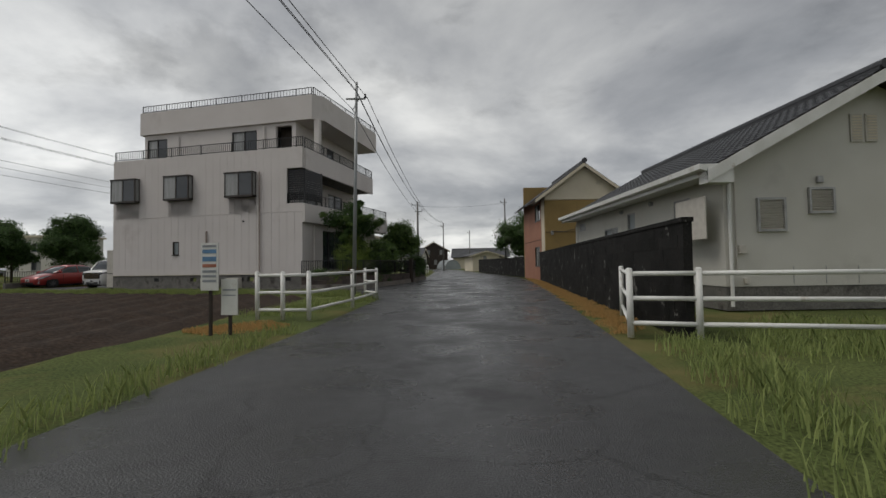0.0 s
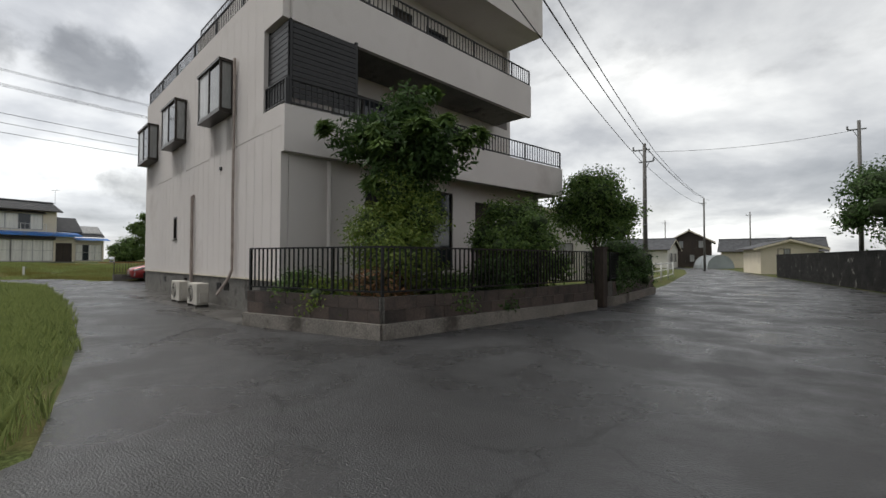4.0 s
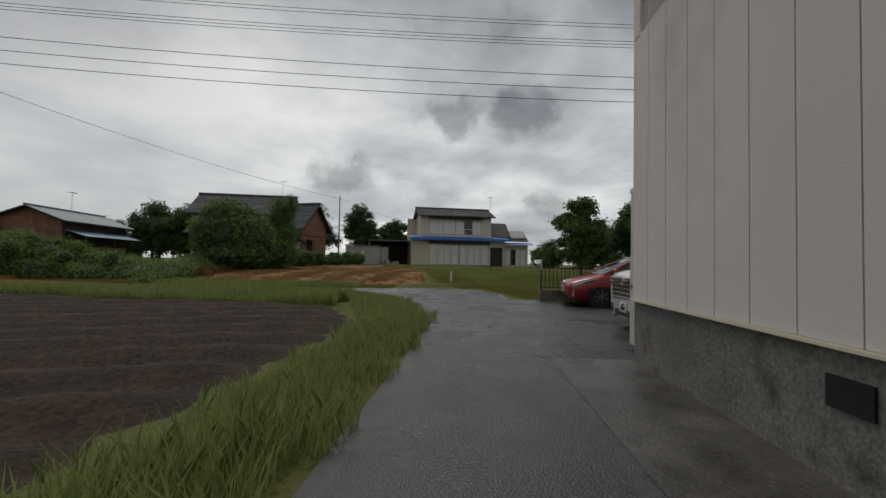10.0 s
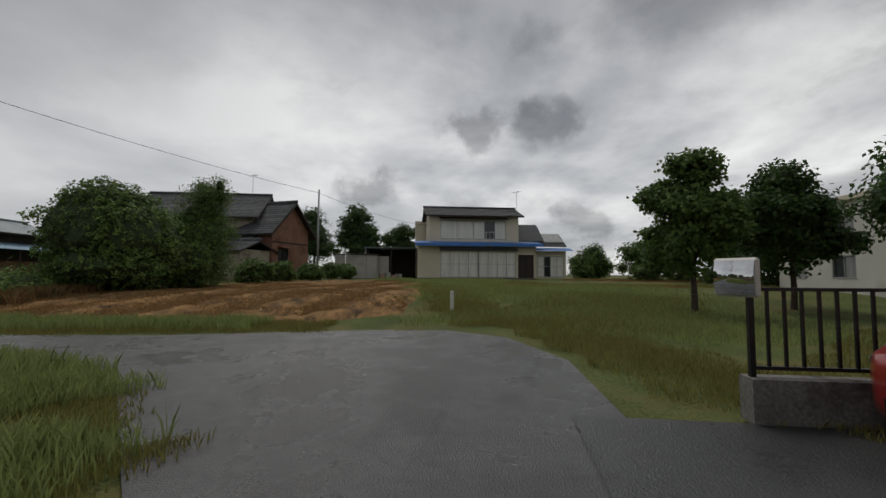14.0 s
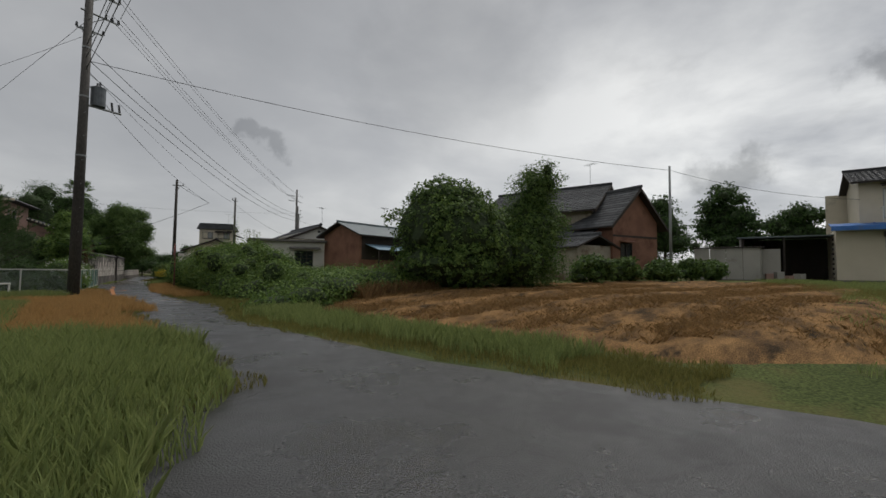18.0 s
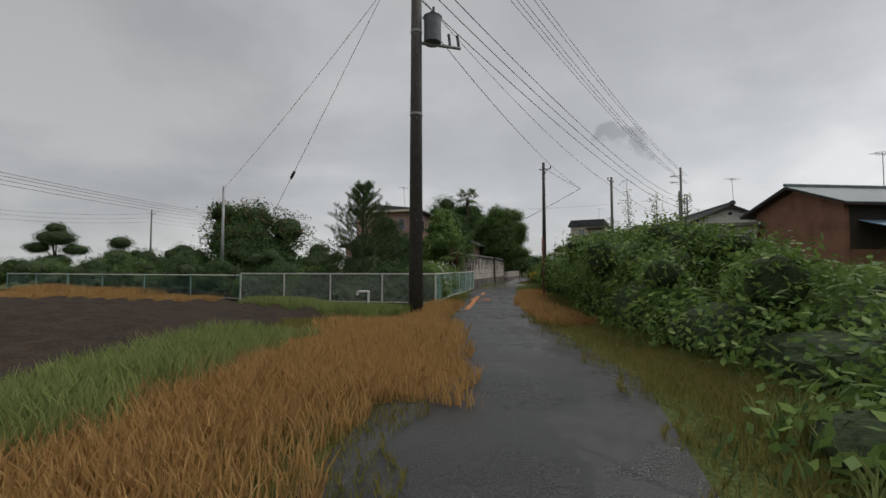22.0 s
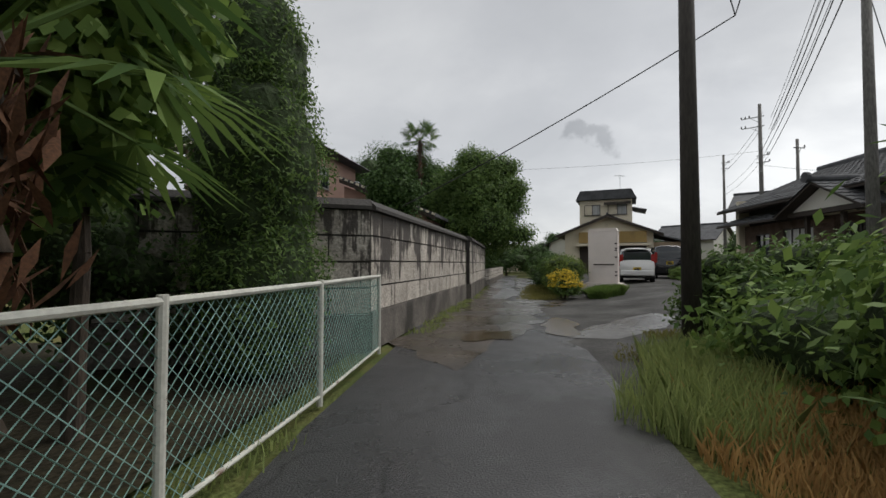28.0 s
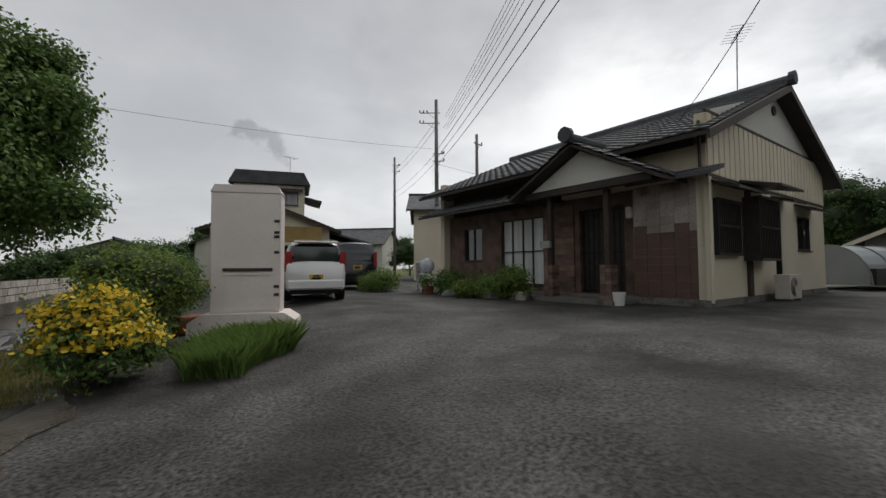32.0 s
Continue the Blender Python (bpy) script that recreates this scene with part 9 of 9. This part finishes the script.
yh = thing("stacked_roof_house", "cream and peach house with stacked grey tiled roofs", "house", (-57.4, -39.4, 0.3), -33)
for y in (-2.6, 2.4):
    part("gable_wall", pm([(-3.4, 0), (3.4, 0), (3.4, 3.5), (0, 4.75), (-3.4, 3.5)], y, y + 0.2), M_CREAM if y > 0 else M_PEACH, yh)
for x in (-3.4, 3.2):
    part("side_wall", bx(x, x + 0.2, -2.4, 2.4, 0, 3.5), M_PEACH, yh)
gable_roof(yh, -3.4, 3.4, -2.6, 2.6, 3.5, 4.85, 0.7, 0.5, M_ROOF, ridge_r=0.09)
barge(yh, -3.4, 3.4, 3.12, 3.5, 4.85, 0.7, M_WOODD, w=0.2)
part("balcony_panel", bx(-2.9, 2.2, 2.6, 3.3, 2.55, 3.45), M_OCHRE, yh)
part("balcony_ledge", bx(-3.1, 2.5, 2.6, 3.6, 2.3, 2.5), M_CREAM, yh)
part("carport_wall", bx(-2.9, 2.2, 2.62, 2.7, 0, 2.3), M_WOODD, yh)
part("upper_storey", bx(-1.9, 2.3, -2.2, 1.4, 4.0, 6.3), M_CREAM, yh)
part("upper_roof", pm([(-2.25, 6.3), (2.6, 6.3), (2.2, 7.1), (-1.85, 7.1)], -2.6, 1.8), M_ROOF, yh)
for x, w in ((-1.5, 1.5), (0.6, 1.3)):
    window(yh, pose(x + w, 1.44, 5.0, 0, 0, 180), w, 0.9, 2, fill=[GLASS, CURTAIN])
part("window_hood", pm([(1.4, 6.0), (2.0, 5.8), (2.0, 5.88), (1.4, 6.1)], -1.8, 0.3, "x"), M_BRONZE, yh)
part("side_eave", pm([(-2.2, 5.5), (-3.0, 5.3), (-3.0, 5.4), (-1.9, 5.65)], -1.9, 1.2), M_ROOF, yh)
part("side_lean_to", bx(-5.6, -3.45, -2.0, 1.8, 0, 2.6), M_PEACH, yh)
part("lean_to_roof", pm([(-6.0, 2.5), (-3.42, 3.2), (-3.42, 3.3), (-6.0, 2.62)], -2.4, 2.2), M_ROOF, yh)
antenna((-58.8, -39.8, 7.4), 1.7, 0)
far_house("cream_house", "two-storey cream house with gabled roof behind the pole", (-68, -31.5, 0.3), 40, 7.5, 7, 4.9, 6.3, M_CREAM, wins=((0.15, 3.1), (0.6, 3.1), (0.3, 0.8)))
far_house("grey_house", "distant low house with grey roof", (-78, -54, 0.3), 30, 7, 7, 4.0, 5.8, M_WHITEW)
far_house("grey_house", "distant house with grey hipped roof", (-63, -55, 0.3), -20, 8, 7, 3.4, 5.2, M_WHITEW)
far_house("grey_house", "pale low house at the lane's far end", (-53.5, -56, 0.2), -25, 6.5, 6, 2.3, 3.4, M_CREAM)
far_house("grey_shed", "low grey shed beside the tiled house", (-68.5, -7.5, 0.3), 70, 3.5, 5, 2.0, 2.8, M_CONC, wins=())
ph = far_house("pink_house", "pink rendered two-storey house with shallow grey roof", (-32.3, -26.5, 0), -22, 7.0, 7.0, 3.3, 4.2, M_PINK, wins=())
part("upper_storey", bx(-2.7, 2.9, -2.9, 2.6, 3.4, 6.2), M_PINK, ph)
part("upper_roof", pm([(-3.4, 6.2), (3.6, 6.2), (3.3, 6.4), (0.1, 6.75), (-3.1, 6.4)], -3.6, 3.3), M_ROOF, ph)
part("roof_edge", bx(-3.45, 3.65, 3.3, 3.36, 6.12, 6.3), M_CREAM, ph)
for x in (-1.8, 0.2):
    window(ph, pose(x + 1.2, 2.64, 4.6, 0, 0, 180), 1.2, 1.0, 2, frame=M_ALU, fill=[CURTAIN, GLASS])
window(ph, pose(-2.74, 1.8, 4.6, 0, 0, -90), 1.6, 1.0, 2, frame=M_ALU, fill=[CURTAIN, GLASS])
antenna((-33.0, -24.4, 6.62), 1.9, 40, 0.2)
part("annex_wall", bx(-7.4, -3.52, -5.0, 0.2, 0, 3.2), M_PINK, ph)
part("annex_gable", pm([(-7.4, 3.2), (-3.52, 3.2), (-3.52, 4.75), (-7.4, 3.3)], -0.0, 0.2), M_PINK, ph)
part("annex_roof", pm([(-7.95, 3.22), (-3.5, 5.0), (-3.5, 5.14), (-7.95, 3.36)], -5.4, 0.7), M_ROOF, ph, "dark tiled lean-to roof")
part("annex_barge", pm([(-7.95, 3.06), (-3.5, 4.84), (-3.5, 4.99), (-7.95, 3.21)], 0.62, 0.69), M_WOODD, ph)
for i in range(17):
    u = i / 16
    part("edge_tile", bx(-0.07, 0.07, -0.05, 0.05, -0.045, 0.045, bev=0.01), M_CREAM, ph).matrix_local = pose(-7.9 + 4.3 * u, 0.73, 3.31 + 1.72 * u, 0, -21, 0)

# ---- parked cars ----
def car_paint(name, col, rough=0.25, metal=0.0):
    return mat(name, col, rough, tuple(c * 0.92 for c in col), 1.0, 200, 0.0, metal=metal, fine_amt=0.03, coat=0.6)


def loft(bm, sections, close=True):
    """A skin through half sections (x, [(y, z), ...]) and their mirror images."""
    rings = []
    for x, pts in sections:
        full = [(y, z) for y, z in pts] + [(-y, z) for y, z in reversed(pts) if y > 1e-6]
        rings.append([bm.verts.new((x, y, z)) for y, z in full])
    for a, b in zip(rings, rings[1:]):
        n = len(a)
        for i in range(n - 1):
            bm.faces.new((a[i], a[i + 1], b[i + 1], b[i]))
    if close:
        for r in (rings[0], rings[-1]):
            bm.faces.new(r)
    bmesh.ops.recalc_face_normals(bm, faces=bm.faces)
    return bm


M_RIM = mat("dull_alloy", (0.16, 0.16, 0.165), 0.4, (0.11, 0.11, 0.115), 3, 60, 0.1, metal=0.6, fine_amt=0.1)


def wheel(parent, x, y, r, side):
    w = part("wheel", bmesh.new(), M_RUBBER, parent)
    bm = bmesh.new()
    for a, b, ra, rb in ((-0.1, -0.07, r * 0.9, r), (-0.07, 0.07, r, r), (0.07, 0.1, r, r * 0.9)):
        tube(bm, (x, y + a, r), (x, y + b, r), ra, rb, n=26)
    part("tyre", bm, M_RUBBER, w, smooth=False)
    part("rim", tb((x, y + side * 0.085, r), (x, y + side * 0.106, r), r * 0.68, r * 0.64, n=26), M_DARK, w)
    for i in range(7):
        a = 2 * math.pi * i / 7
        part("spoke", tb((x, y + side * 0.112, r), (x + r * 0.62 * math.cos(a), y + side * 0.104, r + r * 0.62 * math.sin(a)), 0.02, 0.026, n=5), M_RIM, w)
    part("hub", tb((x, y + side * 0.1, r), (x, y + side * 0.12, r), 0.05, n=12), M_ALU, w)


def make_car(name, label, at, rz, L, Wd, H, paint, shape, plate, wheel_r=0.3):
    """A parked car, nose towards +x from its middle."""
    x, y = at
    c = thing(name, label, "car", (x, y, ground_z(x, y)), rz)
    hw = Wd / 2
    body = []
    for f, zb, k, zf in shape["body"]:
        px = L * (0.5 - f)
        body.append((px, [(hw * k * 0.86, zf), (hw * k * 0.97, zf + 0.06), (hw * k, (zf + zb) * 0.55), (hw * k * 0.985, zb - 0.05), (hw * k * 0.93, zb), (hw * k * 0.5, zb + 0.045), (0, zb + 0.06)]))
    part("body", loft(bmesh.new(), body), paint, c, smooth=True)
    part("floor_pan", bx(-L * 0.42, L * 0.42, -hw * 0.8, hw * 0.8, 0.16, 0.3), M_DARK, c)
    cab = []
    for f, zb, zr, kb, kt in shape["cabin"]:
        cab.append((L * (0.5 - f), [(hw * kb, zb), (hw * (kb * 0.55 + kt * 0.45), zb + (zr - zb) * 0.55), (hw * kt, max(zr - 0.05, zb + 0.005)), (hw * kt * 0.6, zr), (0, zr + 0.012)]))
    part("glasshouse", loft(bmesh.new(), cab), GLASS, c, "dark tinted car windows", smooth=True)
    roof = [(px, [(pts[2][0] * 1.02, pts[2][1] - 0.02), (pts[2][0] * 0.98, pts[2][1] + 0.022), (pts[3][0], pts[3][1] + 0.025), (0, pts[4][1] + 0.025)]) for px, pts in cab[shape["roof"][0]:shape["roof"][1]]]
    part("roof", loft(bmesh.new(), roof), paint, c, smooth=True)
    for s in (-1, 1):
        for i in shape["pillars"]:
            px, pts = cab[i]
            bm = bmesh.new()
            for (ya, za), (yb, zb) in zip(pts[:2], pts[1:3]):
                tube(bm, (px, s * ya * 1.005, za), (px, s * yb * 1.005, zb), 0.028, n=5)
            part("pillar", bm, paint, c)
        a0, a1 = cab[shape["apillar"][0]], cab[shape["apillar"][1]]
        part("windscreen_pillar", tb((a0[0], s * a0[1][0][0] * 1.0, a0[1][0][1]), (a1[0], s * a1[1][2][0] * 1.0, a1[1][2][1]), 0.035, n=6), paint, c)
        m = part("door_mirror", bx(a0[0] - 0.32, a0[0] - 0.2, s * hw * 0.97 - 0.02, s * hw * 0.97 + s * 0.2 + 0.02, a0[1][0][1] + 0.03, a0[1][0][1] + 0.17, bev=0.03) if s > 0 else bx(a0[0] - 0.32, a0[0] - 0.2, -hw * 0.97 - 0.22, -hw * 0.97 + 0.02, a0[1][0][1] + 0.03, a0[1][0][1] + 0.17, bev=0.03), paint, c)
        for fx in shape["axles"]:
            px = L * (0.5 - fx)
            part("wheel_arch", tb((px, s * (hw * 0.80), wheel_r + 0.02), (px, s * (hw * 1.0 - 0.005), wheel_r + 0.02), wheel_r * 1.17, n=26), M_DARK, c)
            wheel(c, px, s * (hw - 0.1), wheel_r, s)
        for dy in shape["seams"]:
            px = L * (0.5 - dy)
            part("door_seam", bx(px - 0.006, px + 0.006, s * hw * 1.0 - 0.004, s * hw * 1.0 + 0.004, 0.34, 0.86), M_DARK, c)
        for dy in shape["handles"]:
            px = L * (0.5 - dy)
            part("door_handle", bx(px - 0.09, px + 0.09, s * (hw + 0.0) - 0.012, s * (hw + 0.0) + 0.018, 0.80, 0.835, bev=0.006), paint, c)
    for front, z in ((True, shape["plate"][0]), (False, shape["plate"][1])):
        px = L / 2 + 0.012 if front else -L / 2 - 0.012
        p = part("number_plate", bx(px - 0.006, px + 0.006, -0.165, 0.165, z, z + 0.165, bev=0.003), plate, c)
        q = 0.008 if front else -0.008
        for a, b, zz, t in ((-0.11, 0.11, 0.03, 0.07), (-0.07, 0.07, 0.115, 0.03)):
            part("plate_bar", bx(px + q - 0.001, px + q + 0.001, a, b, z + zz, z + zz + t), M_DARK, p)
    return c, hw


def lamp_strip(name, car, L, hw, shape, x0, x1, low, up, material, off=0.012):
    """A tapering lamp lying along the shoulder of the car's nose, one each side."""
    body = shape["body"]

    def section(x):
        f = 0.5 - x / L
        for a, b in zip(body, body[1:]):
            if f <= b[0]:
                u = max(0, (f - a[0]) / (b[0] - a[0]))
                return a[1] + (b[1] - a[1]) * u, a[2] + (b[2] - a[2]) * u
        return body[-1][1], body[-1][2]
    for s in (-1, 1):
        bm = bmesh.new()
        rows = []
        for i in range(9):
            u = i / 8
            x = x0 + (x1 - x0) * u
            zb, k = section(x)
            w = 0.08 + 0.92 * math.sin(math.pi * (u * 0.85 + 0.1)) ** 0.8
            ring = [(hw * k * 0.992, zb - 0.05 - low * w), (hw * k * 0.985, zb - 0.05), (hw * k * (0.985 - 0.055 * min(1, up * w / 0.05)), zb - 0.05 + up * w)]
            rows.append([bm.verts.new((x, s * (y + off), z)) for y, z in ring] + [bm.verts.new((x, s * (y - 0.03), z - 0.01)) for y, z in reversed(ring)])
        for a, b in zip(rows, rows[1:]):
            for j in range(6):
                bm.faces.new((a[j], a[(j + 1) % 6], b[(j + 1) % 6], b[j]))
        for r in (rows[0], rows[-1]):
            bm.faces.new(r)
        bmesh.ops.recalc_face_normals(bm, faces=bm.faces)
        part(name, bm, material, car, smooth=False)


M_CHROME = mat("chrome", (0.6, 0.6, 0.6), 0.12, metal=1.0, fine_amt=0.03, bump=0)
M_LAMP = mat("clear_lamp", (0.45, 0.47, 0.48), 0.12, fine_amt=0.05, bump=0, spec=0.8)
M_LAMPD = mat("smoked_lamp", (0.05, 0.05, 0.055), 0.1, fine_amt=0.05, bump=0, spec=0.8)
M_TAIL = mat("red_lamp", (0.35, 0.02, 0.02), 0.15, fine_amt=0.05, bump=0)
M_YPLATE = mat("yellow_plate", (0.60, 0.42, 0.03), 0.5, fine_amt=0.03, bump=0)
M_WPLATE = mat("white_plate", (0.7, 0.7, 0.66), 0.5, fine_amt=0.03, bump=0)
HATCH = dict(body=[(0, 0.60, 0.66, 0.3), (0.015, 0.66, 0.8, 0.22), (0.06, 0.72, 0.94, 0.2), (0.14, 0.82, 1.0, 0.2), (0.25, 0.92, 1.0, 0.22), (0.4, 0.95, 1.0, 0.22), (0.6, 0.96, 1.0, 0.22), (0.8, 1.0, 1.0, 0.22), (0.93, 1.03, 0.96, 0.24), (0.985, 1.0, 0.88, 0.3), (1.0, 0.9, 0.8, 0.4)],
             cabin=[(0.22, 0.93, 0.95, 0.86, 0.82), (0.32, 0.95, 1.2, 0.9, 0.76), (0.42, 0.96, 1.41, 0.91, 0.70), (0.55, 0.97, 1.47, 0.91, 0.68), (0.68, 0.98, 1.45, 0.91, 0.67), (0.82, 1.0, 1.32, 0.9, 0.66), (0.96, 1.02, 1.06, 0.84, 0.7)],
             roof=(2, 6), pillars=(3, 5), apillar=(0, 2), axles=(0.19, 0.79), seams=(0.33, 0.55, 0.74), handles=(0.5, 0.7), plate=(0.42, 0.75))
VAN = dict(body=[(0, 0.96, 0.86, 0.26), (0.02, 1.03, 0.93, 0.2), (0.06, 1.06, 0.98, 0.2), (0.14, 1.09, 1.0, 0.2), (0.3, 1.05, 1.0, 0.22), (0.6, 1.05, 1.0, 0.22), (0.9, 1.05, 1.0, 0.22), (0.985, 1.02, 0.98, 0.26), (1.0, 0.95, 0.95, 0.3)],
           cabin=[(0.135, 1.07, 1.11, 0.93, 0.9), (0.19, 1.05, 1.40, 0.95, 0.86), (0.245, 1.05, 1.68, 0.96, 0.84), (0.4, 1.05, 1.75, 0.96, 0.84), (0.6, 1.05, 1.75, 0.96, 0.84), (0.85, 1.05, 1.74, 0.96, 0.84), (0.96, 1.04, 1.68, 0.95, 0.83), (0.99, 1.02, 1.1, 0.93, 0.88)],
           roof=(2, 7), pillars=(3, 4, 5), apillar=(0, 2), axles=(0.17, 0.82), seams=(0.25, 0.48, 0.74), handles=(0.45, 0.52), plate=(0.35, 0.75))
KEI = dict(body=[(0, 0.70, 0.8, 0.3), (0.02, 0.78, 0.9, 0.22), (0.08, 0.86, 0.97, 0.2), (0.2, 0.94, 1.0, 0.2), (0.5, 0.95, 1.0, 0.22), (0.85, 0.96, 1.0, 0.22), (0.975, 0.95, 0.97, 0.24), (1.0, 0.9, 0.93, 0.3)],
           cabin=[(0.17, 0.94, 0.96, 0.88, 0.84), (0.28, 0.95, 1.3, 0.92, 0.78), (0.38, 0.95, 1.46, 0.93, 0.75), (0.55, 0.95, 1.5, 0.93, 0.75), (0.8, 0.96, 1.48, 0.93, 0.75), (0.93, 0.96, 1.4, 0.92, 0.74), (0.985, 0.95, 1.0, 0.9, 0.84)],
           roof=(2, 6), pillars=(3, 4), apillar=(0, 2), axles=(0.17, 0.83), seams=(0.28, 0.52, 0.76), handles=(0.48, 0.72), plate=(0.4, 0.48))
RED = car_paint("red_pearl_paint", (0.30, 0.022, 0.018), 0.28, 0.2)
WHT = car_paint("white_car_paint", (0.72, 0.72, 0.71))
BLK = car_paint("black_car_paint", (0.012, 0.012, 0.016))
NOSE = BRZ - 90
cx, cy, _ = bl(-19.85, 2.98)
car, hw = make_car("red_hatchback", "wet red hatchback parked nose to the lane", (cx, cy), NOSE, 4.5, 1.76, 1.47, RED, HATCH, M_WPLATE, 0.31)
for s in (-1, 1):
    part("fog_strip", pm([(2.1, s * 0.72), (2.16, s * 0.66), (2.17, s * 0.69), (2.1, s * 0.755)], 0.3, 0.62, "z"), M_LAMP, car)
lamp_strip("headlight", car, 4.5, hw, HATCH, 2.19, 1.5, 0.05, 0.05, M_LAMPD)
lamp_strip("light_bar", car, 4.5, hw, HATCH, 2.1, 1.46, 0.0, 0.018, M_LAMP, 0.018)
lamp_strip("light_bar", car, 4.5, hw, HATCH, 2.16, 1.84, 0.048, -0.028, M_LAMP, 0.018)
part("grille", bx(2.18, 2.262, -0.5, 0.5, 0.28, 0.38), M_DARK, car)
part("badge", tb((2.2, 0, 0.66), (2.24, 0, 0.65), 0.06, n=16), M_CHROME, car)
part("wiper", tb((1.25, -0.5, 0.985), (1.12, 0.2, 1.03), 0.01, n=5), M_DARK, car)
cx, cy, _ = bl(-14.7, 2.62)
car, hw = make_car("white_minivan", "white minivan with broad chrome grille parked nose to the lane", (cx, cy), NOSE, 3.75, 1.67, 1.75, WHT, VAN, M_WPLATE, 0.29)
part("grille", bx(1.8, 1.884, -0.62, 0.62, 0.58, 0.965, bev=0.012), M_DARK, car)
for i in range(5):
    part("grille_bar", pm([(1.87, 0.595 + i * 0.075), (1.905 - 0.004 * i, 0.60 + i * 0.075), (1.905 - 0.004 * i, 0.63 + i * 0.075), (1.87, 0.642 + i * 0.075)], -0.58 + (0.012 * (4 - i)), 0.58 - (0.012 * (4 - i)), "y"), M_CHROME, car)
part("lower_intake", bx(1.8, 1.888, -0.45, 0.45, 0.27, 0.39, bev=0.01), M_DARK, car)
for s in (-1, 1):
    part("front_lamp", bx(1.79, 1.888, s * 0.60 - 0.13, s * 0.60 + 0.13, 0.83, 0.965, bev=0.015), M_LAMPD, car)
    part("lamp_bar", bx(1.85, 1.896, s * 0.60 - 0.12, s * 0.60 + 0.12, 0.885, 0.91), M_LAMP, car)
    part("side_vent", bx(1.78, 1.882, s * 0.62 - 0.06, s * 0.62 + 0.06, 0.28, 0.48, bev=0.01), M_DARK, car)
part("badge", tb((1.88, 0, 0.90), (1.915, 0, 0.90), 0.065, n=16), M_CHROME, car)
lamp_strip("headlight", car, 3.75, hw, VAN, 1.86, 1.42, 0.10, -0.03, M_LAMPD)
lamp_strip("light_bar", car, 3.75, hw, VAN, 1.84, 1.5, 0.04, -0.03, M_LAMP, 0.018)
car, hw = make_car("white_kei_car", "small white car seen from behind with yellow plate", (-49.0, -23.2), -90 - 30, 3.4, 1.475, 1.5, WHT, KEI, M_YPLATE, 0.27)
for s in (-1, 1):
    part("tail_light", pm([(-1.62, s * 0.60), (-1.70, s * 0.56), (-1.66, s * 0.72), (-1.5, s * 0.735)], 0.72, 1.2, "z"), M_TAIL, car)
part("rear_window", bx(-1.69, -1.64, -0.52, 0.52, 0.97, 1.32), GLASS, car)
part("spoiler", bx(-1.68, -1.4, -0.52, 0.52, 1.42, 1.47, bev=0.01), WHT, car)
part("bumper", bx(-1.76, -1.6, -0.68, 0.68, 0.28, 0.52, bev=0.04), WHT, car)
car, hw = make_car("black_minivan", "black minivan parked behind the small white car", (-53.2, -26.6), -90 - 30, 3.6, 1.5, 1.75, BLK, VAN, M_YPLATE, 0.28)
for s in (-1, 1):
    part("tail_light", bx(-1.82, -1.76, s * 0.66 - 0.06, s * 0.66 + 0.06, 0.85, 1.4), M_TAIL, car)

# iron fence, mirror sign and kerb beside the parking place
pf = thing("parking_fence", "black iron bar fence on a concrete kerb", "fence", bl(-20.97, 0.25), BRZ)
part("kerb", bx(-0.1, 0.1, -0.05, 8.6, 0, 0.36), M_CONC, pf)
rail(pf, (0, 0), (0, 8.6), 0.36, 1.08, 0.13, post=2.0, r=0.011)
M_MIRROR = mat("mirror_face", (0.75, 0.76, 0.77), 0.04, (0.72, 0.73, 0.74), 1, 10, 0.0, metal=1.0, fine_amt=0.02)
mi = thing("garage_mirror", "small convex safety mirror clamped to the fence end", "mirror", bl(-20.97, 0.17, 1.17), BRZ + 32)
bm = bmesh.new()
grid = [[bm.verts.new((u * 0.16, -0.05 - 0.05 * (1 - (u * u + v * v) / 2), v * 0.14)) for u in [i / 5 - 1 for i in range(11)]] for v in [i / 5 - 1 for i in range(11)]]
for a, b in zip(grid, grid[1:]):
    for i in range(10):
        bm.faces.new((a[i], a[i + 1], b[i + 1], b[i]))
part("mirror_face", bm, M_MIRROR, mi, "convex silvered face", smooth=True)
part("housing", bx(-0.18, 0.18, -0.05, 0.0, -0.16, 0.16, bev=0.02), M_PLAST, mi)
part("clip", bx(-0.02, 0.02, 0.0, 0.09, -0.14, 0.03), M_STEELP, mi)
sheet("parking_place", [bl(-12.3, -1.3)[:2], bl(-20.9, -1.2)[:2], bl(-20.9, 8.7)[:2], bl(-12.3, 9.5)[:2]], M_ASPH2, 0.008, "wet dark asphalt parking place", "parking place", 2.0)
sheet("house_apron", [bl(-12.3, -1.0)[:2], bl(0.3, -0.9)[:2], bl(0.3, 0.05)[:2], bl(-12.3, 0.05)[:2]], mat("dark_wet_concrete", (0.085, 0.08, 0.073), 0.6, (0.05, 0.047, 0.043), 1.4, 30, 0.4, stain=(0.03, 0.028, 0.026), stain_scale=1.2, wet=0.2), 0.006, "dark wet concrete strip at the house wall", "pavement", 2.0)
